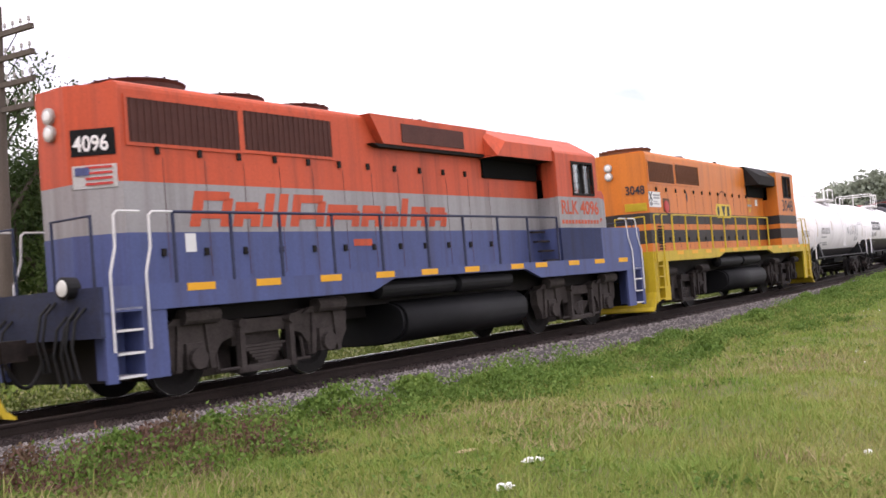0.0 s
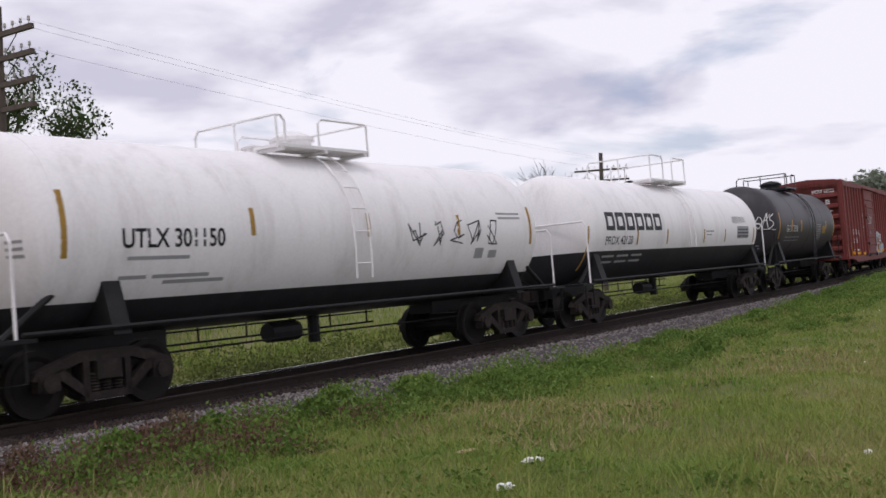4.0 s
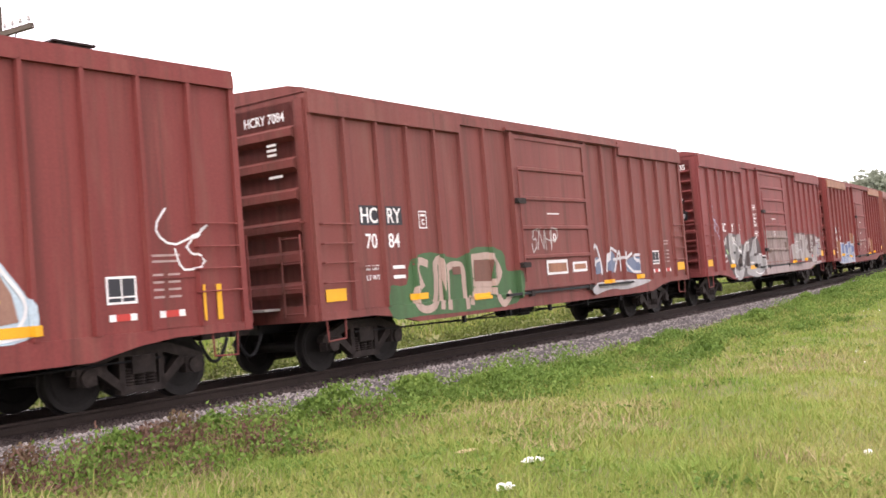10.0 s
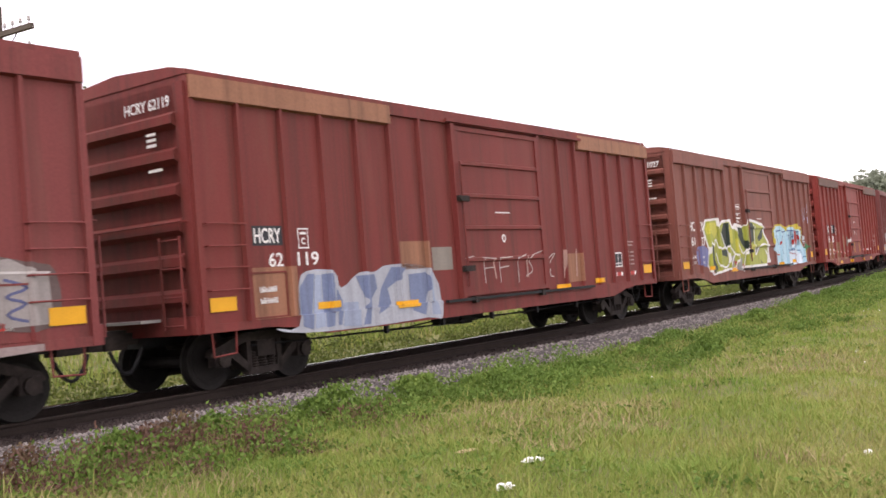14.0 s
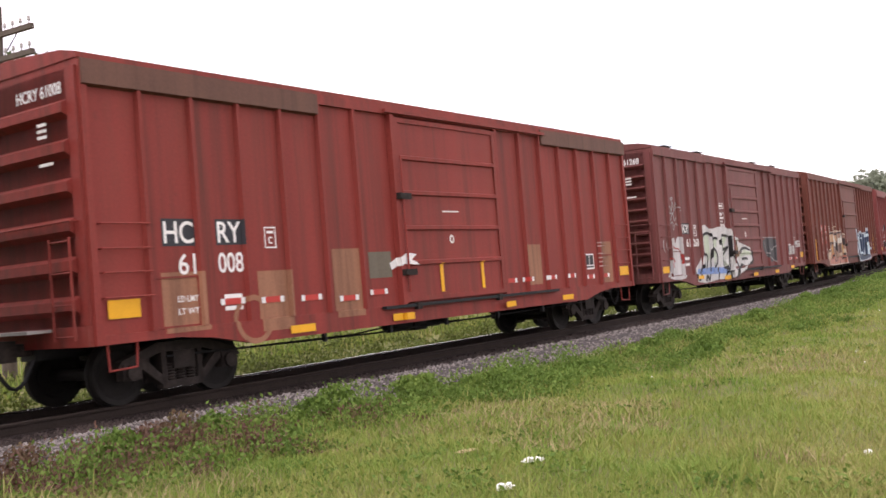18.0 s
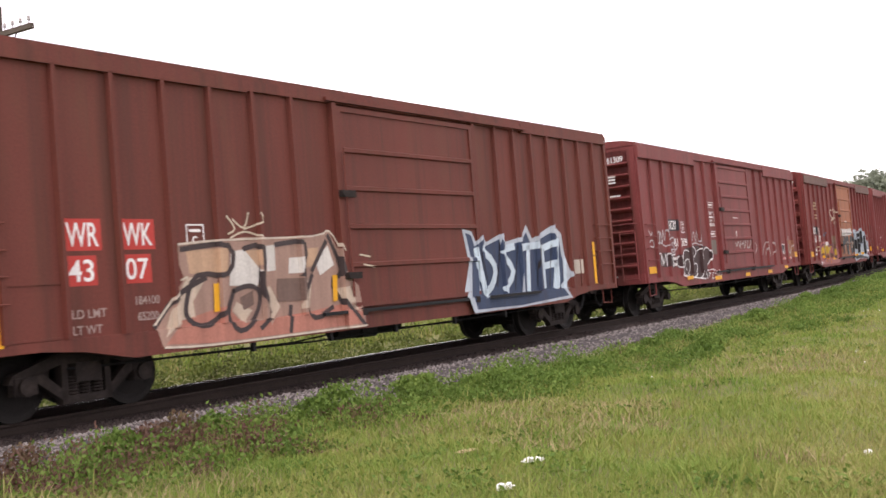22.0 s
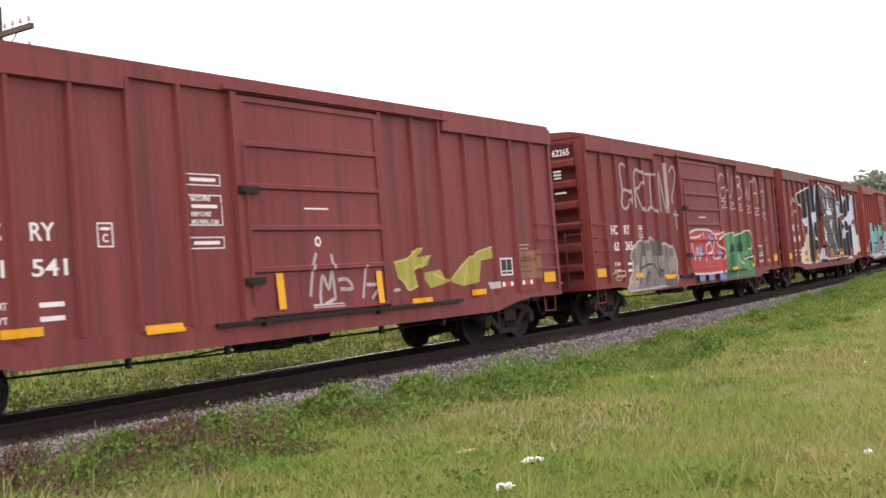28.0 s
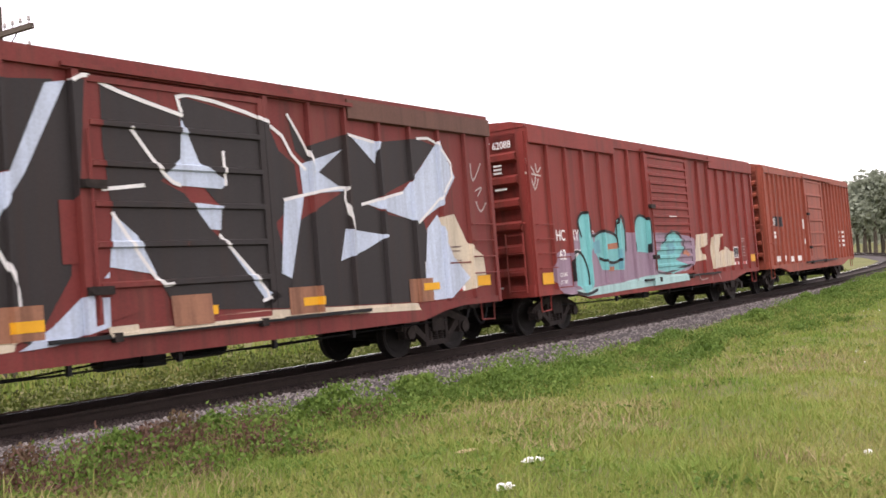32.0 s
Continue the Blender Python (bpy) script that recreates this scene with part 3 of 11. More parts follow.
    for x0, x1, z0, z1 in ((d0 + 0.05, d0 + 0.16, 1.02, top - 0.22), (d1 - 0.16, d1 - 0.05, 1.02, top - 0.22), (d0 + 0.16, d1 - 0.16, 1.02, 1.10), (d0 + 0.16, d1 - 0.16, top - 0.30, top - 0.22)):
        box(bm, x0, x1, yd - 0.03, yd, z0, z1)
    part("door_frame", bm, dp, door)
    bm = bmesh.new()
    box(bm, d0 - 0.06, d0 + 0.045, -SIDE - 0.11, -SIDE, 0.98, top - 0.17)
    jamb = part("door_post", bm, paint, car)
    bm = bmesh.new()
    box(bm, d1 - 0.045, d1 + 0.05, -SIDE - 0.10, -SIDE, 0.98, top - 0.17)
    part("door_post", bm, paint, car)
    bm = bmesh.new()
    box(bm, d0 - 0.6, d1 + 2.1, -SIDE - 0.13, -SIDE - 0.04, 0.93, 0.985)
    part("door_track", bm, M["black"], car)
    bm = bmesh.new()
    box(bm, d0 - 0.2, d1 + 2.0, -SIDE - 0.13, -SIDE - 0.03, top - 0.15, top - 0.09)
    part("door_track", bm, paint, car)
    for z in (1.55, 2.9):
        bm = bmesh.new()
        box(bm, d0 - 0.05, d0 + 0.32, -SIDE - 0.17, -SIDE - 0.11, z - 0.06, z + 0.05)
        tube(bm, (d0 + 0.02, -SIDE - 0.19, z), (d0 + 0.02, -SIDE - 0.09, z), 0.055, 8)
        part("door_latch", bm, M["steel"], door)
    bm = bmesh.new()
    tube(bm, (d0 + 0.1, -SIDE - 0.15, 1.2), (d0 + 0.1, -SIDE - 0.15, 3.6), 0.02, 6)
    part("lock_rod", bm, dp, door)
    # welded panels over the bolsters, with their beads
    for x0, x1 in ((-half + 0.85, -half + 1.72), (half - 1.72, half - 0.85)):
        bm = bmesh.new()
        for a0, a1, b0, b1 in ((x0, x1, 1.66, 1.685), (x0, x1, 0.99, 1.015), (x0, x0 + 0.022, 1.015, 1.66), (x1 - 0.022, x1, 1.015, 1.66)):
            box(bm, a0, a1, -SIDE - 0.016, -SIDE, b0, b1)
        part("panel_bead", bm, paint, car)
    # roller guides along the foot of the door, and brackets under the sill
    bm = bmesh.new()
    box(bm, -0.06, 0.06, -SIDE - 0.15, -SIDE - 0.05, 0.88, 1.0)
    guide = part("door_roller", bm, M["steel"], door, at=(d0 + 0.35, 0, 0))
    again(guide, (d1 - 0.35, 0, 0))
    bm = bmesh.new()
    box(bm, -0.03, 0.03, -SIDE + 0.05, -SIDE + 0.12, 0.52, 0.70)
    bracket = part("sill_bracket", bm, M["black"], car, at=(-3.6, 0, 0))
    for x in (-1.9, -0.2, 1.6, 3.4):
        again(bracket, (x, 0, 0))
    # ends with horizontal pressed ribs
    for sgn in (-1, 1):
        x = sgn * half
        bm = bmesh.new()
        hh = (top - 0.25 - 1.25) / end_ribs
        z = 1.12
        pts = [(0.0, z)]
        for i in range(end_ribs):
            zz = 1.2 + i * hh
            pts += [(0.0, zz + 0.06), (0.12, zz + 0.13), (0.12, zz + hh * 0.5), (0.0, zz + hh * 0.62)]
        pts += [(0.0, top - 0.1), (-0.05, top - 0.1), (-0.05, z)]
        prism(bm, [(x + sgn * a, b) for a, b in pts], "y", -1.30, 1.30)
        end = part("end_wall", bm, paint, car)
        bm = bmesh.new()
        box(bm, *sorted((x - sgn * 0.02, x + sgn * 0.10)), -SIDE, SIDE, 0.86, 1.12)
        part("end_sill", bm, paint, car)
        for yy in (-1, 1):
            bm = bmesh.new()
            box(bm, *sorted((x - sgn * 0.02, x + sgn * 0.05)), *sorted((yy * 1.305, yy * SIDE)), 1.125, top - 0.1)
            part("end_post", bm, paint, car)
        # ladder at the near corner of the end, brake gear on the leading end
        bm = bmesh.new()
        for yy in (-1.38, -0.95):
            tube(bm, (x + sgn * 0.2, yy, 0.95), (x + sgn * 0.2, yy, 2.25), 0.018, 6)
        part("ladder_rail", bm, paint, end)
        bm = bmesh.new()
        tube(bm, (x + sgn * 0.2, -1.38, 0), (x + sgn * 0.2, -0.95, 0), 0.014, 6)
        rg = part("rung", bm, paint, end, at=(0, 0, 1.0))
        for z in (1.4, 1.8, 2.2):
            again(rg, (0, 0, z))
        bm = bmesh.new()
        tube(bm, (x + sgn * 0.17, -1.4, 2.45), (x + sgn * 0.17, 1.4, 2.45), 0.016, 6)
        for yy in (-1.38, -0.5, 0.5, 1.38):
            tube(bm, (x, yy, 2.45), (x + sgn * 0.17, yy, 2.45), 0.014, 6)
        part("grab_rail", bm, paint, end)
        bm = bmesh.new()
        box(bm, *sorted((x + sgn * 0.1, x + sgn * 0.45)), -0.75, 0.75, 1.07, 1.11)
        part("crossover_platform", bm, M["galv"], end)
        if sgn > 0:
            bm = bmesh.new()
            lathe(bm, [(-0.02, 0.27), (0.02, 0.27), (0.03, 0.24), (-0.03, 0.24)], "x", 20, (x + 0.3, 0.65, 2.3))
            box(bm, x + 0.1, x + 0.26, 0.45, 0.85, 2.1, 2.5)
            part("brake_wheel", bm, M["steel"], end)
        coupler(car, x, sgn)
        # grab irons on the side
        bm = bmesh.new()
        tube(bm, (0.05, -SIDE - 0.1, 0), (0.80, -SIDE - 0.1, 0), 0.014, 6)
        tube(bm, (0.05, -SIDE - 0.1, 0), (0.05, -SIDE, 0), 0.014, 6)
        tube(bm, (0.80, -SIDE - 0.1, 0), (0.80, -SIDE, 0), 0.014, 6)
        x0 = x + 0.08 if sgn < 0 else x - 0.93
        gi = part("grab_iron", bm, paint, car, at=(x0, 0, 1.45))
        for z in (1.77, 2.08, 2.4):
            again(gi, (x0, 0, z))
        # stirrup step
        bm = bmesh.new()
        pipe(bm, [(x - sgn * 0.18, -SIDE + 0.02, 0.88), (x - sgn * 0.20, -SIDE + 0.02, 0.52), (x - sgn * 0.62, -SIDE + 0.02, 0.54), (x - sgn * 0.64, -SIDE + 0.02, 0.88)], 0.018, 6)
        part("stirrup_step", bm, paint, car)
    # underframe and brake gear
    bm = bmesh.new()
    box(bm, -half, half, -0.17, 0.17, 0.70, 0.98)
    for x in (-half_tc, half_tc, -2.4, 0, 2.4):
        prism(bm, [(-1.45, 0.98), (-1.45, 0.88), (-0.3, 0.72), (0.3, 0.72), (1.45, 0.88), (1.45, 0.98)], "x", x - 0.12, x + 0.12)
    part("underframe", bm, M["black"], car)
    bm = bmesh.new()
    tube(bm, (-0.9, -0.55, 0.62), (-0.3, -0.55, 0.62), 0.16, 12)
    box(bm, -0.25, 0.15, -0.7, -0.4, 0.45, 0.75)
    part("brake_cylinder", bm, M["black"], car)
    bm = bmesh.new()
    tube(bm, (1.4, 0.6, 0.6), (2.3, 0.6, 0.6), 0.2, 12)
    part("air_reservoir", bm, M["black"], car)
    bm = bmesh.new()
    pipe(bm, [(-5.2, -0.5, 0.55), (-2.0, -0.6, 0.52), (-0.9, -0.55, 0.58)], 0.016, 5)
    part("brake_rod", bm, M["black"], car)
    bm = bmesh.new()
    pipe(bm, [(0.2, -0.55, 0.55), (2.5, -0.5, 0.50), (5.2, -0.5, 0.55)], 0.016, 5)
    part("brake_rod", bm, M["black"], car)
    bm = bmesh.new()
    pipe(bm, [(-6.5, -1.1, 0.60), (-2, -1.15, 0.53), (6.5, -1.1, 0.60)], 0.016, 5)
    part("train_pipe", bm, M["black"], car)
    truck(car, -half_tc)
    truck(car, half_tc)
    return car, posts, jamb
# ---- vegetation ----
def leafy(name, cols, rough=0.75, patch=0.5, trans=0.25):
    """Foliage: three colours mixed from leaf to leaf and from patch to patch; light passes through a little."""
    m = bpy.data.materials.new(name)
    m.use_nodes = True
    n, l = m.node_tree.nodes, m.node_tree.links
    b = n["Principled BSDF"]
    b.inputs["Roughness"].default_value = rough
    b.inputs["Specular IOR Level"].default_value = 0.25
    geo = n.new("ShaderNodeNewGeometry")
    co = n.new("ShaderNodeTexCoord")
    nz = n.new("ShaderNodeTexNoise"); nz.inputs["Scale"].default_value = patch; nz.inputs["Detail"].default_value = 4
    l.new(co.outputs["Object"], nz.inputs["Vector"])
    mul = n.new("ShaderNodeMath"); mul.operation = "MULTIPLY_ADD"; mul.inputs[1].default_value = 0.45
    l.new(geo.outputs["Random Per Island"], mul.inputs[0])
    st = n.new("ShaderNodeMapRange"); st.inputs[1].default_value, st.inputs[2].default_value = 0.3, 0.7; st.inputs[4].default_value = 0.55
    l.new(nz.outputs[0], st.inputs[0]); l.new(st.outputs[0], mul.inputs[2])
    r = n.new("ShaderNodeValToRGB")
    e = r.color_ramp.elements
    e[0].color, e[1].color = (*cols[0], 1), (*cols[-1], 1)
    for i, c in enumerate(cols[1:-1]):
        q = e.new((i + 1) / (len(cols) - 1)); q.color = (*c, 1)
    l.new(mul.outputs[0], r.inputs[0])
    l.new(r.outputs[0], b.inputs["Base Color"])
    tr = n.new("ShaderNodeBsdfTranslucent")
    l.new(r.outputs[0], tr.inputs[0])
    mx = n.new("ShaderNodeMixShader"); mx.inputs[0].default_value = trans
    l.new(b.outputs[0], mx.inputs[1]); l.new(tr.outputs[0], mx.inputs[2])
    l.new(mx.outputs[0], n["Material Output"].inputs[0])
    return m


M["grass"] = leafy("mown_grass", [(0.105, 0.20, 0.035), (0.19, 0.275, 0.052), (0.29, 0.305, 0.085), (0.39, 0.31, 0.165)], patch=0.5)
M["rough"] = leafy("rough_grass_blades", [(0.10, 0.16, 0.03), (0.17, 0.24, 0.05), (0.24, 0.27, 0.08), (0.25, 0.17, 0.10)], patch=0.7)
M["weed"] = leafy("green_weeds", [(0.065, 0.12, 0.02), (0.115, 0.19, 0.035), (0.20, 0.27, 0.06)], patch=0.9)
M["dry"] = leafy("dry_reddish_weeds", [(0.10, 0.042, 0.036), (0.15, 0.085, 0.06), (0.13, 0.11, 0.045)], patch=1.2)
M["scrub"] = leafy("far_scrub", [(0.055, 0.042, 0.022), (0.07, 0.095, 0.022), (0.145, 0.185, 0.04), (0.24, 0.22, 0.08)], patch=0.6)
M["tree"] = leafy("tree_leaves", [(0.035, 0.06, 0.018), (0.06, 0.095, 0.03), (0.10, 0.13, 0.05)], patch=0.4)
M["shrub"] = leafy("thicket_leaves", [(0.045, 0.075, 0.02), (0.085, 0.13, 0.035), (0.15, 0.20, 0.06)], patch=0.5)
# haze of the distance is mixed into these pale grey-green leaf colours
M["hazed_wood"] = leafy("far_wood_leaves", [(0.22, 0.25, 0.20), (0.27, 0.30, 0.23), (0.34, 0.37, 0.28)], patch=0.08)
M["bark"] = material("grey_bark", (0.085, 0.07, 0.055), 0.9, vary=0.35, scale=5, bump=0.6)
M["pole"] = material("weathered_pole_wood", (0.105, 0.085, 0.07), 0.9, vary=0.3, scale=4, bump=0.4, streaks=True)


def track_side(x, y):
    """Metres from the centre line towards the camera, and along the line."""
    a, b = x * _e1[0] + y * _e1[1], x * _e2[0] + y * _e2[1]
    ok = (_g > -150) & (_g < 140)
    return np.interp(a, _dx[ok], _dy[ok]) + FOOT - b, a


def blades(name, x, y, h, w, mat, label, category, seed, lean=0.5, lift=0.0):
    """Grass: one bent blade of two triangles for each place."""
    rng = np.random.RandomState(seed)
    n = len(x)
    z = ground_height(x, y) + lift
    a = rng.rand(n) * 6.283
    d = rng.rand(n) * 6.283
    k = lean * rng.rand(n) * h
    dx, dy = np.cos(a) * w / 2, np.sin(a) * w / 2
    lx, ly = np.cos(d) * k, np.sin(d) * k
    v = np.stack([np.stack([x - dx, y - dy, z - 0.01], 1), np.stack([x + dx, y + dy, z - 0.01], 1),
                  np.stack([x + lx * 0.4 + dx * 0.7, y + ly * 0.4 + dy * 0.7, z + h * 0.6], 1), np.stack([x + lx * 0.4 - dx * 0.7, y + ly * 0.4 - dy * 0.7, z + h * 0.6], 1),
                  np.stack([x + lx, y + ly, z + h], 1)], 1)
    i = 5 * np.arange(n)[:, None]
    f = np.concatenate([np.hstack([i, i + 1, i + 2]), np.hstack([i, i + 2, i + 3]), np.hstack([i + 3, i + 2, i + 4])])
    return mesh_stuff(name, v.reshape(-1, 3), f, mat, label, category)


def leaf_cloud(centre, radius, size, seed, upright=0.0):
    """Small leaves round given middles; each is one bent quad. Returns points and faces."""
    rng = np.random.RandomState(seed)
    n = len(centre)
    u = rng.normal(size=(n, 3))
    u /= np.linalg.norm(u, axis=1)[:, None]
    c = centre + u * radius * rng.rand(n, 1) ** 0.4
    t = rng.normal(size=(n, 3)); t[:, 2] += upright
    t /= np.linalg.norm(t, axis=1)[:, None]
    s = np.cross(t, rng.normal(size=(n, 3))); s /= np.linalg.norm(s, axis=1)[:, None] + 1e-9
    ln = (size * (0.6 + 0.8 * rng.rand(n)))[:, None]
    v = np.stack([c - t * ln * 0.5, c + s * ln * 0.28, c + t * ln * 0.5, c - s * ln * 0.28], 1)
    f = 4 * np.arange(n)[:, None] + np.arange(4)[None]
    return v.reshape(-1, 3), f


def make_grass():
    rng = np.random.RandomState(11)
    # mown verge in front, dense close by and coarser further out
    n = 330000
    y = 5.2 + 50 * rng.rand(n) ** 2.6
    x = (rng.rand(n) - 0.5) * (0.98 * y + 1.0)
    l, a = track_side(x, y)
    ok = (l > 2.7 + 1.2 * np.clip((a - 8) / 10, 0, 1) + 0.4 * np.sin(a * 1.1) + 0.25 * np.sin(a * 3.1)) & (l < 30)
    x, y, l = x[ok], y[ok], l[ok]
    far = np.clip((y - 6) / 25, 0, 1)
    clump = 0.5 + 0.5 * np.sin(x * 2.1 + np.sin(y * 1.3) * 2) * np.sin(y * 1.9 + np.sin(x * 0.9) * 2)
    h = (0.025 + 0.04 * rng.rand(len(x)) + 0.05 * clump * rng.rand(len(x))) * np.where(l < 5.5, 1.5, 1.0) * (1 + 0.8 * far)
    w = 0.006 + 0.016 * far + 0.004 * rng.rand(len(x))
    blades("grass", x, y, h, w, M["grass"], "short mown green grass with straw coloured patches", "grass", 3, 1.6)
    # taller stems
    n = 9000
    y = 5.5 + 38 * rng.rand(n) ** 1.9
    x = (rng.rand(n) - 0.5) * (0.98 * y + 1.0)
    l, a = track_side(x, y)
    ok = (l > 3.0 + 1.2 * np.clip((a - 8) / 10, 0, 1)) & (rng.rand(n) < np.where(l < 5.5, 0.8, 0.3))
    x, y = x[ok], y[ok]
    blades("tall_grass", x, y, 0.12 + 0.2 * rng.rand(len(x)), 0.008 + 0.0004 * y, M["grass"], "taller seeding grass stems along the ballast edge", "grass", 4, 0.8)
    # leafy weeds along the ballast edge, in loose tufts, leaving the stones bare
    cs, cb = [], []
    m = 5200
    s = 3.5 + 66 * rng.rand(m) ** 1.35
    edge = 2.78 + 0.25 * np.sin(s * 1.3) + 0.2 * np.sin(s * 3.7) + 1.5 * np.clip((s - 8) / 10, 0, 1)
    side = edge + 2.7 * rng.rand(m) ** 1.2
    tuft = 0.5 + 0.5 * np.sin(s * 2.3 + 1.7 * np.sin(side * 2.1)) * np.sin(side * 2.9 + s * 0.7)
    for q, d, e, tf in zip(s, side, edge, tuft):
        if rng.rand() > 0.12 + 0.85 * tf ** 1.5 * (1.0 if q < 14 else 0.5):
            continue
        px, py, hd = line_at(q)
        c = np.array([px + d * math.sin(hd), py - d * math.cos(hd), 0])
        big = rng.rand() ** 3
        rim = d - e
        hgt = (0.06 + 0.19 * tf + 0.38 * big) * (1.0 if q < 14 else 0.75) * (0.4 + 0.6 * min(1.0, rim / 0.9)) * (1.0 if rim < 1.9 else 0.6)
        k = int(46 + 95 * big)
        p = np.repeat(c[None], k, 0)
        p[:, 0] += rng.normal(0, 0.10 + 0.07 * big, k)
        p[:, 1] += rng.normal(0, 0.10 + 0.07 * big, k)
        p[:, 2] = ground_height(p[:, 0], p[:, 1]) + hgt * rng.rand(k) + 0.01
        brown = q < 8.5 + 2.5 * rng.rand() and rng.rand() < 1.3 - 0.13 * q or (rim < 0.45 and rng.rand() < 0.3)
        (cb if brown else cs).append(p)
    v, f = leaf_cloud(np.concatenate(cs), 0.04, 0.048, 21, 0.9)
    mesh_stuff("weeds", v, f, M["weed"], "leafy green weeds spilling over the ballast edge", "weeds")
    # bushier plants that stand up out of them
    cs = []
    for _ in range(430):
        q = 3.6 + 62 * rng.rand() ** 1.25
        e = 2.75 + 0.25 * math.sin(q * 1.3) + 0.2 * math.sin(q * 3.7) + 1.5 * min(max((q - 8) / 9, 0), 1)
        d = e + 0.28 + 1.8 * rng.rand() ** 1.5
        if rng.rand() > 0.35 + 0.65 * (0.5 + 0.5 * math.sin(q * 1.15 + 0.8)):
            continue
        px, py, hd = line_at(q)
        big = rng.rand() ** 1.7
        r, h = 0.10 + 0.2 * big, (0.12 + 0.34 * big * (1.0 if d - e < 1.2 else 0.55)) * (1.0 if q < 12 else 0.7)
        k = int(190 + 520 * big)
        a, u = rng.rand(k) * 6.283, rng.rand(k)
        lift = 0.12 + 0.88 * np.sqrt(u)
        out = r * np.sqrt(1.02 - lift ** 2) * (0.75 + 0.5 * rng.rand(k)) * (1 + 0.35 * np.sin(3 * a + q))
        p = np.stack([px + d * math.sin(hd) + out * np.cos(a), py - d * math.cos(hd) + out * np.sin(a), np.zeros(k)], 1)
        p[:, 2] = ground_height(p[:, 0], p[:, 1]) + h * lift * (0.85 + 0.3 * rng.rand(k))
        (cb if q < 7.2 and rng.rand() < 0.7 else cs).append(p)
    v, f = leaf_cloud(np.concatenate(cs), 0.03, 0.06, 28, 0.8)
    mesh_stuff("tall_weeds", v, f, M["weed"], "bushy green weeds standing along the ballast edge", "weeds")
    n = 46000
    s = 3.5 + 66 * rng.rand(n) ** 1.5
    P = np.array([np.interp(s, _g, _dx), np.interp(s, _g, _dy), np.interp(s, _g, _th)]).T
    d = 2.5 + 0.25 * np.sin(s * 1.3) + 0.2 * np.sin(s * 3.7) + 1.3 * np.clip((s - 8) / 10, 0, 1) + 2.4 * rng.rand(n) ** 1.1
    hd = radians(AZ) + P[:, 2]
    x = P[:, 0] * _e1[0] + (P[:, 1] + FOOT) * _e2[0] + d * np.sin(hd)
    y = P[:, 0] * _e1[1] + (P[:, 1] + FOOT) * _e2[1] - d * np.cos(hd)
    tf = 0.5 + 0.5 * np.sin(s * 1.9 + 2 * np.sin(d * 1.7)) * np.sin(d * 2.3 + s * 0.5)
    blades("rough_grass", x, y, (0.05 + 0.17 * tf * rng.rand(n) + 0.08 * rng.rand(n) ** 3), 0.009 + 0.0005 * s, M["rough"], "rough uncut grass among the weeds by the ballast", "grass", 9, 1.4)
    # low broad leaves scattered in the mown verge
    m = 1500
    y = 5.6 + 30 * rng.rand(m) ** 1.8
    x = (rng.rand(m) - 0.5) * (0.98 * y + 1.0)
    l, a = track_side(x, y)
    keep = (l > 3.6) & (np.sin(x * 1.1 + 2) * np.sin(y * 0.9) > 0.0)
    x, y = x[keep], y[keep]
    k = 22
    px = np.repeat(x, k) + rng.normal(0, 0.09, len(x) * k)
    py = np.repeat(y, k) + rng.normal(0, 0.09, len(x) * k)
    pz = ground_height(px, py) + 0.015 + 0.045 * rng.rand(len(px))
    v, f = leaf_cloud(np.stack([px, py, pz], 1), 0.02, 0.048, 26, 0.1)
    mesh_stuff("verge_leaves", v, f, M["weed"], "low broad leaved plants scattered in the mown grass", "weeds")
    # straw coloured dead stems
    m = 60000
    y = 5.4 + 26 * rng.rand(m) ** 1.8
    x = (rng.rand(m) - 0.5) * (0.98 * y + 1.0)
    l, a = track_side(x, y)
    keep = (l > 3.4) & (np.sin(x * 0.8 + 1) * np.sin(y * 0.7 + x * 0.3) + 0.5 * np.sin(x * 2.3 + y * 1.1) * np.sin(y * 2.7) > 0.36)
    x, y = x[keep], y[keep]
    blades("straw", x, y, 0.05 + 0.09 * rng.rand(len(x)), 0.007 + 0.0004 * y, M["straw"], "dead straw coloured stems in the grass", "grass", 27, 1.8)
    # dry reddish weeds by the near end of the ballast
    m = 520
    s = 2.2 + 7.5 * rng.rand(m) ** 1.4
    for q in s:
        d = 2.0 + 1.7 * rng.rand()
        px, py, hd = line_at(q)
        c = np.array([px + d * math.sin(hd), py - d * math.cos(hd), 0])
        k = 52
        p = np.repeat(c[None], k, 0)
        p[:, :2] += rng.normal(0, 0.12, (k, 2))
        p[:, 2] = np.maximum(ground_height(p[:, 0], p[:, 1]), -0.3) + 0.15 * rng.rand(k)
        cb.append(p)
    v, f = leaf_cloud(np.concatenate(cb), 0.04, 0.042, 22, 1.2)
    mesh_stuff("dry_weeds", v, f, M["dry"], "dry reddish brown weeds beside the ballast", "weeds")
    # scrub and long grass behind the track
    cs = []
    m = 2600
    s = 4 + 75 * rng.rand(m) ** 1.3
    d = -(2.7 + 6.5 * rng.rand(m) ** 1.2)
    for q, dd in zip(s, d):
        px, py, hd = line_at(q)
        c = np.array([px + dd * math.sin(hd), py - dd * math.cos(hd), 0])
        k = 30
        p = np.repeat(c[None], k, 0)
        p[:, :2] += rng.normal(0, 0.17, (k, 2))
        p[:, 2] = ground_height(p[:, 0], p[:, 1]) + (0.08 + (0.22 + 0.4 * math.sin(q * 1.7 + 2 * math.sin(dd * 1.3)) * math.sin(dd * 1.9 + q * 0.6)) * rng.rand()) * rng.rand(k)
        cs.append(p)
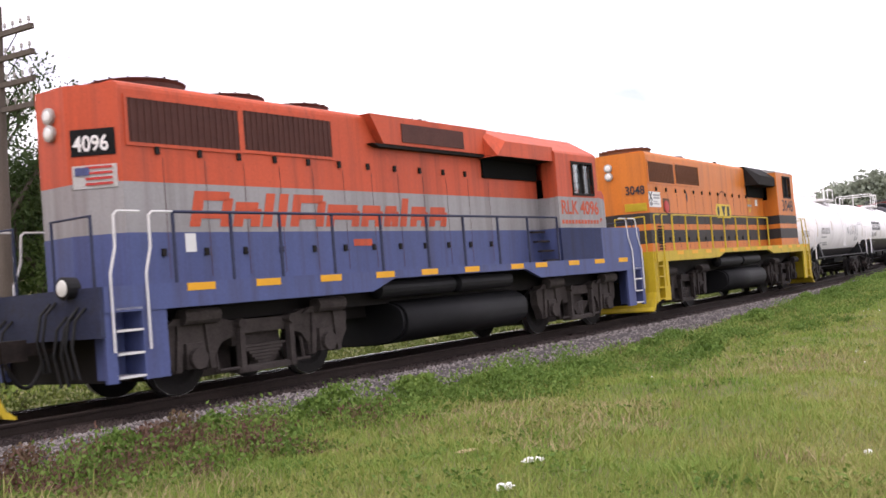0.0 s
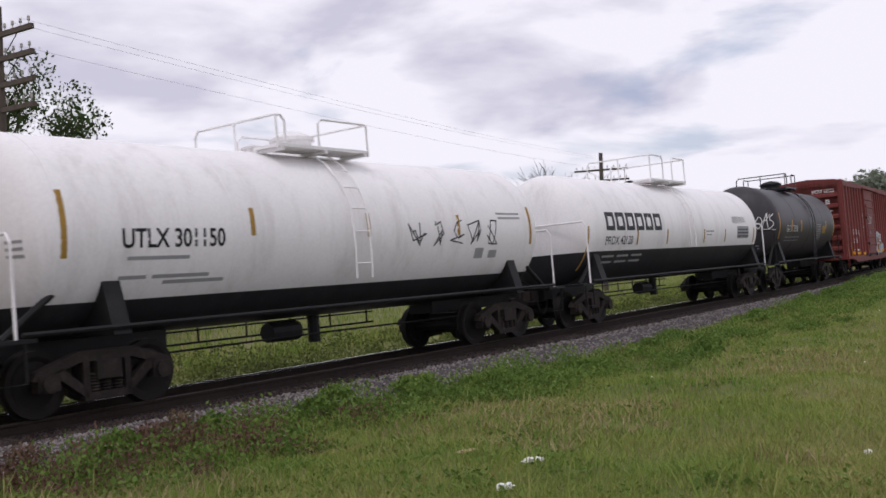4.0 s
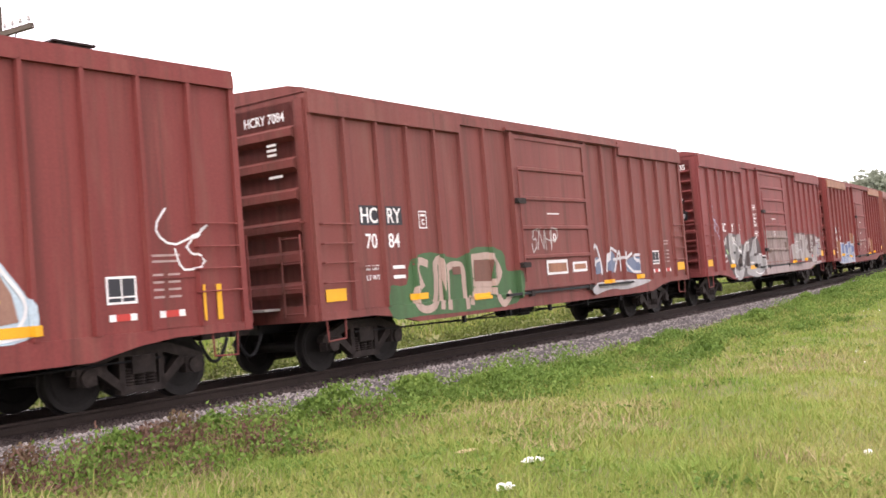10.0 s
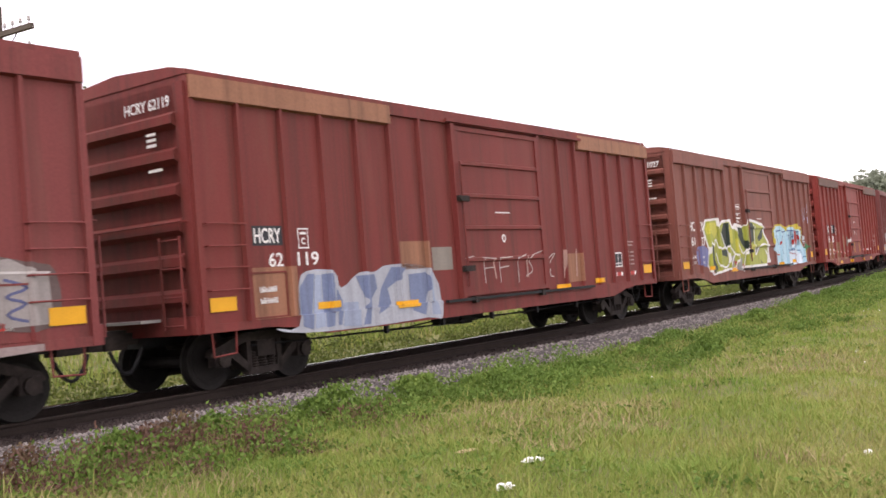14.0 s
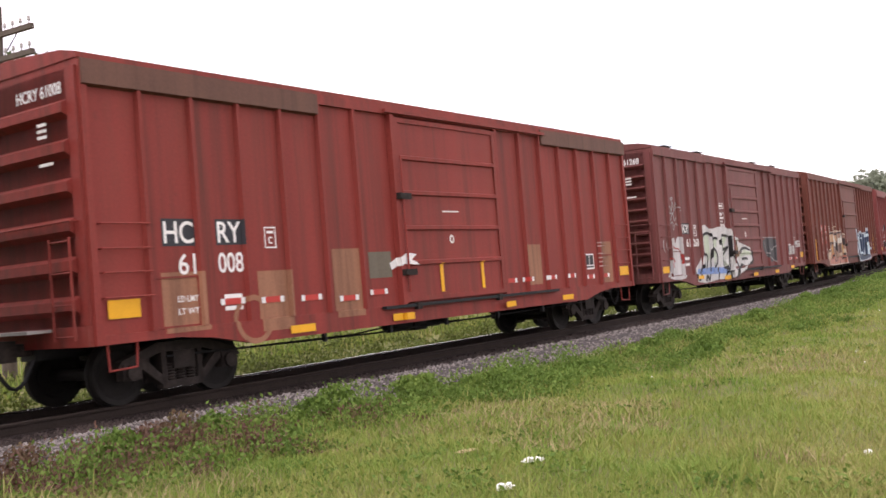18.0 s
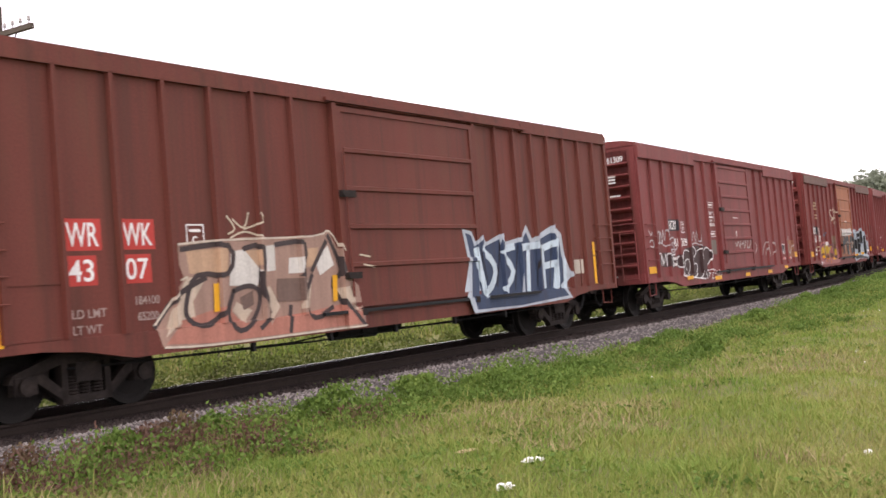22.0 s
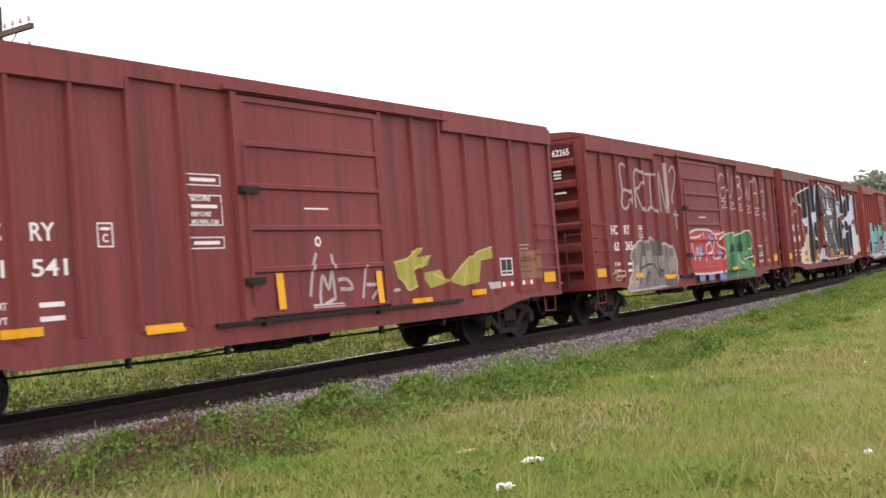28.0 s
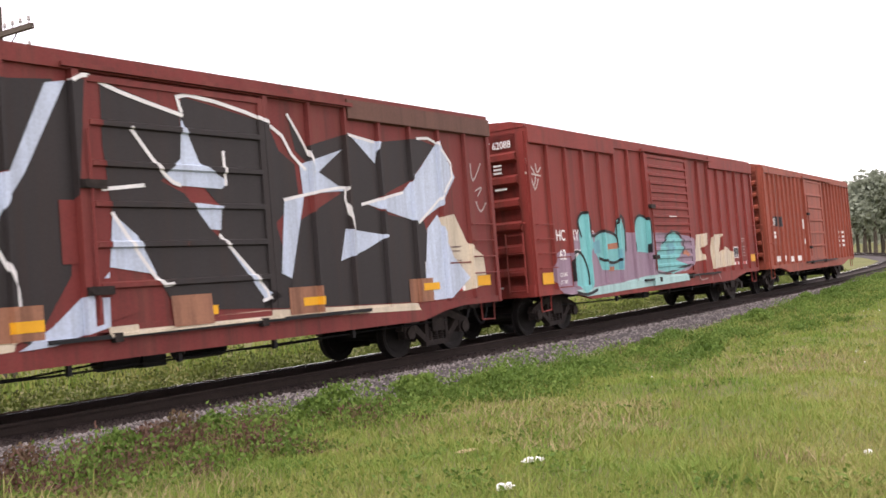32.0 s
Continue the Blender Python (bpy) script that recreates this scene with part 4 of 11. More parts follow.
    v, f = leaf_cloud(np.concatenate(cs), 0.06, 0.085, 23, 0.7)
    mesh_stuff("scrub", v, f, M["scrub"], "brown and green scrub beyond the far rail", "scrub")
    n = 40000
    s = 2 + 110 * rng.rand(n) ** 1.3
    d = -(6 + 40 * rng.rand(n) ** 1.5)
    P = np.array([np.interp(s, _g, _dx), np.interp(s, _g, _dy), np.interp(s, _g, _th)]).T
    hd = radians(AZ) + P[:, 2]
    x = P[:, 0] * _e1[0] + (P[:, 1] + FOOT) * _e2[0] + d * np.sin(hd)
    y = P[:, 0] * _e1[1] + (P[:, 1] + FOOT) * _e2[1] - d * np.cos(hd)
    blades("meadow_grass", x, y, 0.15 + 0.2 * rng.rand(n), 0.03 + 0.03 * rng.rand(n), M["grass"], "long meadow grass beyond the railway", "grass", 6, 0.7)
    # white clover heads and yellow flowers
    n = 14
    y = 13 + 14 * rng.rand(n)
    x = rng.uniform(0.05, 0.46, n) * y
    z = ground_height(x, y) + 0.07
    v, f = leaf_cloud(np.stack([x, y, z], 1).repeat(6, 0), 0.012, 0.022, 25)
    mesh_stuff("clover_flowers", v, f, M["white"], "small white clover heads in the grass", "flowers")


def limb(bm, p, d, ln, r, depth, rng, tips, spread=0.55, shrink=0.72):
    q = p + d * ln
    tube(bm, p, q, r, 6, r * shrink)
    if depth == 0:
        tips.append(q)
        return
    for _ in range(3 if depth > 1 else 2):
        e = (d + Vector((rng.uniform(-1, 1), rng.uniform(-1, 1), rng.uniform(-0.5, 0.9))) * spread).normalized()
        limb(bm, p + (q - p) * rng.uniform(0.6, 1.0), e, ln * rng.uniform(0.62, 0.85), r * shrink * 0.8, depth - 1, rng, tips, spread, shrink)
    tips.append(q)


def tree(x, y, height, seed, leaves=9000, mat=None, leaf=0.16, clump=0.7, label="", depth=4, spread=0.6, name="tree"):
    rng = random.Random(seed)
    t = new(name, None)
    t.location = (x, y, float(ground_height(np.array([x]), np.array([y]))[0]))
    tagged(t, label, "tree", "trees beyond the line")
    bm = bmesh.new()
    tips = []
    limb(bm, Vector((0, 0, -0.1)), Vector((rng.uniform(-.05, .05), rng.uniform(-.05, .05), 1)).normalized(), height * 0.34, height * 0.022, depth, rng, tips, spread)
    part("trunk", bm, M["bark"], t)
    if leaves:
        T = np.array([tuple(p) for p in tips])
        T = T[T[:, 2] > height * 0.2]
        r2 = np.random.RandomState(seed)
        keep = T[r2.rand(len(T)) < 0.8]
        c = keep[r2.randint(0, len(keep), leaves)]
        v, f = leaf_cloud(c, clump, leaf, seed)
        me = bpy.data.meshes.new("crown")
        me.from_pydata(v.tolist(), [], f.tolist())
        me.materials.append(mat or M["tree"])
        o = new("crown", me)
        o.parent = t
    return t


def shrub(x, y, height, radius, seed):
    """A thicket leafy down to the ground: several stems, and leaves in uneven clumps round their tips."""
    rng = random.Random(seed)
    t = new("shrub", None)
    t.location = (x, y, float(ground_height(np.array([x]), np.array([y]))[0]))
    tagged(t, "tall leafy green thicket behind the railway line", "shrub", "thickets beyond the line")
    tips = []
    for _ in range(7):
        bm = bmesh.new()
        a, lean = rng.uniform(0, 6.28), rng.uniform(0.15, 0.7)
        limb(bm, Vector((0.3 * math.cos(a), 0.3 * math.sin(a), -0.1)), Vector((lean * math.cos(a), lean * math.sin(a), 1)).normalized(), height * 0.42, 0.05, 2, rng, tips, 0.6)
        part("stem", bm, M["bark"], t)
    r2 = np.random.RandomState(seed)
    low = [(radius * 0.9 * rng.uniform(-1, 1), radius * 0.9 * rng.uniform(-1, 1), height * rng.uniform(0.08, 0.5)) for _ in range(34)]
    T = np.array([tuple(p) for p in tips] + low)
    v, f = leaf_cloud(T[r2.randint(0, len(T), 9000)], 0.62, 0.17, seed)
    me = bpy.data.meshes.new("leaves")
    me.from_pydata(v.tolist(), [], f.tolist())
    me.materials.append(M["shrub"])
    o = new("leaves", me)
    o.parent = t
    return t


def make_trees():
    # leafy trees behind the first pole, thinning out on the way along the line
    tree(-15.5, 33.0, 11.6, 31, 15000, label="tall leafy dark green tree with gaps in its crown", leaf=0.15, clump=0.8)
    tree(-14.3, 36.5, 8.0, 32, 11000, label="leafy dark green tree behind the telegraph pole", leaf=0.15, clump=0.75)
    tree(-17.5, 31.0, 10.0, 39, 9000, label="leafy dark green tree at the edge of the meadow", leaf=0.15, clump=0.8)
    tree(-17.2, 45.0, 7.2, 33, 6000, label="bushy green tree at the edge of the meadow", leaf=0.25, clump=0.8)
    tree(-21.0, 74.0, 8.2, 34, 5000, label="bushy green tree far across the meadow", leaf=0.3, clump=0.9)
    tree(9.8, 82.0, 10.2, 35, 0, label="bare grey tree without leaves", depth=5, spread=0.5)
    for x, y, h, r, k in ((-12.6, 36.5, 4.6, 2.3, 41), (-15.2, 39.5, 6.2, 2.8, 42), (-17.6, 36.0, 5.2, 2.6, 43), (-14.0, 45.0, 4.4, 2.4, 44), (-20.5, 40.0, 6.0, 3.0, 45), (-11.2, 48.0, 3.2, 2.0, 46), (-8.6, 54.0, 2.6, 1.9, 47)):
        shrub(x, y, h, r, k)
    # wood at the far bend, its leaf colour paled for haze
    k = 0
    rng = random.Random(8)
    for i in range(34):
        az = radians(rng.uniform(20.8, 29.0))
        d = rng.uniform(165, 235)
        h = rng.uniform(11.0, 15.5)
        if i < 6:
            h *= 0.95
            az = radians(rng.uniform(19.6, 21.2))
            d = 250
        tree(d * math.sin(az), d * math.cos(az), h, 60 + i, 2200, M["hazed_wood"], 0.75, 1.7, "tall green tree, paled for haze, in the wood beyond the bend", 3, 0.5)
    # far tree line along the horizon, one joined stuff, in the same hazed colour
    r2 = np.random.RandomState(4)
    n = 26000
    az = np.radians(r2.uniform(-60, 60, n))
    d = r2.uniform(330, 380, n)
    h = 5.5 + 2.5 * np.sin(az * 23) + 2 * np.sin(az * 51 + 1)
    c = np.stack([d * np.sin(az), d * np.cos(az), 1 + h * r2.rand(n)], 1)
    v, f = leaf_cloud(c, 1.2, 2.6, 77)
    mesh_stuff("distant_woods", v, f, M["hazed_wood"], "low tree line along the horizon, paled for haze", "woods")


def telegraph_pole(x, y, height, arms, arm_half, label, turn=0.0):
    p = new("telegraph_pole", None)
    z = float(ground_height(np.array([x]), np.array([y]))[0])
    p.matrix_basis = pose(x, y, z, 0, 0, turn)
    tagged(p, label, "pole", "telegraph poles along the line")
    bm = bmesh.new()
    tube(bm, (0, 0, -0.3), (0, 0, height), 0.17, 14, 0.12)
    part("shaft", bm, M["pole"], p)
    for a in arms:
        bm = bmesh.new()
        box(bm, -0.05, 0.05, -arm_half, arm_half, a - 0.06, a + 0.06)
        arm = part("crossarm", bm, M["pole"], p)
        bm = bmesh.new()
        tube(bm, (0, 0, 0.06), (0, 0, 0.16), 0.012, 6)
        lathe(bm, [(0.14, 0.03), (0.17, 0.042), (0.2, 0.03), (0.22, 0.038), (0.25, 0.02)], "z", 8)
        first = None
        for i in range(-4, 5):
            if abs(i) < 1:
                continue
            at = (0, i * arm_half / 4.4, a)
            if first is None:
                first = part("insulator", bm, M["galv"], arm, at=at)
            else:
                again(first, at)
        bm = bmesh.new()
        for sg in (-1, 1):
            tube(bm, (0.06, sg * arm_half * 0.5, a - 0.05), (0.1, 0, a - 0.55), 0.014, 5)
        part("brace", bm, M["steel"], arm)
    return p


def make_poles():
    telegraph_pole(-10.35, 23.8, 8.9, [6.42, 7.0, 7.62, 8.2], 1.5, "weathered wooden telegraph pole with four crossarms", AZ)
    telegraph_pole(9.95, 62.0, 8.6, [6.9, 7.55], 1.75, "dark wooden telegraph pole with two wide crossarms", AZ + 9)
    # wires between the two
    a, b = Vector((-10.35, 23.8, 7.75)), Vector((9.95, 62.0, 7.3))
    for k, (dy, dz) in enumerate(((1.1, 0.0), (0.6, 0.0), (1.1, -0.65))):
        bm = bmesh.new()
        off = Vector((0.8, -0.6, 0)) * dy
        pts = []
        for i in range(13):
            t = i / 12
            q = a.lerp(b, t) + off
            q.z += dz - 1.2 * t * (1 - t)
            pts.append(q)
        pipe(bm, pts, 0.0035, 4)
        w = part("overhead_wire", bm, M["galv"], None)
        tagged(w, "thin sagging wire between the telegraph poles", "wire", "telegraph wires")


def scrap(x, y, seed, size, label):
    rng = random.Random(seed)
    bm = bmesh.new()
    bmesh.ops.create_icosphere(bm, subdivisions=3, radius=1.0)
    for v in bm.verts:
        n = noise.noise(v.co * 1.7 + Vector((seed, 0, 0))) + 0.6 * noise.noise(v.co * 4.1 + Vector((0, seed, 0)))
        v.co *= 0.75 + 0.55 * n
        v.co.x *= size[0]
        v.co.y *= size[1]
        v.co.z = max(v.co.z, -0.5) * size[2]
    flat = "straw" in label
    o = part("straw_clump" if flat else "paper_scrap", bm, M["straw" if flat else "paper"])
    o.matrix_basis = pose(x, y, float(ground_height(np.array([x]), np.array([y]))[0]) + 0.035, 0, 0, rng.uniform(-20, 40))
    tagged(o, label, "litter", "scraps of litter")


M["paper"] = material("crumpled_white_paper", (0.8, 0.79, 0.77), 0.8, vary=0.08, bump=0.3)
M["straw"] = material("matted_straw", (0.33, 0.265, 0.14), 0.9, vary=0.3, scale=12, bump=0.6)


def make_litter():
    scrap(0.375, 7.22, 2, (0.085, 0.05, 0.04), "crumpled white paper scrap lying in the grass")
    scrap(0.65, 8.05, 5, (0.11, 0.035, 0.03), "twisted white paper scrap lying in the grass")
    scrap(3.25, 7.85, 7, (0.035, 0.03, 0.03), "small white paper scrap in the grass")
    scrap(-0.62, 6.9, 14, (0.16, 0.06, 0.012), "flat pale straw clump lying in the grass")
    scrap(0.12, 8.6, 15, (0.16, 0.05, 0.015), "flat pale straw clump lying in the grass")
    scrap(-1.62, 6.75, 9, (0.02, 0.02, 0.02), "tiny white paper scrap in the grass")
# ---- tank cars ----
M["tank_white"] = material("white_tank_paint", (0.84, 0.82, 0.82), 0.45, vary=0.07, scale=1.2, fine=20, bump=0.04, dirt=(0.42, 0.38, 0.36), dirt_amount=0.45, dirt_scale=1.0, streaks=True)
M["tank_black"] = material("black_tank_paint", (0.030, 0.030, 0.034), 0.42, vary=0.2, scale=1.2, fine=20, bump=0.04, dirt=(0.075, 0.07, 0.068), dirt_amount=0.5, streaks=True)
M["tank_grey"] = material("charcoal_tank_paint", (0.047, 0.043, 0.048), 0.45, vary=0.15, scale=1.2, fine=20, bump=0.04, dirt=(0.07, 0.066, 0.066), dirt_amount=0.5, streaks=True)
M["old_yellow"] = material("weathered_yellow_tape", (0.34, 0.20, 0.04), 0.6, vary=0.2, bump=0)
M["ink"] = material("black_lettering_paint", (0.035, 0.036, 0.042), 0.6, vary=0.1, bump=0)
M["grey_ink"] = material("grey_lettering_paint", (0.32, 0.32, 0.33), 0.6, vary=0.1, bump=0)
M["tag_white"] = material("white_spray_paint", (0.70, 0.69, 0.68), 0.6, vary=0.12, bump=0)
M["red_valve"] = material("red_valve_paint", (0.30, 0.06, 0.045), 0.5, vary=0.2)


def on_shell(pts, R, zc, lift=0.004):
    """Lay points (x, z) on the near side of a round shell."""
    return [(x, -math.sqrt(max(R * R - (z - zc) ** 2, 0.01)) - lift, z) for x, z in pts]


def shell_paint(polys, mat, parent, R, zc, name, lift=0.004):
    if name in ("data_stencil", "name_block", "placard") and len(polys) > 1:
        step = 4 if name == "name_block" else 1
        for i in range(0, len(polys), step):
            shell_paint(polys[i:i + step], mat, parent, R, zc, "block_shape" if step > 1 else "stencil_line", lift)
        return None
    bm = bmesh.new()
    for p in polys:
        xs, zs = [a for a, _ in p], [b for _, b in p]
        n = max(1, int((max(zs) - min(zs)) / 0.12))
        if len(p) == 4 and n > 1:        # bend tall strips round the shell
            for i in range(n):
                a, b = i / n, (i + 1) / n
                q = [tuple(np.array(p[0]) * (1 - a) + np.array(p[3]) * a), tuple(np.array(p[1]) * (1 - a) + np.array(p[2]) * a),
                     tuple(np.array(p[1]) * (1 - b) + np.array(p[2]) * b), tuple(np.array(p[0]) * (1 - b) + np.array(p[3]) * b)]
                bm.faces.new([bm.verts.new(c) for c in on_shell(q, R, zc, lift)])
        else:
            bm.faces.new([bm.verts.new(c) for c in on_shell(p, R, zc, lift)])
    return part(name, bm, mat, parent)


def shell_letters(text, size, x, z, mat, parent, R, zc, squeeze=1.0, bold=0.0):
    ob = lettering(text, size, 0, 0, 0, mat, parent, squeeze=squeeze, bold=bold)
    ob.matrix_basis = Matrix.Identity(4)
    for v in ob.data.vertices:
        px, pz = x + v.co.x * squeeze, z + v.co.y
        v.co = (px, -math.sqrt(max(R * R - (pz - zc) ** 2, 0.01)) - 0.005, pz)
    return ob


def head_paint(polys, mat, parent, R, zc, straight, bulge, name, lift=0.008):
    """Paint on the leading dished head: outlines of (across, height), across growing towards the near side."""
    bm = bmesh.new()
    for p in polys:
        bm.faces.new([bm.verts.new((-(straight + bulge * math.sqrt(max(0.0, 1 - (u * u + (z - zc) ** 2) / R ** 2))) - lift, -u, z)) for u, z in p])
    return part(name, bm, mat, parent)


def head_letters(text, size, u, z, mat, parent, R, zc, straight, bulge, width, bold=0.003):
    ob = lettering(text, size, 0, 0, 0, mat, parent, width=width, bold=bold)
    k = width / max(v.co.x for v in ob.data.vertices)
    ob.matrix_basis = Matrix.Identity(4)
    for v in ob.data.vertices:
        a, b = u + v.co.x * k, z + v.co.y
        v.co = (-(straight + bulge * math.sqrt(max(0.0, 1 - (a * a + (b - zc) ** 2) / R ** 2))) - 0.008, -a, b)
    return ob


def tank_car(label, upper, lower, split, R, zc, straight, bulge, half_tc, plat, rail_top, fittings, ladder_x, bars, bar_mat, white_rail=0, rail_end=2.28, ladder_foot=0.62):
    """Tank with dished heads on stub sills, saddles, a top platform with rails, and a side ladder."""
    car = new("tank_car", None)
    tagged(car, label, "tank car", "tank cars of the train")
    end = straight + bulge
    prof = [(-end - 0.001, 0.03)] + [(-straight - bulge * math.cos(a), R * math.sin(a)) for a in [i * math.pi / 2 / 9 for i in range(1, 10)]]
    prof = prof + [(-straight * k / 6, R) for k in range(5, -6, -1)] + [(-a, r) for a, r in prof[::-1]]
    for nm, keep_up, mat in (("tank_shell", True, upper), ("tank_underside", False, lower)):
        bm = bmesh.new()
        lathe(bm, prof, "x", 64, (0, 0, zc))
        bmesh.ops.bisect_plane(bm, geom=bm.verts[:] + bm.edges[:] + bm.faces[:], plane_co=(0, 0, split), plane_no=(0, 0, 1), clear_inner=keep_up, clear_outer=not keep_up)
        part(nm, bm, mat, car, smooth=True)
    shell = car.children[0]
    # weld seams
    bm = bmesh.new()
    lathe(bm, [(-0.02, R - 0.02), (-0.012, R + 0.004), (0.012, R + 0.004), (0.02, R - 0.02)], "x", 64, (0, 0, zc))
    bmesh.ops.bisect_plane(bm, geom=bm.verts[:] + bm.edges[:] + bm.faces[:], plane_co=(0, 0, split), plane_no=(0, 0, 1), clear_inner=True)
    sm = part("weld_seam", bm, upper, shell, at=(-straight, 0, 0))
    for k in (-0.5, 0.0, 0.5, 1.0):
        again(sm, (straight * k, 0, 0))
    # stub sills, saddles and bolsters
    for sgn in (-1, 1):
        bm = bmesh.new()
        box(bm, *sorted((sgn * (half_tc - 1.6), sgn * (end + 0.35))), -0.3, 0.3, 0.72, 1.02)
        part("stub_sill", bm, M["black"], car)
        bm = bmesh.new()
        arc = [(-1.25 + 2.5 * i / 12, zc - math.sqrt(max(R * R - (-1.25 + 2.5 * i / 12) ** 2, 0)) + 0.03) for i in range(13)]
        prism(bm, [(-1.45, 0.98), (1.45, 0.98)] + arc[::-1], "x", sgn * half_tc - 0.14, sgn * half_tc + 0.14)
        part("saddle", bm, M["black"], car)
        bm = bmesh.new()
        box(bm, *sorted((sgn * (end - 0.2), sgn * (end + 0.5))), -1.45, 1.45, 0.98, 1.03)
        part("end_platform", bm, M["black"], car)
        # slanting brace from platform to head
        for y in (-1.15, 1.15):
            bm = bmesh.new()
            tube(bm, (sgn * (end + 0.1), y, 1.03), (sgn * (straight - 0.35), y * 0.98, zc - 0.55), 0.045, 6)
            part("head_brace", bm, M["black"], car)
        bm = bmesh.new()
        ex = sgn * (end + 0.06)        # rail across the end, in front of the head
        pipe(bm, [(ex, -1.42, 1.03), (ex, -1.42, rail_end - 0.12), (ex, -1.34, rail_end), (ex, 1.34, rail_end), (ex, 1.42, rail_end - 0.12), (ex, 1.42, 1.03)], 0.022, 6)
        part("end_handrail", bm, M["tank_white"] if white_rail in (sgn, 2) else M["black"], car)
        coupler(car, sgn * (end + 0.05), sgn)
        bm = bmesh.new()
        pipe(bm, [(sgn * (end + 0.35), -1.42, 1.0), (sgn * (end + 0.35), -1.42, 0.5), (sgn * (end - 0.05), -1.42, 0.5), (sgn * (end - 0.05), -1.42, 1.0)], 0.02, 6)
        part("stirrup_step", bm, M["black"], car)
        truck(car, sgn * half_tc)
    # side running bar
    for y in (-1.46, 1.46):
        bm = bmesh.new()
        tube(bm, (-end, y, 1.08), (end, y, 1.08), 0.035, 6)
        part("side_bar", bm, M["black"], car)
    bm = bmesh.new()
    k = -half_tc + 1.4
    while k < half_tc - 1.0:
        tube(bm, (k, 1.46, 1.08), (k, 1.46, 0.62), 0.02, 5)
        k += 1.15
    tube(bm, (-half_tc + 1.4, 1.46, 0.62), (half_tc - 1.4, 1.46, 0.62), 0.022, 5)
    tube(bm, (-half_tc + 1.4, 1.46, 0.84), (half_tc - 1.4, 1.46, 0.84), 0.018, 5)
    part("far_side_rail", bm, M["black"], car)
    bm = bmesh.new()
    tube(bm, (-1.0, 0.0, 0.7), (-0.3, 0, 0.7), 0.17, 12)
    pipe(bm, [(-half_tc, -0.4, 0.6), (0, -0.4, 0.62), (half_tc, -0.4, 0.6)], 0.018, 5)
    tube(bm, (0.15, 0, zc - R + 0.05), (0.15, 0, 0.45), 0.11, 10)
    part("bottom_outlet", bm, M["black"], car)
    # top platform with hand rails
    xl, xn, xr, x1 = plat
    top = zc + R
    pz = top + 0.02
    for y0, y1 in ((-1.0, -0.42), (0.42, 1.0)):
        bm = bmesh.new()
        box(bm, xl, x1, y0, y1, pz - 0.05, pz)
        part("top_platform", bm, upper, car)
    for x in (xl + 0.1, (xl + x1) / 2, x1 - 0.1):
        bm = bmesh.new()
        box(bm, x - 0.03, x + 0.03, -1.0, 1.0, pz - 0.11, pz - 0.052)
        part("platform_bearer", bm, upper, car)
    for pts in ([(xl, 0.98, pz), (xl, 0.98, rail_top - 0.1), (xl, 0.9, rail_top), (xl, -0.9, rail_top), (xl + 0.08, -0.98, rail_top), (xn - 0.08, -0.98, rail_top), (xn, -0.98, rail_top - 0.1), (xn, -0.98, pz)],
                [(xr, -0.98, pz), (xr, -0.98, rail_top - 0.08), (xr + 0.08, -0.98, rail_top), (x1 - 0.06, -0.98, rail_top), (x1, -0.92, rail_top), (x1, 0.92, rail_top), (x1 - 0.06, 0.98, rail_top), (xr + 0.1, 0.98, rail_top), (xr, 0.98, rail_top - 0.1), (xr, 0.98, pz)]):
        bm = bmesh.new()
        pipe(bm, pts, 0.022, 6)
        part("top_handrail", bm, upper, car)
    for x, y in ((xl, 0.0), (xl, -0.97), (x1, -0.97), (x1, 0.97)):
        bm = bmesh.new()
        tube(bm, (x, y, pz - 0.1), (x, y, rail_top), 0.02, 6)
        part("rail_post", bm, upper, car)
    for fx, r, h, mat in fittings:
        bm = bmesh.new()
        lathe(bm, [(0, r), (h * 0.55, r), (h * 0.6, r * 1.12), (h * 0.72, r * 1.12), (h * 0.9, r * 0.7), (h, r * 0.2)], "z", 20, (fx, 0, top - 0.04))
        part("dome_fitting", bm, mat, car, smooth=False)
    # ladder up the near side
    bm = bmesh.new()
    for lx in (ladder_x - 0.2, ladder_x + 0.2):
        pts = [(lx, -1.50, ladder_foot), (lx, -1.52, zc - 0.4)]
        for a in range(0, 75, 12):
            pts.append((lx, -(R + 0.09) * math.cos(radians(a)), zc + (R + 0.09) * math.sin(radians(a))))
        pts.append((lx, -0.95, pz))
        pipe(bm, pts, 0.018, 6)
    lad = part("ladder", bm, upper, car)
    bm = bmesh.new()
    tube(bm, (ladder_x - 0.2, 0, 0), (ladder_x + 0.2, 0, 0), 0.015, 6)
    first = None
    zs = [(-1.5, z) for z in (0.7, 1.05, 1.4, 1.75) if z > ladder_foot] + [(-(R + 0.09) * math.cos(radians(a)), zc + (R + 0.09) * math.sin(radians(a))) for a in (-2, 13, 28, 43, 58)]
    for y, z in zs:
        if first is None:
            first = part("rung", bm, upper, lad, at=(0, y, z))
        else:
            again(first, (0, y, z))
    for x, z0, z1 in bars:
        shell_paint([[(x - 0.045, z0), (x + 0.045, z0), (x + 0.045, z1), (x - 0.045, z1)]], bar_mat, car, R, zc, "reflective_strip")
    return car


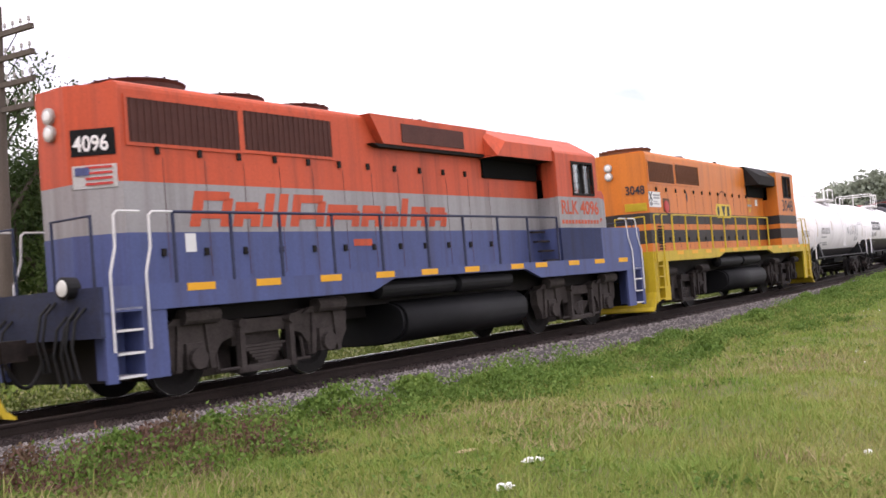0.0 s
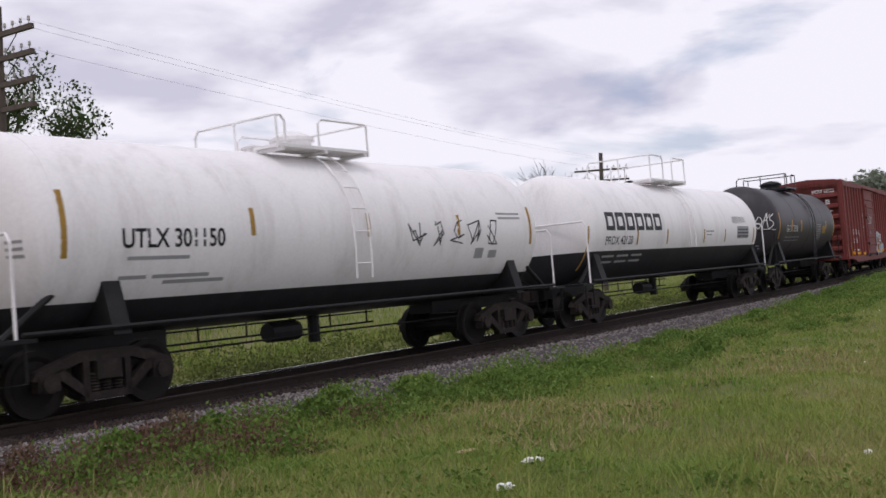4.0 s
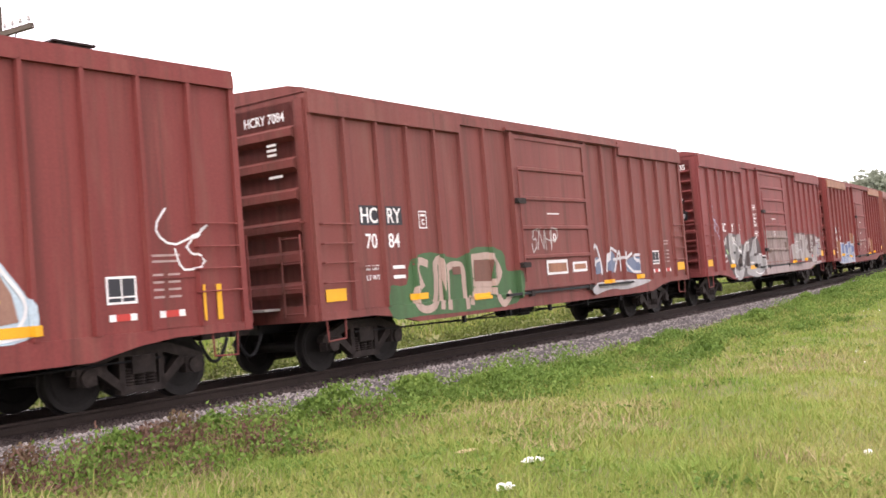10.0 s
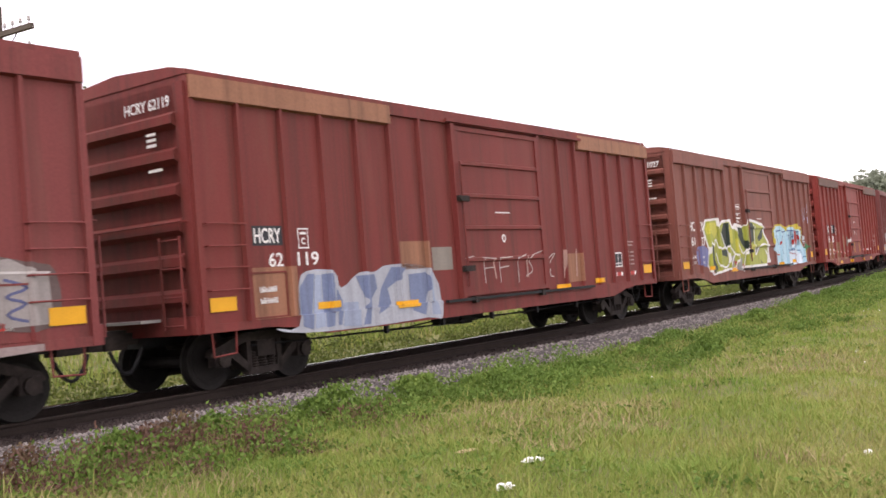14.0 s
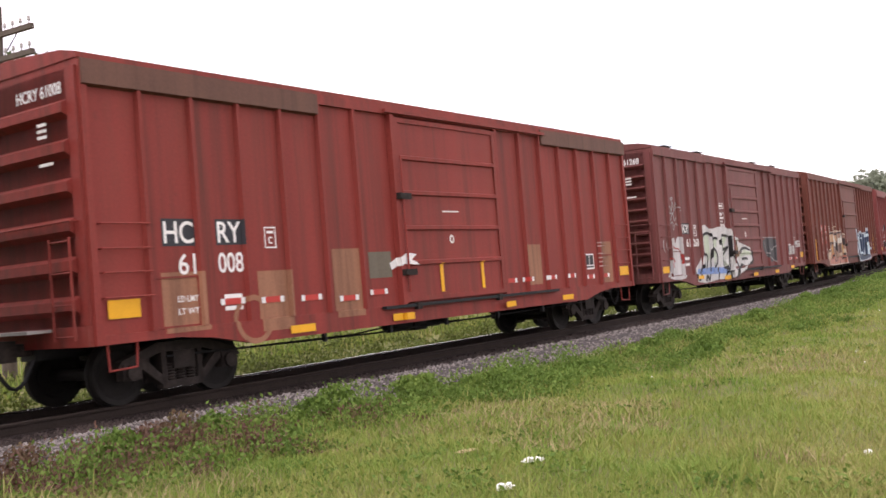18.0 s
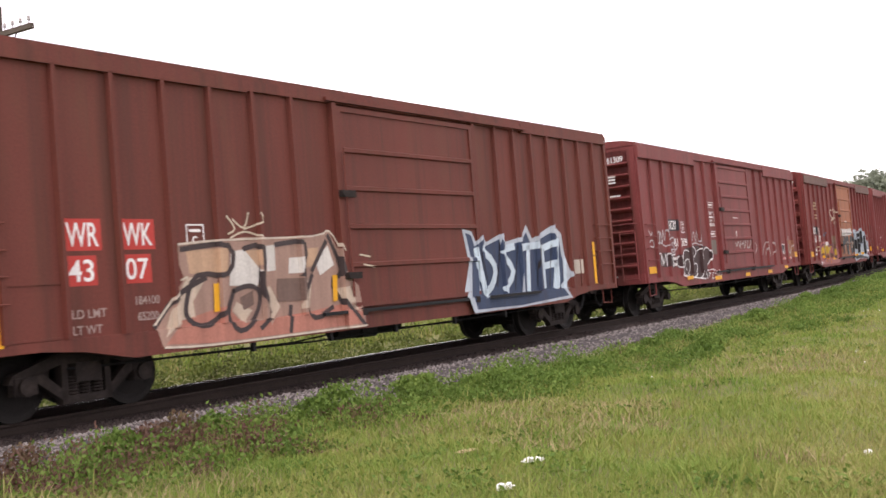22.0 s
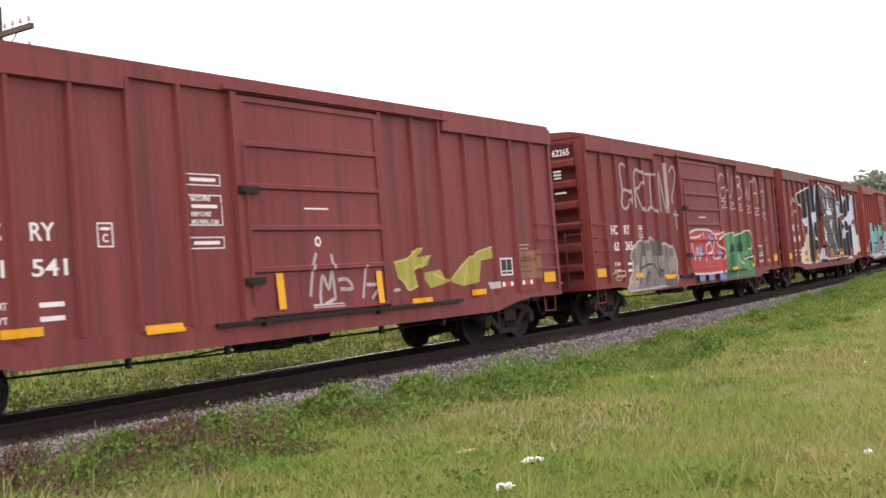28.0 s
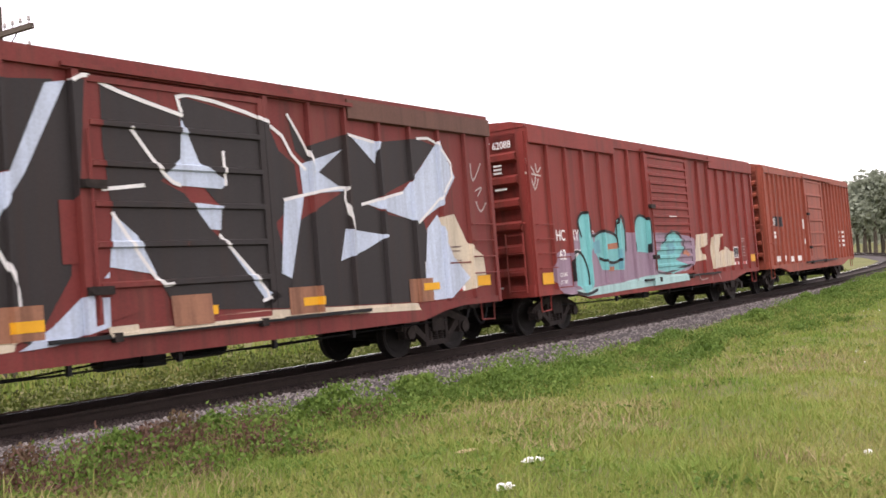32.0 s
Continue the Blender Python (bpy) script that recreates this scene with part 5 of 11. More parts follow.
def make_tanks():
    # white tank with small black underside
    u = tank_car("white tank car with black underside and faint sprayed tags", M["tank_white"], M["tank_black"], 1.42, 1.42, 2.34, 5.75, 0.62, 4.95, (-1.4, -1.22, -0.42, 0.87), 4.25,
                 [(-0.05, 0.36, 0.5, M["tank_white"]), (-1.0, 0.2, 0.2, M["tank_white"])], -0.1, [(-5.7, 1.98, 2.85), (-2.5, 2.24, 2.66), (0.2, 2.2, 2.6), (2.9, 2.2, 2.6), (5.6, 2.0, 2.8)], M["old_yellow"], 2, 2.3, 1.5)
    R, zc = 1.42, 2.34
    shell_letters("UTLX 301150", 0.36, -4.85, 2.10, M["ink"], u, R, zc, 0.86, 0.006)
    shell_paint([rect(-4.75, -3.7, 1.93, 1.98), rect(-4.85, -4.4, 1.68, 1.73), rect(-4.3, -3.3, 1.68, 1.73), rect(-4.1, -3.0, 1.60, 1.65)], M["grey_ink"], u, R, zc, "data_stencil")
    head_letters("UTLX 301150", 0.19, -0.24, 2.86, M["ink"], u, R, zc, 5.75, 0.62, 0.85)
    head_paint([rect(0.0, 0.4, 2.7, 2.735), rect(0.05, 0.4, 2.64, 2.67)], M["grey_ink"], u, R, zc, 5.75, 0.62, "data_stencil")
    head_paint([rect(0.95, 1.16, 2.20 - 0.09 * i, 2.24 - 0.09 * i) for i in range(3)], M["grey_ink"], u, R, zc, 5.75, 0.62, "data_stencil")
    tags = []
    rng = random.Random(3)
    for k in range(5):
        x = 1.3 + 0.62 * k
        pts = [(x + 0.55 * rng.random(), 2.0 + 0.5 * rng.random()) for _ in range(9)]
        tags += ribbon(pts, 0.028)
    shell_paint(tags, M["ink"], u, R, zc, "sprayed_tag")
    shell_paint([rect(3.5, 3.8, 1.75, 1.95), rect(4.0, 4.3, 1.75, 1.9), rect(4.3, 5.2, 2.62, 2.66), rect(4.35, 5.2, 2.53, 2.57)], M["grey_ink"], u, R, zc, "placard")
    FLEET.append((u, 49.45, 4.95, 0.0))
    # long white tank with black lower half
    p = tank_car("long white tank car with black lower half and large block letters", M["tank_white"], M["tank_black"], 1.78, 1.42, 2.37, 6.35, 0.65, 6.28, (-1.65, -0.72, 0.0, 1.05), 4.48,
                 [(0.02, 0.22, 0.16, M["red_valve"]), (0.42, 0.26, 0.2, M["red_valve"]), (-0.9, 0.16, 0.14, M["steel"])], -0.14,
                 [(-6.92, 1.35, 2.38), (-3.95, 1.9, 2.3), (-1.85, 1.9, 2.3), (1.15, 1.9, 2.3), (3.1, 1.9, 2.3), (6.1, 1.85, 2.35)], M["old_yellow"], 2, 2.5, 1.8)
    R, zc = 1.42, 2.37
    bars = []
    for k in range(6):        # the maker's name as plain block shapes
        x = -5.9 + k * 0.62
        o = [rect(x, x + 0.13, 2.28, 2.74), rect(x + 0.13, x + 0.52, 2.63, 2.74), rect(x + 0.13, x + 0.39, 2.28, 2.39), rect(x + 0.39, x + 0.52, 2.28, 2.63)]
        bars += o
    shell_paint(bars, M["ink"], p, R, zc, "name_block")
    shell_letters("PROX 42128", 0.30, -5.94, 1.93, M["ink"], p, R, zc, 1.04, 0.002)
    shell_letters("HYDROGEN PEROXIDE", 0.145, 3.85, 2.62, M["grey_ink"], p, R, zc, 0.88)
    shell_letters("PEROXIDE D'HYDROGENE", 0.145, 3.85, 2.50, M["grey_ink"], p, R, zc, 0.78)
    shell_paint([rect(4.3, 5.5, 2.00, 2.40)], M["grey_ink"], p, R, zc, "data_panel")
    shell_paint([rect(4.35 + 0.4 * (i % 3), 4.7 + 0.4 * (i % 3), 2.05 + 0.11 * (i // 3), 2.09 + 0.11 * (i // 3)) for i in range(9)], M["ink"], p, R, zc, "data_stencil", 0.008)
    shell_paint([rect(1.3, 2.0, 2.22, 2.26), rect(1.35, 1.8, 2.12, 2.15)], M["grey_ink"], p, R, zc, "data_stencil")
    shell_paint([rect(-5.9 + 0.9 * i, -5.2 + 0.9 * i, 1.62 - 0.14 * j, 1.67 - 0.14 * j) for i in range(3) for j in range(2)], M["grey_ink"], p, R, zc, "data_stencil")
    FLEET.append((p, 64.7, 6.28, 0.0))
    # charcoal tank
    g = tank_car("charcoal black tank car with yellow strips and sprayed white tag", M["tank_grey"], M["tank_black"], 1.5, 1.47, 2.58, 4.9, 0.7, 4.47, (-1.4, -1.12, -0.35, 0.32), 4.60,
                 [(0.15, 0.40, 0.46, M["black"]), (-0.75, 0.16, 0.15, M["black"]), (-1.1, 0.12, 0.12, M["black"])], 0.45,
                 [(-4.82, 1.95, 2.9), (-2.93, 2.2, 2.65), (-1.37, 2.2, 2.65), (1.1, 2.3, 2.6), (3.15, 2.3, 2.65), (4.85, 2.0, 2.9)], M["yellow"], 0, 2.28, 1.0)
    R, zc = 1.47, 2.58
    shell_letters("GATX", 0.36, -3.82, 2.2, M["tag_white"], g, R, zc, 0.92, 0.008)
    shell_letters("73996", 0.36, -2.78, 2.2, M["tag_white"], g, R, zc, 0.92, 0.008)
    shell_paint([rect(-3.85 + 0.6 * i, -3.4 + 0.6 * i, 1.98 - 0.12 * j, 2.01 - 0.12 * j) for i in range(4) for j in range(2)], M["grey_ink"], g, R, zc, "data_stencil")
    shell_paint([rect(1.35 + 0.1 * (i % 2), 2.2, 2.48 - 0.075 * i, 2.51 - 0.075 * i) for i in range(9)], M["grey_ink"], g, R, zc, "data_stencil")
    shell_paint([rect(2.48, 3.05, 2.12, 2.45)], M["old_yellow"], g, R, zc, "yellow_panel")
    head_letters("GATX 73996", 0.21, -0.27, 2.92, M["tag_white"], g, R, zc, 4.9, 0.7, 0.86, 0.005)
    head_paint([rect(-0.2 + 0.27 * i, 0.02 + 0.24 * i, 2.79 - 0.105 * j, 2.84 - 0.105 * j) for i in range(3) for j in range(3)], M["grey_ink"], g, R, zc, 4.9, 0.7, "data_stencil")
    head_paint([rect(0.28, 0.75, 1.72 - 0.1 * j, 1.76 - 0.1 * j) for j in range(2)], M["grey_ink"], g, R, zc, 4.9, 0.7, "data_stencil")
    tag = ribbon([(0.86, 2.80), (0.76, 2.66), (0.74, 2.46), (0.82, 2.36), (0.93, 2.46), (0.97, 2.66), (0.92, 2.78), (0.86, 2.80)], 0.028) + ribbon([(0.95, 2.36), (1.02, 2.62), (1.14, 2.92), (1.13, 2.62), (1.15, 2.38)], 0.028)
    tag += ribbon([(0.94, 2.58), (1.1, 2.66), (1.22, 2.86)], 0.024) + ribbon([(1.33, 2.88), (1.24, 2.78), (1.22, 2.66), (1.31, 2.6), (1.33, 2.48), (1.24, 2.38), (1.15, 2.34)], 0.026) + ribbon([(0.78, 2.28), (1.0, 2.33), (1.2, 2.32), (1.36, 2.28)], 0.02)
    head_paint(tag, M["tag_white"], g, R, zc, 4.9, 0.7, "sprayed_tag", 0.012)
    bm = bmesh.new()
    prism(bm, [(-0.12, 0), (0, -0.12), (0.12, 0), (0, 0.12)], "x", -5.78, -5.77)
    part("placard", bm, M["sign_white"], g, at=(0, -0.55, 1.4))
    rng = random.Random(9)
    tag = []
    for k in range(4):
        x = 0.15 + 0.22 * k
        tag += ribbon([(x + 0.3 * rng.random(), 2.3 + 0.55 * rng.random()) for _ in range(6)], 0.02)
    shell_paint(tag, M["grey_ink"], g, R, zc, "sprayed_tag")
    FLEET.append((g, 78.9, 4.47, 0.0))
# ---- locomotives ----
M["l_red"] = material("faded_orange_red_paint", (0.52, 0.085, 0.035), 0.5, vary=0.14, scale=1.0, fine=25, bump=0.05, dirt=(0.30, 0.075, 0.05), dirt_amount=0.5, dirt_scale=1.2, streaks=True, runs=0.35)
M["l_grey"] = material("faded_grey_paint", (0.30, 0.29, 0.29), 0.55, vary=0.12, scale=1.2, fine=25, bump=0.05, dirt=(0.2, 0.16, 0.16), dirt_amount=0.5, streaks=True, runs=0.3)
M["l_blue"] = material("faded_blue_paint", (0.075, 0.095, 0.22), 0.5, vary=0.14, scale=1.2, fine=25, bump=0.05, dirt=(0.06, 0.06, 0.09), dirt_amount=0.55, streaks=True, runs=0.25)
M["l_orange"] = material("weathered_orange_paint", (0.58, 0.17, 0.022), 0.45, vary=0.12, scale=1.0, fine=25, bump=0.05, dirt=(0.36, 0.13, 0.05), dirt_amount=0.6, dirt_scale=1.0, streaks=True, runs=0.25)
M["l_black"] = material("weathered_black_stripe", (0.030, 0.026, 0.025), 0.55, vary=0.2, scale=1.5, fine=25, bump=0.05, dirt=(0.07, 0.055, 0.045), dirt_amount=0.5, streaks=True)
M["l_yellow"] = material("weathered_yellow_paint", (0.50, 0.36, 0.02), 0.5, vary=0.16, scale=2, fine=25, bump=0.05, dirt=(0.18, 0.12, 0.03), dirt_amount=0.6, dirt_scale=2.5, streaks=True)
M["grille"] = material("dark_radiator_grille", (0.085, 0.035, 0.028), 0.7, vary=0.25, scale=3, fine=60, bump=0.6)
M["grille_o"] = material("brown_radiator_grille", (0.14, 0.06, 0.032), 0.7, vary=0.25, scale=3, fine=60, bump=0.6)
M["tar"] = material("tarry_black_paint", (0.007, 0.007, 0.008), 0.62, vary=0.3, scale=2, dirt=(0.02, 0.018, 0.017), dirt_amount=0.5, spec=0.25)
M["sooty"] = material("sooty_black_metal", (0.014, 0.012, 0.011), 0.8, vary=0.3, scale=2, spec=0.2)
M["grimy_blue"] = material("oily_dark_blue_paint", (0.032, 0.038, 0.075), 0.6, vary=0.35, scale=4, fine=30, dirt=(0.02, 0.018, 0.018), dirt_amount=0.8, dirt_scale=4)
M["seam"] = material("grimy_door_seam", (0.10, 0.055, 0.055), 0.8, vary=0.2, bump=0)
M["chrome"] = material("pale_handrail_paint", (0.62, 0.61, 0.60), 0.5, vary=0.1, bump=0)
M["lamp"] = material("clear_headlight_lens", (0.75, 0.75, 0.72), 0.15, vary=0.05, bump=0)
M["sign_white"] = material("white_enamel_sign", (0.72, 0.72, 0.70), 0.5, vary=0.06, bump=0)
M["sign_red"] = material("red_sign_paint", (0.45, 0.05, 0.04), 0.5, vary=0.1, bump=0)
M["sign_yellow"] = material("yellow_sign_paint", (0.62, 0.45, 0.03), 0.5, vary=0.1, bump=0)


def rounded(y, z0, z1, r=0.12):
    """Cross outline with rounded upper corners."""
    p = [(-y, z0), (y, z0), (y, z1 - r)]
    p += [(y - r + r * math.cos(a), z1 - r + r * math.sin(a)) for a in (0.4, 0.8, 1.2, 1.57)]
    p += [(-y + r - r * math.cos(a), z1 - r + r * math.sin(a)) for a in (1.57, 1.2, 0.8, 0.4)]
    return p + [(-y, z1 - r)]


def loco_truck(parent, x, mat=None):
    """Two-axle road truck with heavy cast frame, swing hangers and brake cylinders."""
    bm = bmesh.new()
    box(bm, -0.5, 0.5, -1.0, 1.0, 0.62, 0.9)
    for a in (-0.75, 0.75):           # traction motors between the wheels
        box(bm, a - 0.55, a + 0.55, -0.62, 0.62, 0.2, 0.62)
    t = part("loco_truck", bm, (mat or M["steel"]), parent, "grimy heavy cast steel locomotive truck", at=(x, 0, 0))
    for sgn in (-1, 1):
        bm = bmesh.new()
        y0, y1 = sorted((sgn * 0.98, sgn * 1.16))
        half_arch = [(0.0, 1.0), (0.62, 1.0), (0.92, 1.08), (1.74, 1.08), (1.95, 0.96), (1.93, 0.66), (1.82, 0.52), (1.74, 0.34), (1.60, 0.34), (1.57, 0.60), (1.17, 0.60), (1.13, 0.34), (1.0, 0.34), (0.97, 0.54), (0.84, 0.70), (0.55, 0.79), (0.0, 0.80)]
        prism(bm, half_arch + [(-x, z) for x, z in half_arch[-2:0:-1]], "y", y0, y1)
        for a in (-1.37, 1.37):       # ribs cast round the pedestals and along the top
            prism(bm, [(a - 0.50, 1.01), (a - 0.36, 1.10), (a + 0.36, 1.10), (a + 0.50, 1.01)], "y", *sorted((sgn * 1.161, sgn * 1.22)))
            for d in (-0.31, 0.31):
                prism(bm, [(a + d - 0.05, 0.36), (a + d + 0.05, 0.36), (a + d * 0.8 + 0.05, 1.0), (a + d * 0.8 - 0.05, 1.0)], "y", *sorted((sgn * 1.161, sgn * 1.21)))
        part("side_frame", bm, (mat or M["steel"]), t)
        for a in (-1.37, 1.37):
            bm = bmesh.new()
            box(bm, a - 0.17, a + 0.17, *sorted((sgn * 1.0, sgn * 1.22)), 0.38, 0.74)
            tube(bm, (a, sgn * 1.2, 0.52), (a, sgn * 1.3, 0.52), 0.15, 14)
            part("journal_box", bm, (mat or M["steel"]), t)
            bm = bmesh.new()
            y0, y1 = sorted((sgn * 1.12, sgn * 1.38))
            tube(bm, (a - 0.25, sgn * 1.24, 1.12), (a + 0.4, sgn * 1.24, 1.12), 0.12, 12)
            part("brake_cylinder", bm, (mat or M["steel"]), t)
        for a in (-0.52, 0.52):       # hangers with the spring plank between them
            bm = bmesh.new()
            prism(bm, [(a - 0.05, 0.24), (a + 0.05, 0.24), (a + 0.045, 0.99), (a - 0.045, 0.99)], "y", *sorted((sgn * 1.17, sgn * 1.27)))
            tube(bm, (a, sgn * 1.15, 0.95), (a, sgn * 1.30, 0.95), 0.075, 12)
            part("swing_hanger", bm, (mat or M["steel"]), t)
        bm = bmesh.new()
        box(bm, -0.60, 0.60, *sorted((sgn * 1.02, sgn * 1.25)), 0.22, 0.30)
        part("spring_plank", bm, (mat or M["steel"]), t)
        bm = bmesh.new()
        for k in range(6):            # stacked leaf spring
            box(bm, -0.16 - 0.055 * k, 0.16 + 0.055 * k, *sorted((sgn * 1.06, sgn * 1.18)), 0.33 + 0.05 * k, 0.37 + 0.05 * k)
        part("leaf_spring", bm, (mat or M["steel"]), t)
        bm = bmesh.new()
        tube(bm, (-0.95, sgn * 1.2, 0.30), (0.95, sgn * 1.2, 0.30), 0.025, 6)
        for a in (-0.9, 0.9):
            tube(bm, (a, sgn * 1.12, 0.28), (a, sgn * 1.05, 0.80), 0.03, 6)
        part("brake_rigging", bm, (mat or M["steel"]), t)
    for a in (-1.37, 1.37):
        ws = wheelset(t, a, 0.508)
        WHEELS.append((ws, 0.508))
    return t


def locomotive(label, bands, hood, cab, nose, top, half, tc, sill, sill_mat, stripe, rail_mat, end_rail, roof_mat, grilles, grille_mat, fans, posts, walk_z, rail_z, yellow_pilot, blister, intake, cab_top=None, truck_mat=None):
    loco = new("locomotive", None)
    tagged(loco, label, "locomotive", "locomotives of the train")
    h0, h1 = hood
    # hood, banded in its paint colours; the end tapers to a flat nose
    ch = 0.42
    for z0, z1, mat in bands:
        z1 = min(z1, top - 0.14)
        bm = bmesh.new()
        prism(bm, [(h0, -0.95), (h1, -0.95), (h1, 0.95), (h0, 0.95), (h0 - ch, 0.33), (h0 - ch, -0.33)], "z", z0, z1)
        part("hood_band", bm, mat, loco)
    bm = bmesh.new()
    prism(bm, rounded(0.95, top - 0.14, top, 0.13), "x", h0, h1)
    prism(bm, [(h0, -0.95), (h0, 0.95), (h0 - ch, 0.33), (h0 - ch, -0.33)], "z", top - 0.14, top - 0.05)
    part("hood_roof", bm, roof_mat, loco)
    for g0, g1, z0, z1 in grilles:
        bm = bmesh.new()
        box(bm, g0, g1, -0.965, -0.94, z0, z1)
        gr = part("radiator_grille", bm, grille_mat, loco)
        bm = bmesh.new()
        box(bm, -0.012, 0.012, -0.985, -0.96, z0, z1)
        n = int((g1 - g0) / 0.12)
        sl = part("grille_slat", bm, grille_mat, gr, at=(g0 + 0.06, 0, 0))
        for i in range(1, n):
            again(sl, (g0 + 0.06 + i * 0.12, 0, 0))
        bm = bmesh.new()
        for a0, a1, b0, b1 in ((g0 - 0.05, g1 + 0.05, z1, z1 + 0.05), (g0 - 0.05, g1 + 0.05, z0 - 0.05, z0), (g0 - 0.05, g0, z0, z1), (g1, g1 + 0.05, z0, z1)):
            box(bm, a0, a1, -0.975, -0.94, b0, b1)
        part("grille_frame", bm, roof_mat, gr)
    for fx, r, hh in fans:
        bm = bmesh.new()
        lathe(bm, [(top - 0.05, r), (top + hh * 0.7, r), (top + hh, r * 1.06), (top + hh + 0.02, r * 0.98), (top + hh, r * 0.2)], "z", 28, (fx, 0, 0))
        fan = part("roof_fan", bm, grille_mat, loco, "dark round roof fan")
        bm = bmesh.new()
        for k in range(8):
            a = k * math.pi / 8
            tube(bm, (fx - r * math.cos(a), -r * math.sin(a), top + hh + 0.03), (fx + r * math.cos(a), r * math.sin(a), top + hh + 0.03), 0.012, 4)
        part("fan_guard", bm, M["sooty"], fan)
    # hood doors with latches
    bm = bmesh.new()
    box(bm, -0.004, 0.004, -0.954, -0.94, walk_z + 0.08, 3.4)
    sm = None
    for i in range(12):
        x = h0 + 0.7 + i * 0.78
        if x > h1 - 0.3:
            break
        if sm is None:
            sm = part("door_edge", bm, M["seam"], loco, at=(x, 0, 0))
        else:
            again(sm, (x, 0, 0))
    bm = bmesh.new()
    box(bm, -0.035, 0.035, -0.985, -0.94, -0.055, 0.055)
    la = None
    for i in range(24):
        x = h0 + 0.5 + (i // 2) * 0.78 + 0.1
        z = 3.5 if i % 2 else 2.05
        if x > h1 - 0.3:
            break
        if la is None:
            la = part("door_latch", bm, M["sooty"], loco, at=(x, 0, z))
        else:
            again(la, (x, 0, z))
    # dynamic brake blister or plain hood
    if blister:
        b0, b1 = blister
        bm = bmesh.new()
        prism(bm, [(b0, 3.92), (b1, 3.92), (b1, top - 0.02), (b0 - 0.35, top - 0.02)], "y", -1.12, 1.12)
        part("brake_blister", bm, roof_mat, loco)
        bm = bmesh.new()
        box(bm, b0 + 0.55, b1 - 0.9, -1.14, -1.1, 3.98, top - 0.14)
        part("blister_grille", bm, grille_mat, loco)
        bm = bmesh.new()
        prism(bm, [(b0 - 0.3, 3.92), (b1, 3.92), (b1, 3.86), (b0 - 0.1, 3.86)], "y", -1.1, 1.1)
        part("blister_edge", bm, M["sooty"], loco)
    # cab, nose and the intake box between hood and cab
    c0, c1 = cab[:2]
    n1 = nose[0]
    i0, i1, iz, imat = intake
    bm = bmesh.new()
    prism(bm, [(-1.45, iz), (1.45, iz), (1.45, iz + 0.32), (0.95, top + 0.02), (-0.95, top + 0.02), (-1.45, iz + 0.32)], "x", i0 + 0.0, i1)
    for v in bm.verts:                # the flared end slopes back towards its foot
        if abs(v.co.x - i0) < 0.01 and v.co.z < iz + 0.2:
            v.co.x += 0.0
        elif abs(v.co.x - i0) < 0.01 and abs(v.co.y) > 1.2:
            v.co.x += 0.35
    part("air_intake", bm, imat, loco)
    # filter blackened to stand for the shadow wedge below the flared intake
    bm = bmesh.new()
    box(bm, i0 + 0.1, i1, -1.0, 1.0, iz - 0.4, iz)
    part("intake_filter", bm, M["recess"], loco)
    # soffit in the same black, the overhang's shade put into its colour
    bm = bmesh.new()
    prism(bm, [(-1.42, iz), (-1.42, iz + 0.03), (1.42, iz + 0.03), (1.42, iz), (1.0, iz - 0.02), (-1.0, iz - 0.02)], "x", i0 + 0.02, i1 - 0.02)
    part("intake_soffit", bm, M["recess"], loco)
    win = (cab[3], cab[4], cab[5], cab[6])
    for z0, z1, mat in bands:
        a, b = max(z0, walk_z), min(z1, cab[2])
        if b <= a:
            continue
        if z0 == bands[0][0]:         # the band with the windows: two sides and two ends
            for y0, y1 in ((-1.5, -1.42), (1.42, 1.5)):
                bm = bmesh.new()
                for x0, x1, p, q in ((c0, win[0], a, b), (win[1], c1, a, b), (win[0], win[1], a, win[2]), (win[0], win[1], win[3], b)):
                    if q > p and x1 > x0:
                        box(bm, x0, x1, y0, y1, p, q)
                part("cab_side", bm, mat, loco)
            for x0, x1 in ((c0, c0 + 0.08), (c1 - 0.08, c1)):
                bm = bmesh.new()
                box(bm, x0, x1, -1.42, 1.42, a, win[2] - 0.1)
                for y0, y1 in ((-1.42, -1.12), (-0.92, 0.92), (1.12, 1.42)):
                    box(bm, x0, x1, y0, y1, win[2] - 0.1, b)
                part("cab_end", bm, mat, loco)
        else:
            bm = bmesh.new()
            box(bm, c0, c1, -1.5, 1.5, a, b)
            part("cab_band", bm, mat, loco)
    bm = bmesh.new()
    prism(bm, [(-1.5, cab[2]), (1.5, cab[2]), (1.45, cab[2] + 0.06), (0.8, top + 0.05), (-0.8, top + 0.05), (-1.45, cab[2] + 0.06)], "x", c0 - 0.02, c1 + 0.06)
    part("cab_roof", bm, cab_top or roof_mat, loco)
    w0, w1, wz0, wz1 = cab[3:7]
    # near-black boxes give the dimness of the cab inside
    bm = bmesh.new()
    box(bm, c0 + 0.1, w0 + (w1 - w0) * 0.5, 1.30, 1.36, walk_z + 0.1, cab[2] - 0.02)
    box(bm, c0 + 0.1, c1 - 0.1, 1.30, 1.36, walk_z + 0.1, wz0 + 0.22)
    box(bm, w0 + 0.1, w0 + 0.5, -0.9, -0.4, walk_z + 0.1, wz0 + 0.42)
    part("cab_lining", bm, M["recess"], loco)
    bm = bmesh.new()
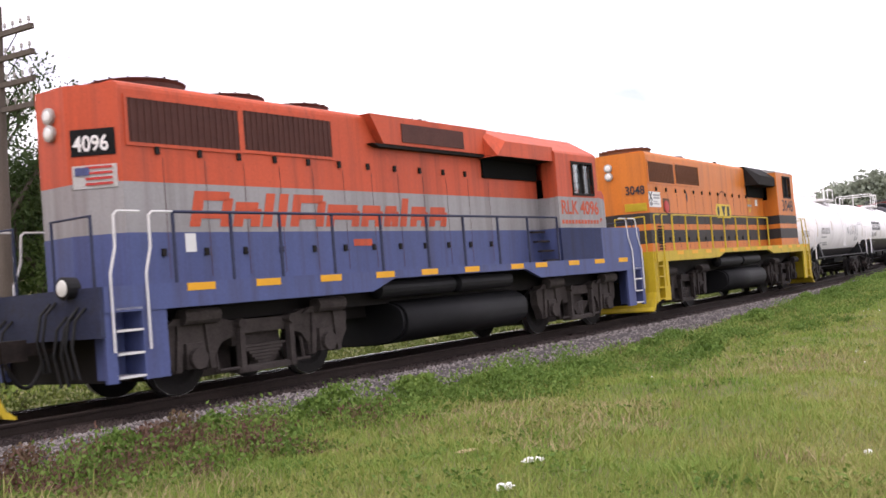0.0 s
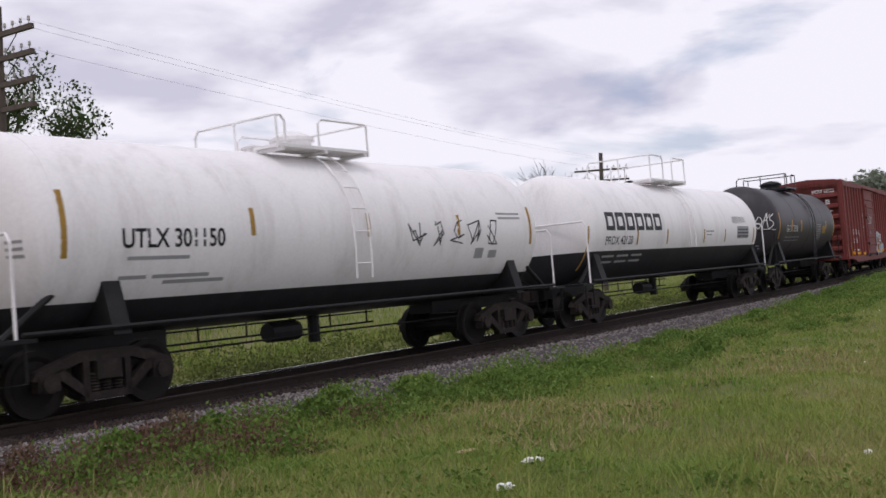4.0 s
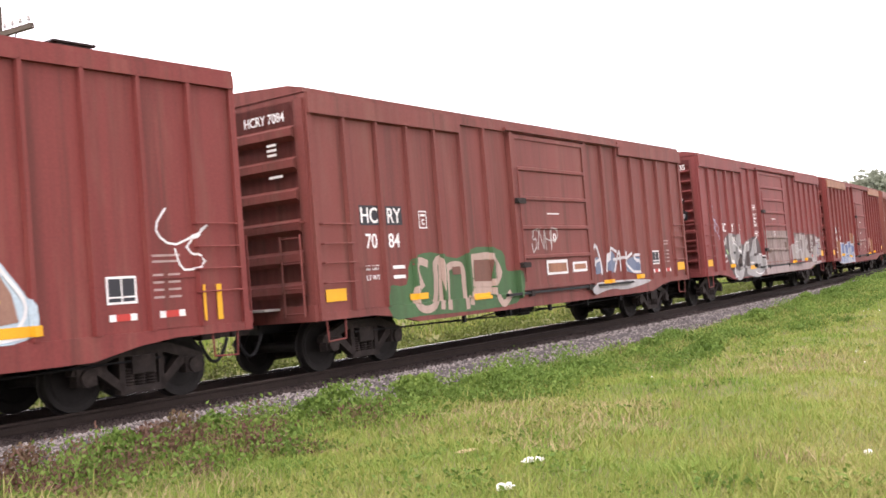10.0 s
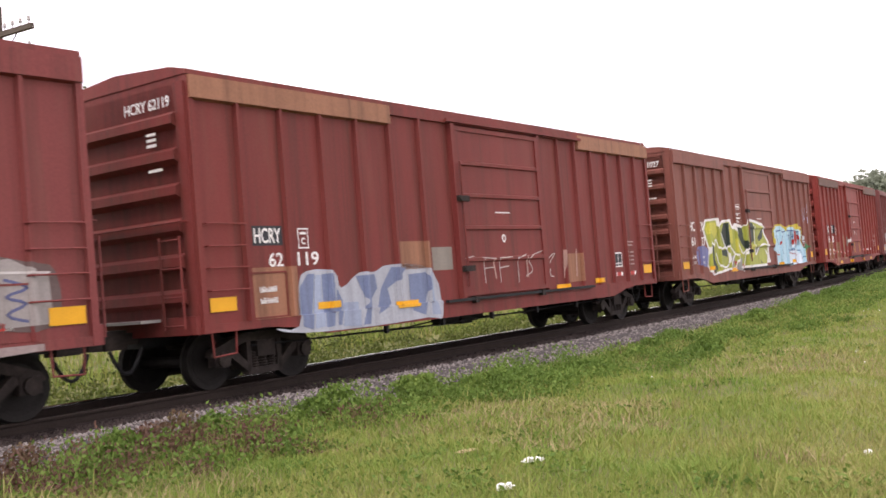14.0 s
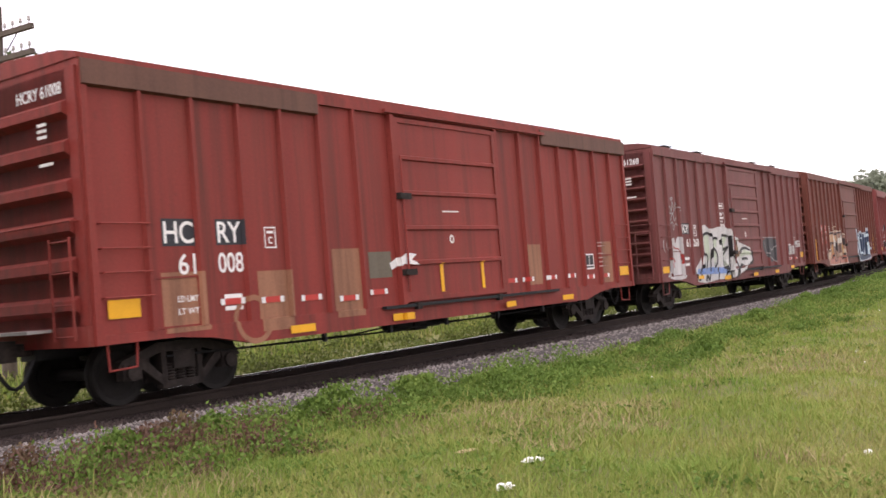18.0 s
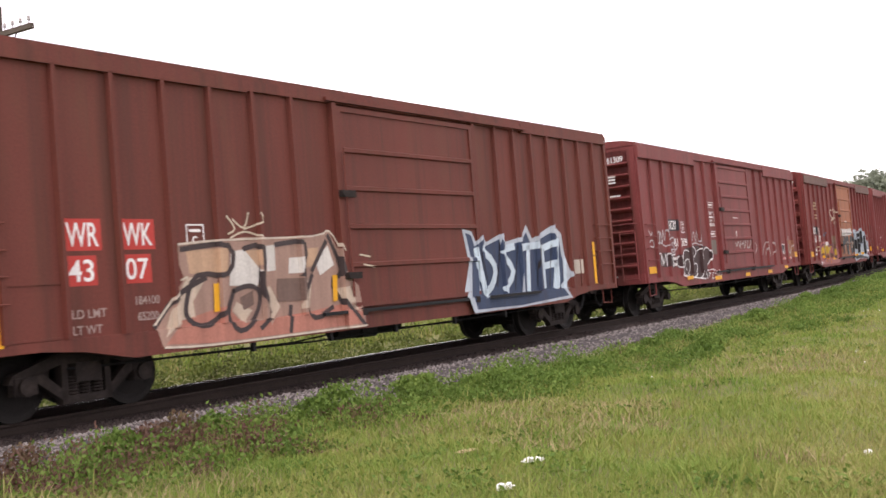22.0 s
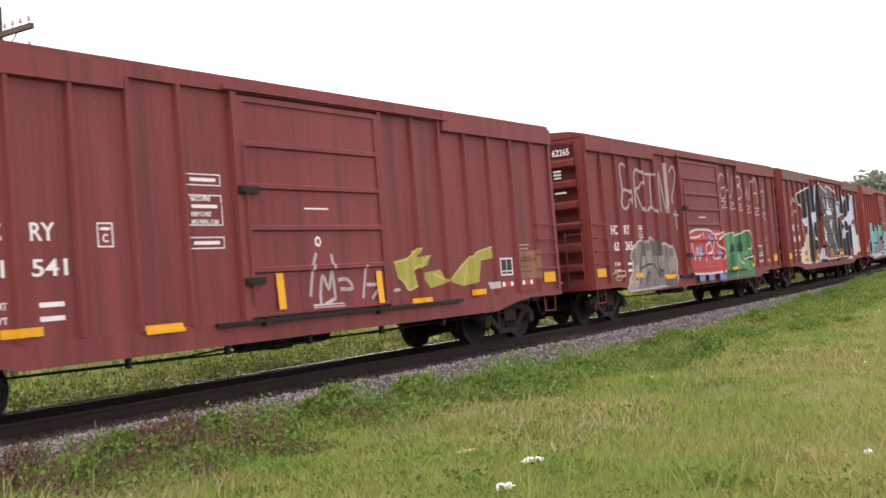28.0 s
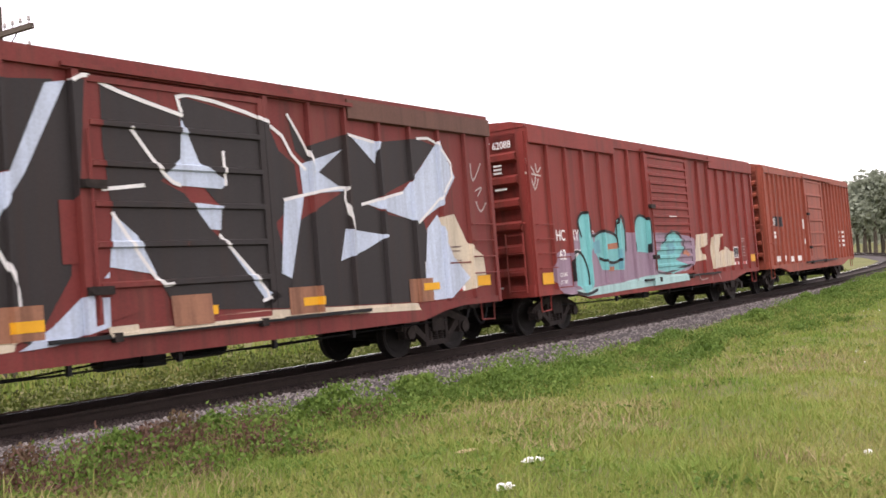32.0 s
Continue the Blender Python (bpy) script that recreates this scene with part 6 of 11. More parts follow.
    for a0, a1, b0, b1 in ((w0 - 0.05, w1 + 0.05, wz1, wz1 + 0.05), (w0 - 0.05, w1 + 0.05, wz0 - 0.05, wz0), (w0 - 0.05, w0, wz0, wz1), (w1, w1 + 0.05, wz0, wz1), ((w0 + w1) / 2 - 0.025, (w0 + w1) / 2 + 0.025, wz0, wz1)):
        box(bm, a0, a1, -1.53, -1.40, b0, b1)
    wf = part("cab_window", bm, M["sooty"], loco)
    for k in (0, 1):
        bm = bmesh.new()
        m = (w0 + w1) / 2
        box(bm, *((w0, m - 0.03) if k == 0 else (m + 0.03, w1)), -1.455, -1.445, wz0, wz1)
        p = part("pane", bm, M["glass"], wf)
        p.visible_shadow = False
    for z0, z1, mat in bands:
        if z0 >= nose[1]:
            continue
        bm = bmesh.new()
        b = min(z1, nose[1])
        if b < nose[1]:
            box(bm, c1, n1, -nose[2], nose[2], max(z0, walk_z), b)
        else:
            prism(bm, [(c1, max(z0, walk_z)), (n1, max(z0, walk_z)), (n1, b - 0.16), (n1 - 0.12, b - 0.02), (c1, b)], "y", -nose[2], nose[2])
        part("nose_band", bm, mat, loco)
    # frame, walkway and sill with its stripe
    bm = bmesh.new()
    box(bm, -half, half, -1.5, 1.5, walk_z - 0.06, walk_z)
    part("walkway", bm, M["steel"], loco)
    bm = bmesh.new()
    lo = sill[0]
    prism(bm, [(-half, lo), (-tc + 2.3, lo), (-tc + 2.9, walk_z - 0.14), (tc - 2.9, walk_z - 0.14), (tc - 2.3, lo), (half, lo), (half, walk_z), (-half, walk_z)], "y", -1.52, -1.44)
    part("side_sill", bm, sill_mat, loco)
    bm = bmesh.new()
    prism(bm, [(-half, lo), (half, lo), (half, walk_z), (-half, walk_z)], "y", 1.44, 1.52)
    part("side_sill", bm, sill_mat, loco)
    bm = bmesh.new()
    box(bm, -0.25, 0.25, -1.526, -1.5, walk_z - 0.12, walk_z - 0.015)
    st = None
    for x in stripe:
        if st is None:
            st = part("reflective_stripe", bm, M["yellow"], loco, at=(x, 0, 0))
        else:
            again(st, (x, 0, 0))
    # underframe, widened and blackened to stand for the deep shade below the sill
    bm = bmesh.new()
    box(bm, -half + 0.9, half - 0.9, -0.95, 0.95, 1.02, walk_z - 0.065)
    box(bm, -half + 1.2, half - 1.2, -0.45, 0.45, 0.8, 1.02)
    part("underframe", bm, M["sooty"], loco)
    # fuel tank and air reservoirs
    bm = bmesh.new()
    rim = [(math.copysign(abs(math.cos(a)) ** 0.62, math.cos(a)) * 1.36, 0.68 + math.copysign(abs(math.sin(a)) ** 0.72, math.sin(a)) * 0.43) for a in [k * math.pi / 16 for k in range(32)]]
    prism(bm, rim, "x", -1.75, 2.45)
    prism(bm, [(y * 0.96, 0.68 + (z - 0.68) * 0.93) for y, z in rim], "x", -1.83, -1.75)
    prism(bm, [(y * 0.96, 0.68 + (z - 0.68) * 0.93) for y, z in rim], "x", 2.45, 2.53)
    for f in bm.faces:
        f.smooth = len(f.verts) == 4
    part("fuel_tank", bm, M["tar"], loco)
    for y in (-1.2, 1.2):
        for x0, x1 in ((-2.45, -0.1), (0.0, 2.0)):
            bm = bmesh.new()
            lathe(bm, [(x0, 0.05), (x0 + 0.05, 0.16), (x1 - 0.05, 0.16), (x1, 0.05)], "x", 16, (0, y, 1.28))
            part("air_reservoir", bm, M["tar"], loco)
    # walkway rails: posts and top rail
    post = None
    bm = bmesh.new()
    tube(bm, (0, -1.49, walk_z - 0.1), (0, -1.49, rail_z), 0.026, 6)
    for x in posts:
        if post is None:
            post = part("rail_post", bm, rail_mat, loco, at=(x, 0, 0))
        else:
            again(post, (x, 0, 0))
    bm = bmesh.new()
    tube(bm, (posts[0], -1.49, rail_z), (posts[-1], -1.49, rail_z), 0.024, 6)
    part("hand_rail", bm, rail_mat, loco)
    # end platforms: steps, pilot plate, end rails, coupler
    for sgn in (-1, 1):
        e = sgn * half
        pm = M["l_yellow"] if yellow_pilot else sill_mat
        bm = bmesh.new()
        box(bm, *sorted((e, e + sgn * 0.06)), -1.5, 1.5, 0.32 if yellow_pilot else 0.95, walk_z)
        part("pilot_plate", bm, pm if yellow_pilot else M["grimy_blue"], loco)
        if yellow_pilot:
            bm = bmesh.new()
            curve = [(0.07, 0.62), (0.11, 0.62), (0.16, 0.45), (0.26, 0.24), (0.38, 0.15), (0.38, 0.12), (0.23, 0.15), (0.12, 0.32)]
            prism(bm, [(e + sgn * a, z) for a, z in curve], "y", -1.5, 1.5)
            part("plough_blade", bm, pm, loco)
        else:
            bm = bmesh.new()
            box(bm, *sorted((e - sgn * 0.3, e - sgn * 0.24)), -1.2, 1.2, 0.35, 0.95)
            part("pilot_back", bm, M["sooty"], loco)
        for y in (-1, 1):
            bm = bmesh.new()
            box(bm, *sorted((e, e - sgn * 0.16)), *sorted((y * 1.5, y * 1.44)), 0.36, walk_z)
            box(bm, *sorted((e - sgn * 0.58, e - sgn * 0.98)), *sorted((y * 1.5, y * 1.44)), 0.36, walk_z)
            box(bm, *sorted((e - sgn * 0.165, e - sgn * 0.575)), *sorted((y * 1.1, y * 1.06)), 0.40, walk_z)
            for x in (e - sgn * 0.12, e - sgn * 0.58):
                box(bm, *sorted((x, x - sgn * 0.04)), *sorted((y * 1.44, y * 1.1)), 0.40, walk_z)
            part("step_well", bm, pm, loco)
            bm = bmesh.new()
            box(bm, *sorted((e - sgn * 0.165, e - sgn * 0.575)), *sorted((y * 1.52, y * 1.1)), -0.015, 0.015)
            s0 = part("step", bm, M["chrome"] if not yellow_pilot else pm, loco, at=(0, 0, 0.42))
            for z in (0.72, 1.02, 1.3):
                again(s0, (0, 0, z))
            bm = bmesh.new()
            for x in (e - sgn * 0.1, e - sgn * 0.66):
                pipe(bm, [(x, y * 1.54, 0.75), (x, y * 1.54, walk_z + 0.15), (x - sgn * 0.12, y * 1.51, walk_z + 0.5), (x - sgn * 0.14, y * 1.49, rail_z - 0.05), (x - sgn * 0.2, y * 1.49, rail_z), (x - sgn * 0.55, y * 1.49, rail_z)], 0.018, 6)
            part("grab_rail", bm, end_rail, loco)
        for y in (-1, 1):
            bm = bmesh.new()
            pipe(bm, [(e - sgn * 0.03, y * 1.3, walk_z), (e - sgn * 0.03, y * 1.3, rail_z - 0.05), (e - sgn * 0.03, y * 0.45, rail_z - 0.05), (e - sgn * 0.03, y * 0.45, walk_z)], 0.022, 6)
            part("end_rail", bm, rail_mat, loco)
        for y in (-0.95, 0.95):
            bm = bmesh.new()
            lathe(bm, [(e + sgn * 0.02, 0.14), (e + sgn * 0.2, 0.15), (e + sgn * 0.21, 0.12), (e + sgn * 0.205, 0.02)], "x", 16, (0, y, walk_z + 0.02))
            dl = part("ditch_light", bm, M["black"], loco)
            bm = bmesh.new()
            lathe(bm, [(e + sgn * 0.206, 0.115), (e + sgn * 0.222, 0.10), (e + sgn * 0.23, 0.03)], "x", 16, (0, y, walk_z + 0.02))
            part("lens", bm, M["lamp"], dl)
        hose = None
        bm = bmesh.new()
        pipe(bm, [(e + sgn * 0.06, 0, 1.35), (e + sgn * 0.2, 0.02, 1.2), (e + sgn * 0.27, 0.03, 0.85), (e + sgn * 0.22, -0.02, 0.45)], 0.02, 6)
        for y in (-1.2, -1.06, -0.96, -0.8, -0.58, -0.45, 0.45, 0.62, 0.8, 0.96, 1.08, 1.2):
            if hose is None:
                hose = part("air_hose", bm, M["black"], loco, at=(0, y, 0))
            else:
                again(hose, (0, y, 0.12 * math.sin(y * 9)))
        coupler(loco, e, sgn)
    for x in (-tc, tc):
        loco_truck(loco, x, truck_mat)
    # headlights on the hood end, twin and upright
    for z in (top - 0.42, top - 0.66):
        bm = bmesh.new()
        lathe(bm, [(h0 - ch + 0.02, 0.12), (h0 - ch - 0.05, 0.12), (h0 - ch - 0.06, 0.09), (h0 - ch - 0.055, 0.02)], "x", 16, (0, 0, z))
        hl = part("headlight", bm, M["galv"], loco)
        bm = bmesh.new()
        lathe(bm, [(h0 - ch - 0.056, 0.088), (h0 - ch - 0.075, 0.06), (h0 - ch - 0.08, 0.01)], "x", 16, (0, 0, z))
        part("lens", bm, M["lamp"], hl)
    return loco


def end_sign(loco, h0, z0, z1, mat, text=None, tmat=None, size=0.3):
    """A board on the slanting face of the hood end, with its writing."""
    # the face runs from (h0, -0.95) to (h0 - 0.42, -0.33)
    a, b = Vector((h0 - 0.42, -0.33, 0)), Vector((h0, -0.95, 0))
    d = (b - a).normalized()
    nrm = Vector((d.y, -d.x, 0))
    bm = bmesh.new()
    p0, p1 = a + d * 0.06 + nrm * 0.012, a + d * 0.68 + nrm * 0.012
    vs = [bm.verts.new(q) for q in ((p0.x, p0.y, z0), (p1.x, p1.y, z0), (p1.x, p1.y, z1), (p0.x, p0.y, z1))]
    bm.faces.new(vs)
    bmesh.ops.solidify(bm, geom=bm.faces[:], thickness=0.01)
    if mat:
        part("number_board", bm, mat, loco)
    else:
        bm.free()
    if text:
        o = lettering(text, size, 0, 0, 0, tmat, loco, squeeze=0.82, bold=0.006)
        q = a + d * 0.10 + nrm * 0.028
        o.matrix_basis = pose(q.x, q.y, z0 + (z1 - z0) * 0.18, 90, 0, math.degrees(math.atan2(d.y, d.x))) @ Matrix.Diagonal((0.82, 1, 1, 1))


def end_bars(loco, h0, bars, mat, name, lift):
    """Flat bars (from, to, foot, head) on the slanting face of the hood end."""
    a, b = Vector((h0 - 0.42, -0.33, 0)), Vector((h0, -0.95, 0))
    d = (b - a).normalized()
    nrm = Vector((d.y, -d.x, 0)) * lift
    bm = bmesh.new()
    for u0, u1, z0, z1 in bars:
        p0, p1 = a + d * u0 + nrm, a + d * u1 + nrm
        bm.faces.new([bm.verts.new(q) for q in ((p0.x, p0.y, z0), (p1.x, p1.y, z0), (p1.x, p1.y, z1), (p0.x, p0.y, z1))])
    return part(name, bm, mat, loco)


def make_locomotives():
    m = M
    red = locomotive("faded red, grey and blue diesel locomotive with white step rails", [(3.05, 9, m["l_red"]), (2.34, 3.05, m["l_grey"]), (1.6, 2.34, m["l_blue"])], (-7.35, 3.95),
                     (3.95, 5.95, 4.05, 4.72, 5.68, 3.14, 3.84), (7.5, 3.36, 0.9), 4.47, 8.2, 5.15, (1.26,), m["l_blue"], [-6.6, -5.3, -3.9, -2.5, -1.2, 0.2, 1.9, 2.9, 4.4, 5.7, 7.0], m["grimy_blue"], m["chrome"], m["l_red"],
                     [(-7.22, -5.15, 3.6, 4.22), (-5.05, -3.0, 3.62, 4.24)], m["grille"], [(-6.3, 0.72, 0.15), (-4.55, 0.66, 0.12), (-2.95, 0.66, 0.12), (0.2, 0.6, 0.12)],
                     [-7.0, -5.95, -4.95, -3.75, -2.5, -1.15, 0.05, 1.3, 2.5, 3.8], 1.6, 2.57, False, (-1.75, 1.75), (1.6, 3.95, 3.85, m["l_red"]), None, m["truck_dust"])
    end_sign(red, -7.35, 3.43, 3.80, m["black"], "4096", m["white"], 0.30)
    end_sign(red, -7.35, 2.98, 3.3, m["sign_white"])
    end_bars(red, -7.35, [(0.24, 0.62, 3.02 + 0.075 * k, 3.055 + 0.075 * k) for k in range(4)], m["sign_red"], "flag_stripes", 0.025)
    end_bars(red, -7.35, [(0.10, 0.30, 3.16, 3.27)], m["l_blue"], "flag_canton", 0.027)
    # the railway's name as slanted plain bars
    bars = []
    x = -6.25
    for k, w in enumerate((0.78, 0.56, 0.25, 0.25, 0.80, 0.86, 0.58, 0.42, 0.25, 0.54, 0.58)):
        hi = 2.95 if k in (0, 2, 3, 4, 8) else 2.80
        lo, sl, st = 2.42, 0.26, 0.20

        def slab(x0, x1, z0, z1):
            a, b = sl * (z0 - lo), sl * (z1 - lo)
            bars.append([(x + x0 + a, z0), (x + x1 + a, z0), (x + x1 + b, z1), (x + x0 + b, z1)])
        slab(0, min(st, w), lo, hi)
        if w > 0.3:
            slab(w - st, w, lo, hi - 0.1)
            slab(st, w - st * 0.4, hi - 0.14, hi)
            slab(st, w - st, lo + 0.12, lo + 0.23)
        x += w + 0.062
    for bar in bars:
        decal([bar], m["l_red"], red, "name_bar", 0.957)
    decal([rect(-6.35, -6.15, 2.05, 2.32)], m["sign_white"], red, "white_notice", 0.957)
    decal([rect(-2.6, -2.1, 2.08, 2.2)], m["l_red"], red, "unit_mark", 0.957)
    lettering("RLK 4096", 0.44, 4.04, -1.506, 2.66, m["l_red"], red, bold=0.008, width=1.84)
    decal([rect(4.04 + 0.155 * i, 4.155 + 0.155 * i, 2.43, 2.52) for i in range(12)], m["l_red"], red, "name_line", 1.505)
    decal([[(6.35, 3.3), (7.45, 3.12), (7.45, 3.0), (6.7, 3.0), (7.4, 2.8), (7.3, 2.7), (6.3, 2.95)]], m["l_grey"], red, "nose_flash", 0.906)
    decal([[(6.0, 2.42), (7.0, 2.42), (7.3, 2.62), (6.0, 2.9)]], m["l_red"], red, "nose_patch", 0.905)
    # flared side of the step up to the cab
    bm = bmesh.new()
    for i in range(4):
        box(bm, 3.35 + 0.0 * i, 3.9, -1.42 + 0.1 * i, -1.30 + 0.1 * i, 1.6 + 0.22 * i, 1.64 + 0.22 * i)
    part("cab_steps", bm, m["steel"], red)
    bm = bmesh.new()
    box(bm, 3.95, 8.15, -1.5, -1.46, 1.6, 2.34)
    part("battery_box", bm, m["l_blue"], red)
    FLEET.append((red, 15.7, 5.15, 0.0))

    bands = [(2.82, 9, m["l_orange"]), (2.5, 2.82, m["l_black"]), (2.33, 2.5, m["l_orange"]), (1.95, 2.33, m["l_black"]), (1.7, 1.95, m["l_orange"])]

    def orange_loco(label):
        lo = locomotive(label, bands, (-7.0, 4.35), (4.35, 6.75, 4.42, 5.2, 6.15, 3.52, 4.26), (8.0, 3.43, 1.2), 4.58, 8.35, 5.35, (1.42,), m["l_yellow"], [-6.4, -5.2, -4.0, -2.7, -1.4, 0.0, 1.3, 2.6, 4.0, 5.4, 6.6, 7.7], m["l_yellow"], m["l_yellow"], m["l_orange"],
                        [(-6.9, -4.88, 3.7, 4.28), (-4.75, -2.7, 3.72, 4.3)], m["grille_o"], [(-6.1, 0.72, 0.14), (-4.3, 0.5, 0.05), (-2.9, 0.55, 0.10)],
                        [-6.78, -5.71, -4.7, -3.45, -2.23, -1.0, 0.27, 1.5, 2.7], 1.7, 2.7, True, None, (2.2, 4.4, 3.9, m["sooty"]), m["galv"])
        return lo
    org = orange_loco("weathered orange diesel locomotive with black stripes and yellow rails")
    decal([rect(-7.0, -6.1, 2.98, 3.42)], m["sign_white"], org, "safety_sign", 0.957)
    decal(ribbon([(-6.96, 3.16), (-6.74, 3.40)], 0.055) + ribbon([(-6.96, 3.40), (-6.74, 3.16)], 0.055) + [rect(-6.87, -6.83, 3.0, 3.16), rect(-6.95, -6.89, 3.03, 3.11), rect(-6.81, -6.75, 3.03, 3.11)], m["ink"], org, "crossing_emblem", 0.960)
    decal([rect(-6.66, -6.15, 3.30, 3.35), rect(-6.66, -6.2, 3.22, 3.27), rect(-6.66, -6.35, 3.12, 3.15), rect(-6.66, -6.25, 3.06, 3.09)], m["grey_ink"], org, "sign_print", 0.960)
    # hexagon plate with three black forms, and a ring behind it
    ring = [[(-0.45 + r0 * math.cos(a), 3.03 + r0 * math.sin(a)) for r0, a in ((0.60, i * 0.19635), (0.60, (i + 1) * 0.19635), (0.56, (i + 1) * 0.19635), (0.56, i * 0.19635))] for i in range(32)]
    decal(ring, m["grille_o"], org, "ring", 0.957)
    decal([[(-1.32, 2.95), (-1.15, 2.72), (0.22, 2.72), (0.38, 2.95), (0.22, 3.18), (-1.15, 3.18)]], m["sign_yellow"], org, "hexagon_plate", 0.960)
    decal([[(-1.0 + 0.11 * math.cos(a), 2.95 + 0.17 * math.sin(a)) for a in [i * 0.5236 for i in range(12)]], [(-0.66, 3.12), (-0.26, 3.12), (-0.42, 2.78), (-0.5, 2.78)],
           rect(-0.1, 0.15, 2.78, 3.12)], m["ink"], org, "plate_forms", 0.963)
    end_sign(org, -7.0, 3.30, 3.62, None, "3048", m["ink"], 0.34)
    end_sign(org, -7.0, 2.88, 3.1, m["sign_yellow"])
    lettering("3048", 0.60, 4.85, -1.506, 2.98, m["ink"], org, bold=0.006, width=1.5)
    oval = [[(2.55 + r0 * 0.15 * math.cos(a), 3.2 + r0 * 0.26 * math.sin(a)) for r0, a in ((1.0, i * 0.3927), (1.0, (i + 1) * 0.3927), (0.72, (i + 1) * 0.3927), (0.72, i * 0.3927))] for i in range(16)]
    decal(oval, m["sign_yellow"], org, "oval_emblem", 0.957)
    decal([rect(2.3, 2.82, 3.16, 3.23)], m["grey_ink"], org, "emblem_bar", 0.960)
    decal([rect(3.25, 3.55, 3.2, 3.42)], m["sign_white"], org, "notice", 0.957)

    # flat darker patch: the recess and its shade are only coloured on
    decal([rect(-5.95, -5.4, 2.85, 3.25)], m["grille_o"], org, "recess", 0.957)
    bm = bmesh.new()
    lathe(bm, [(-0.99, 0.02), (-0.985, 0.17), (-0.965, 0.19), (-0.95, 0.15)], "y", 16, (-5.7, 0, 3.0))
    part("red_valve_wheel", bm, m["sign_red"], org)
    # black oval laid flat for the darkness of an opening
    decal([[(-3.9 + 0.06 * math.cos(a), 3.33 + 0.16 * math.sin(a)) for a in [i * 0.5236 for i in range(12)]]], m["ink"], org, "oval_opening", 0.957)
    bm = bmesh.new()
    box(bm, -0.2, 0.2, -0.985, -0.94, -0.018, 0.018)
    lv = part("louvre", bm, m["sooty"], org, at=(-6.3, 0, 1.78))
    for i in range(1, 9):
        again(lv, (-6.3, 0, 1.78 + 0.08 * i))
    bm = bmesh.new()
    tube(bm, (1.1, 0, 4.55), (1.1, 0, 4.78), 0.03, 6)
    tube(bm, (0.6, -0.25, 4.66), (1.35, -0.25, 4.78), 0.05, 8)
    tube(bm, (0.6, 0.25, 4.66), (1.35, 0.25, 4.78), 0.05, 8)
    part("horn", bm, m["sooty"], org)
    FLEET.append((org, 33.0, 5.35, 0.0))
    lead = orange_loco("orange and black leading diesel locomotive with yellow pilot")
    FLEET.append((lead, -2.45, 5.35, 0.0))
# ---- painted marks on the cars ----
STROKES = {"A": "00 26 40|12 32", "B": "00 06 36 45 34 03|34 42 30 00", "C": "45 36 16 05 01 10 30 41", "D": "00 06 26 44 42 20 00", "E": "46 06 00 40|03 33", "F": "46 06 00|03 33",
           "G": "45 36 16 05 01 10 30 41 43 23", "H": "00 06|40 46|03 43", "I": "20 26|06 46|00 40", "K": "00 06|46 03 40", "L": "06 00 40", "M": "00 06 23 46 40", "N": "00 06 40 46",
           "O": "10 01 05 16 36 45 41 30 10", "P": "00 06 36 45 44 33 03", "R": "00 06 36 45 44 33 03|23 40", "S": "45 36 16 05 04 13 33 42 41 30 10 01", "T": "06 46|26 20",
           "U": "06 01 10 30 41 46", "W": "06 10 23 30 46", "X": "00 46|06 40", "Y": "06 23 46|23 20", "Z": "06 46 00 40", "?": "05 16 36 45 44 23 22|20 21", "6": "46 05 01 10 30 41 42 33 02"}
SPRAY = {}


def spray(r, g, b):
    key = (r, g, b)
    if key not in SPRAY:
        SPRAY[key] = material("spray_paint", key, 0.55, vary=0.2, scale=2.5, fine=30, bump=0.0, dirt=tuple(0.6 * c + 0.008 for c in key), dirt_amount=0.6, dirt_scale=3, streaks=True, runs=0.25)
    return SPRAY[key]


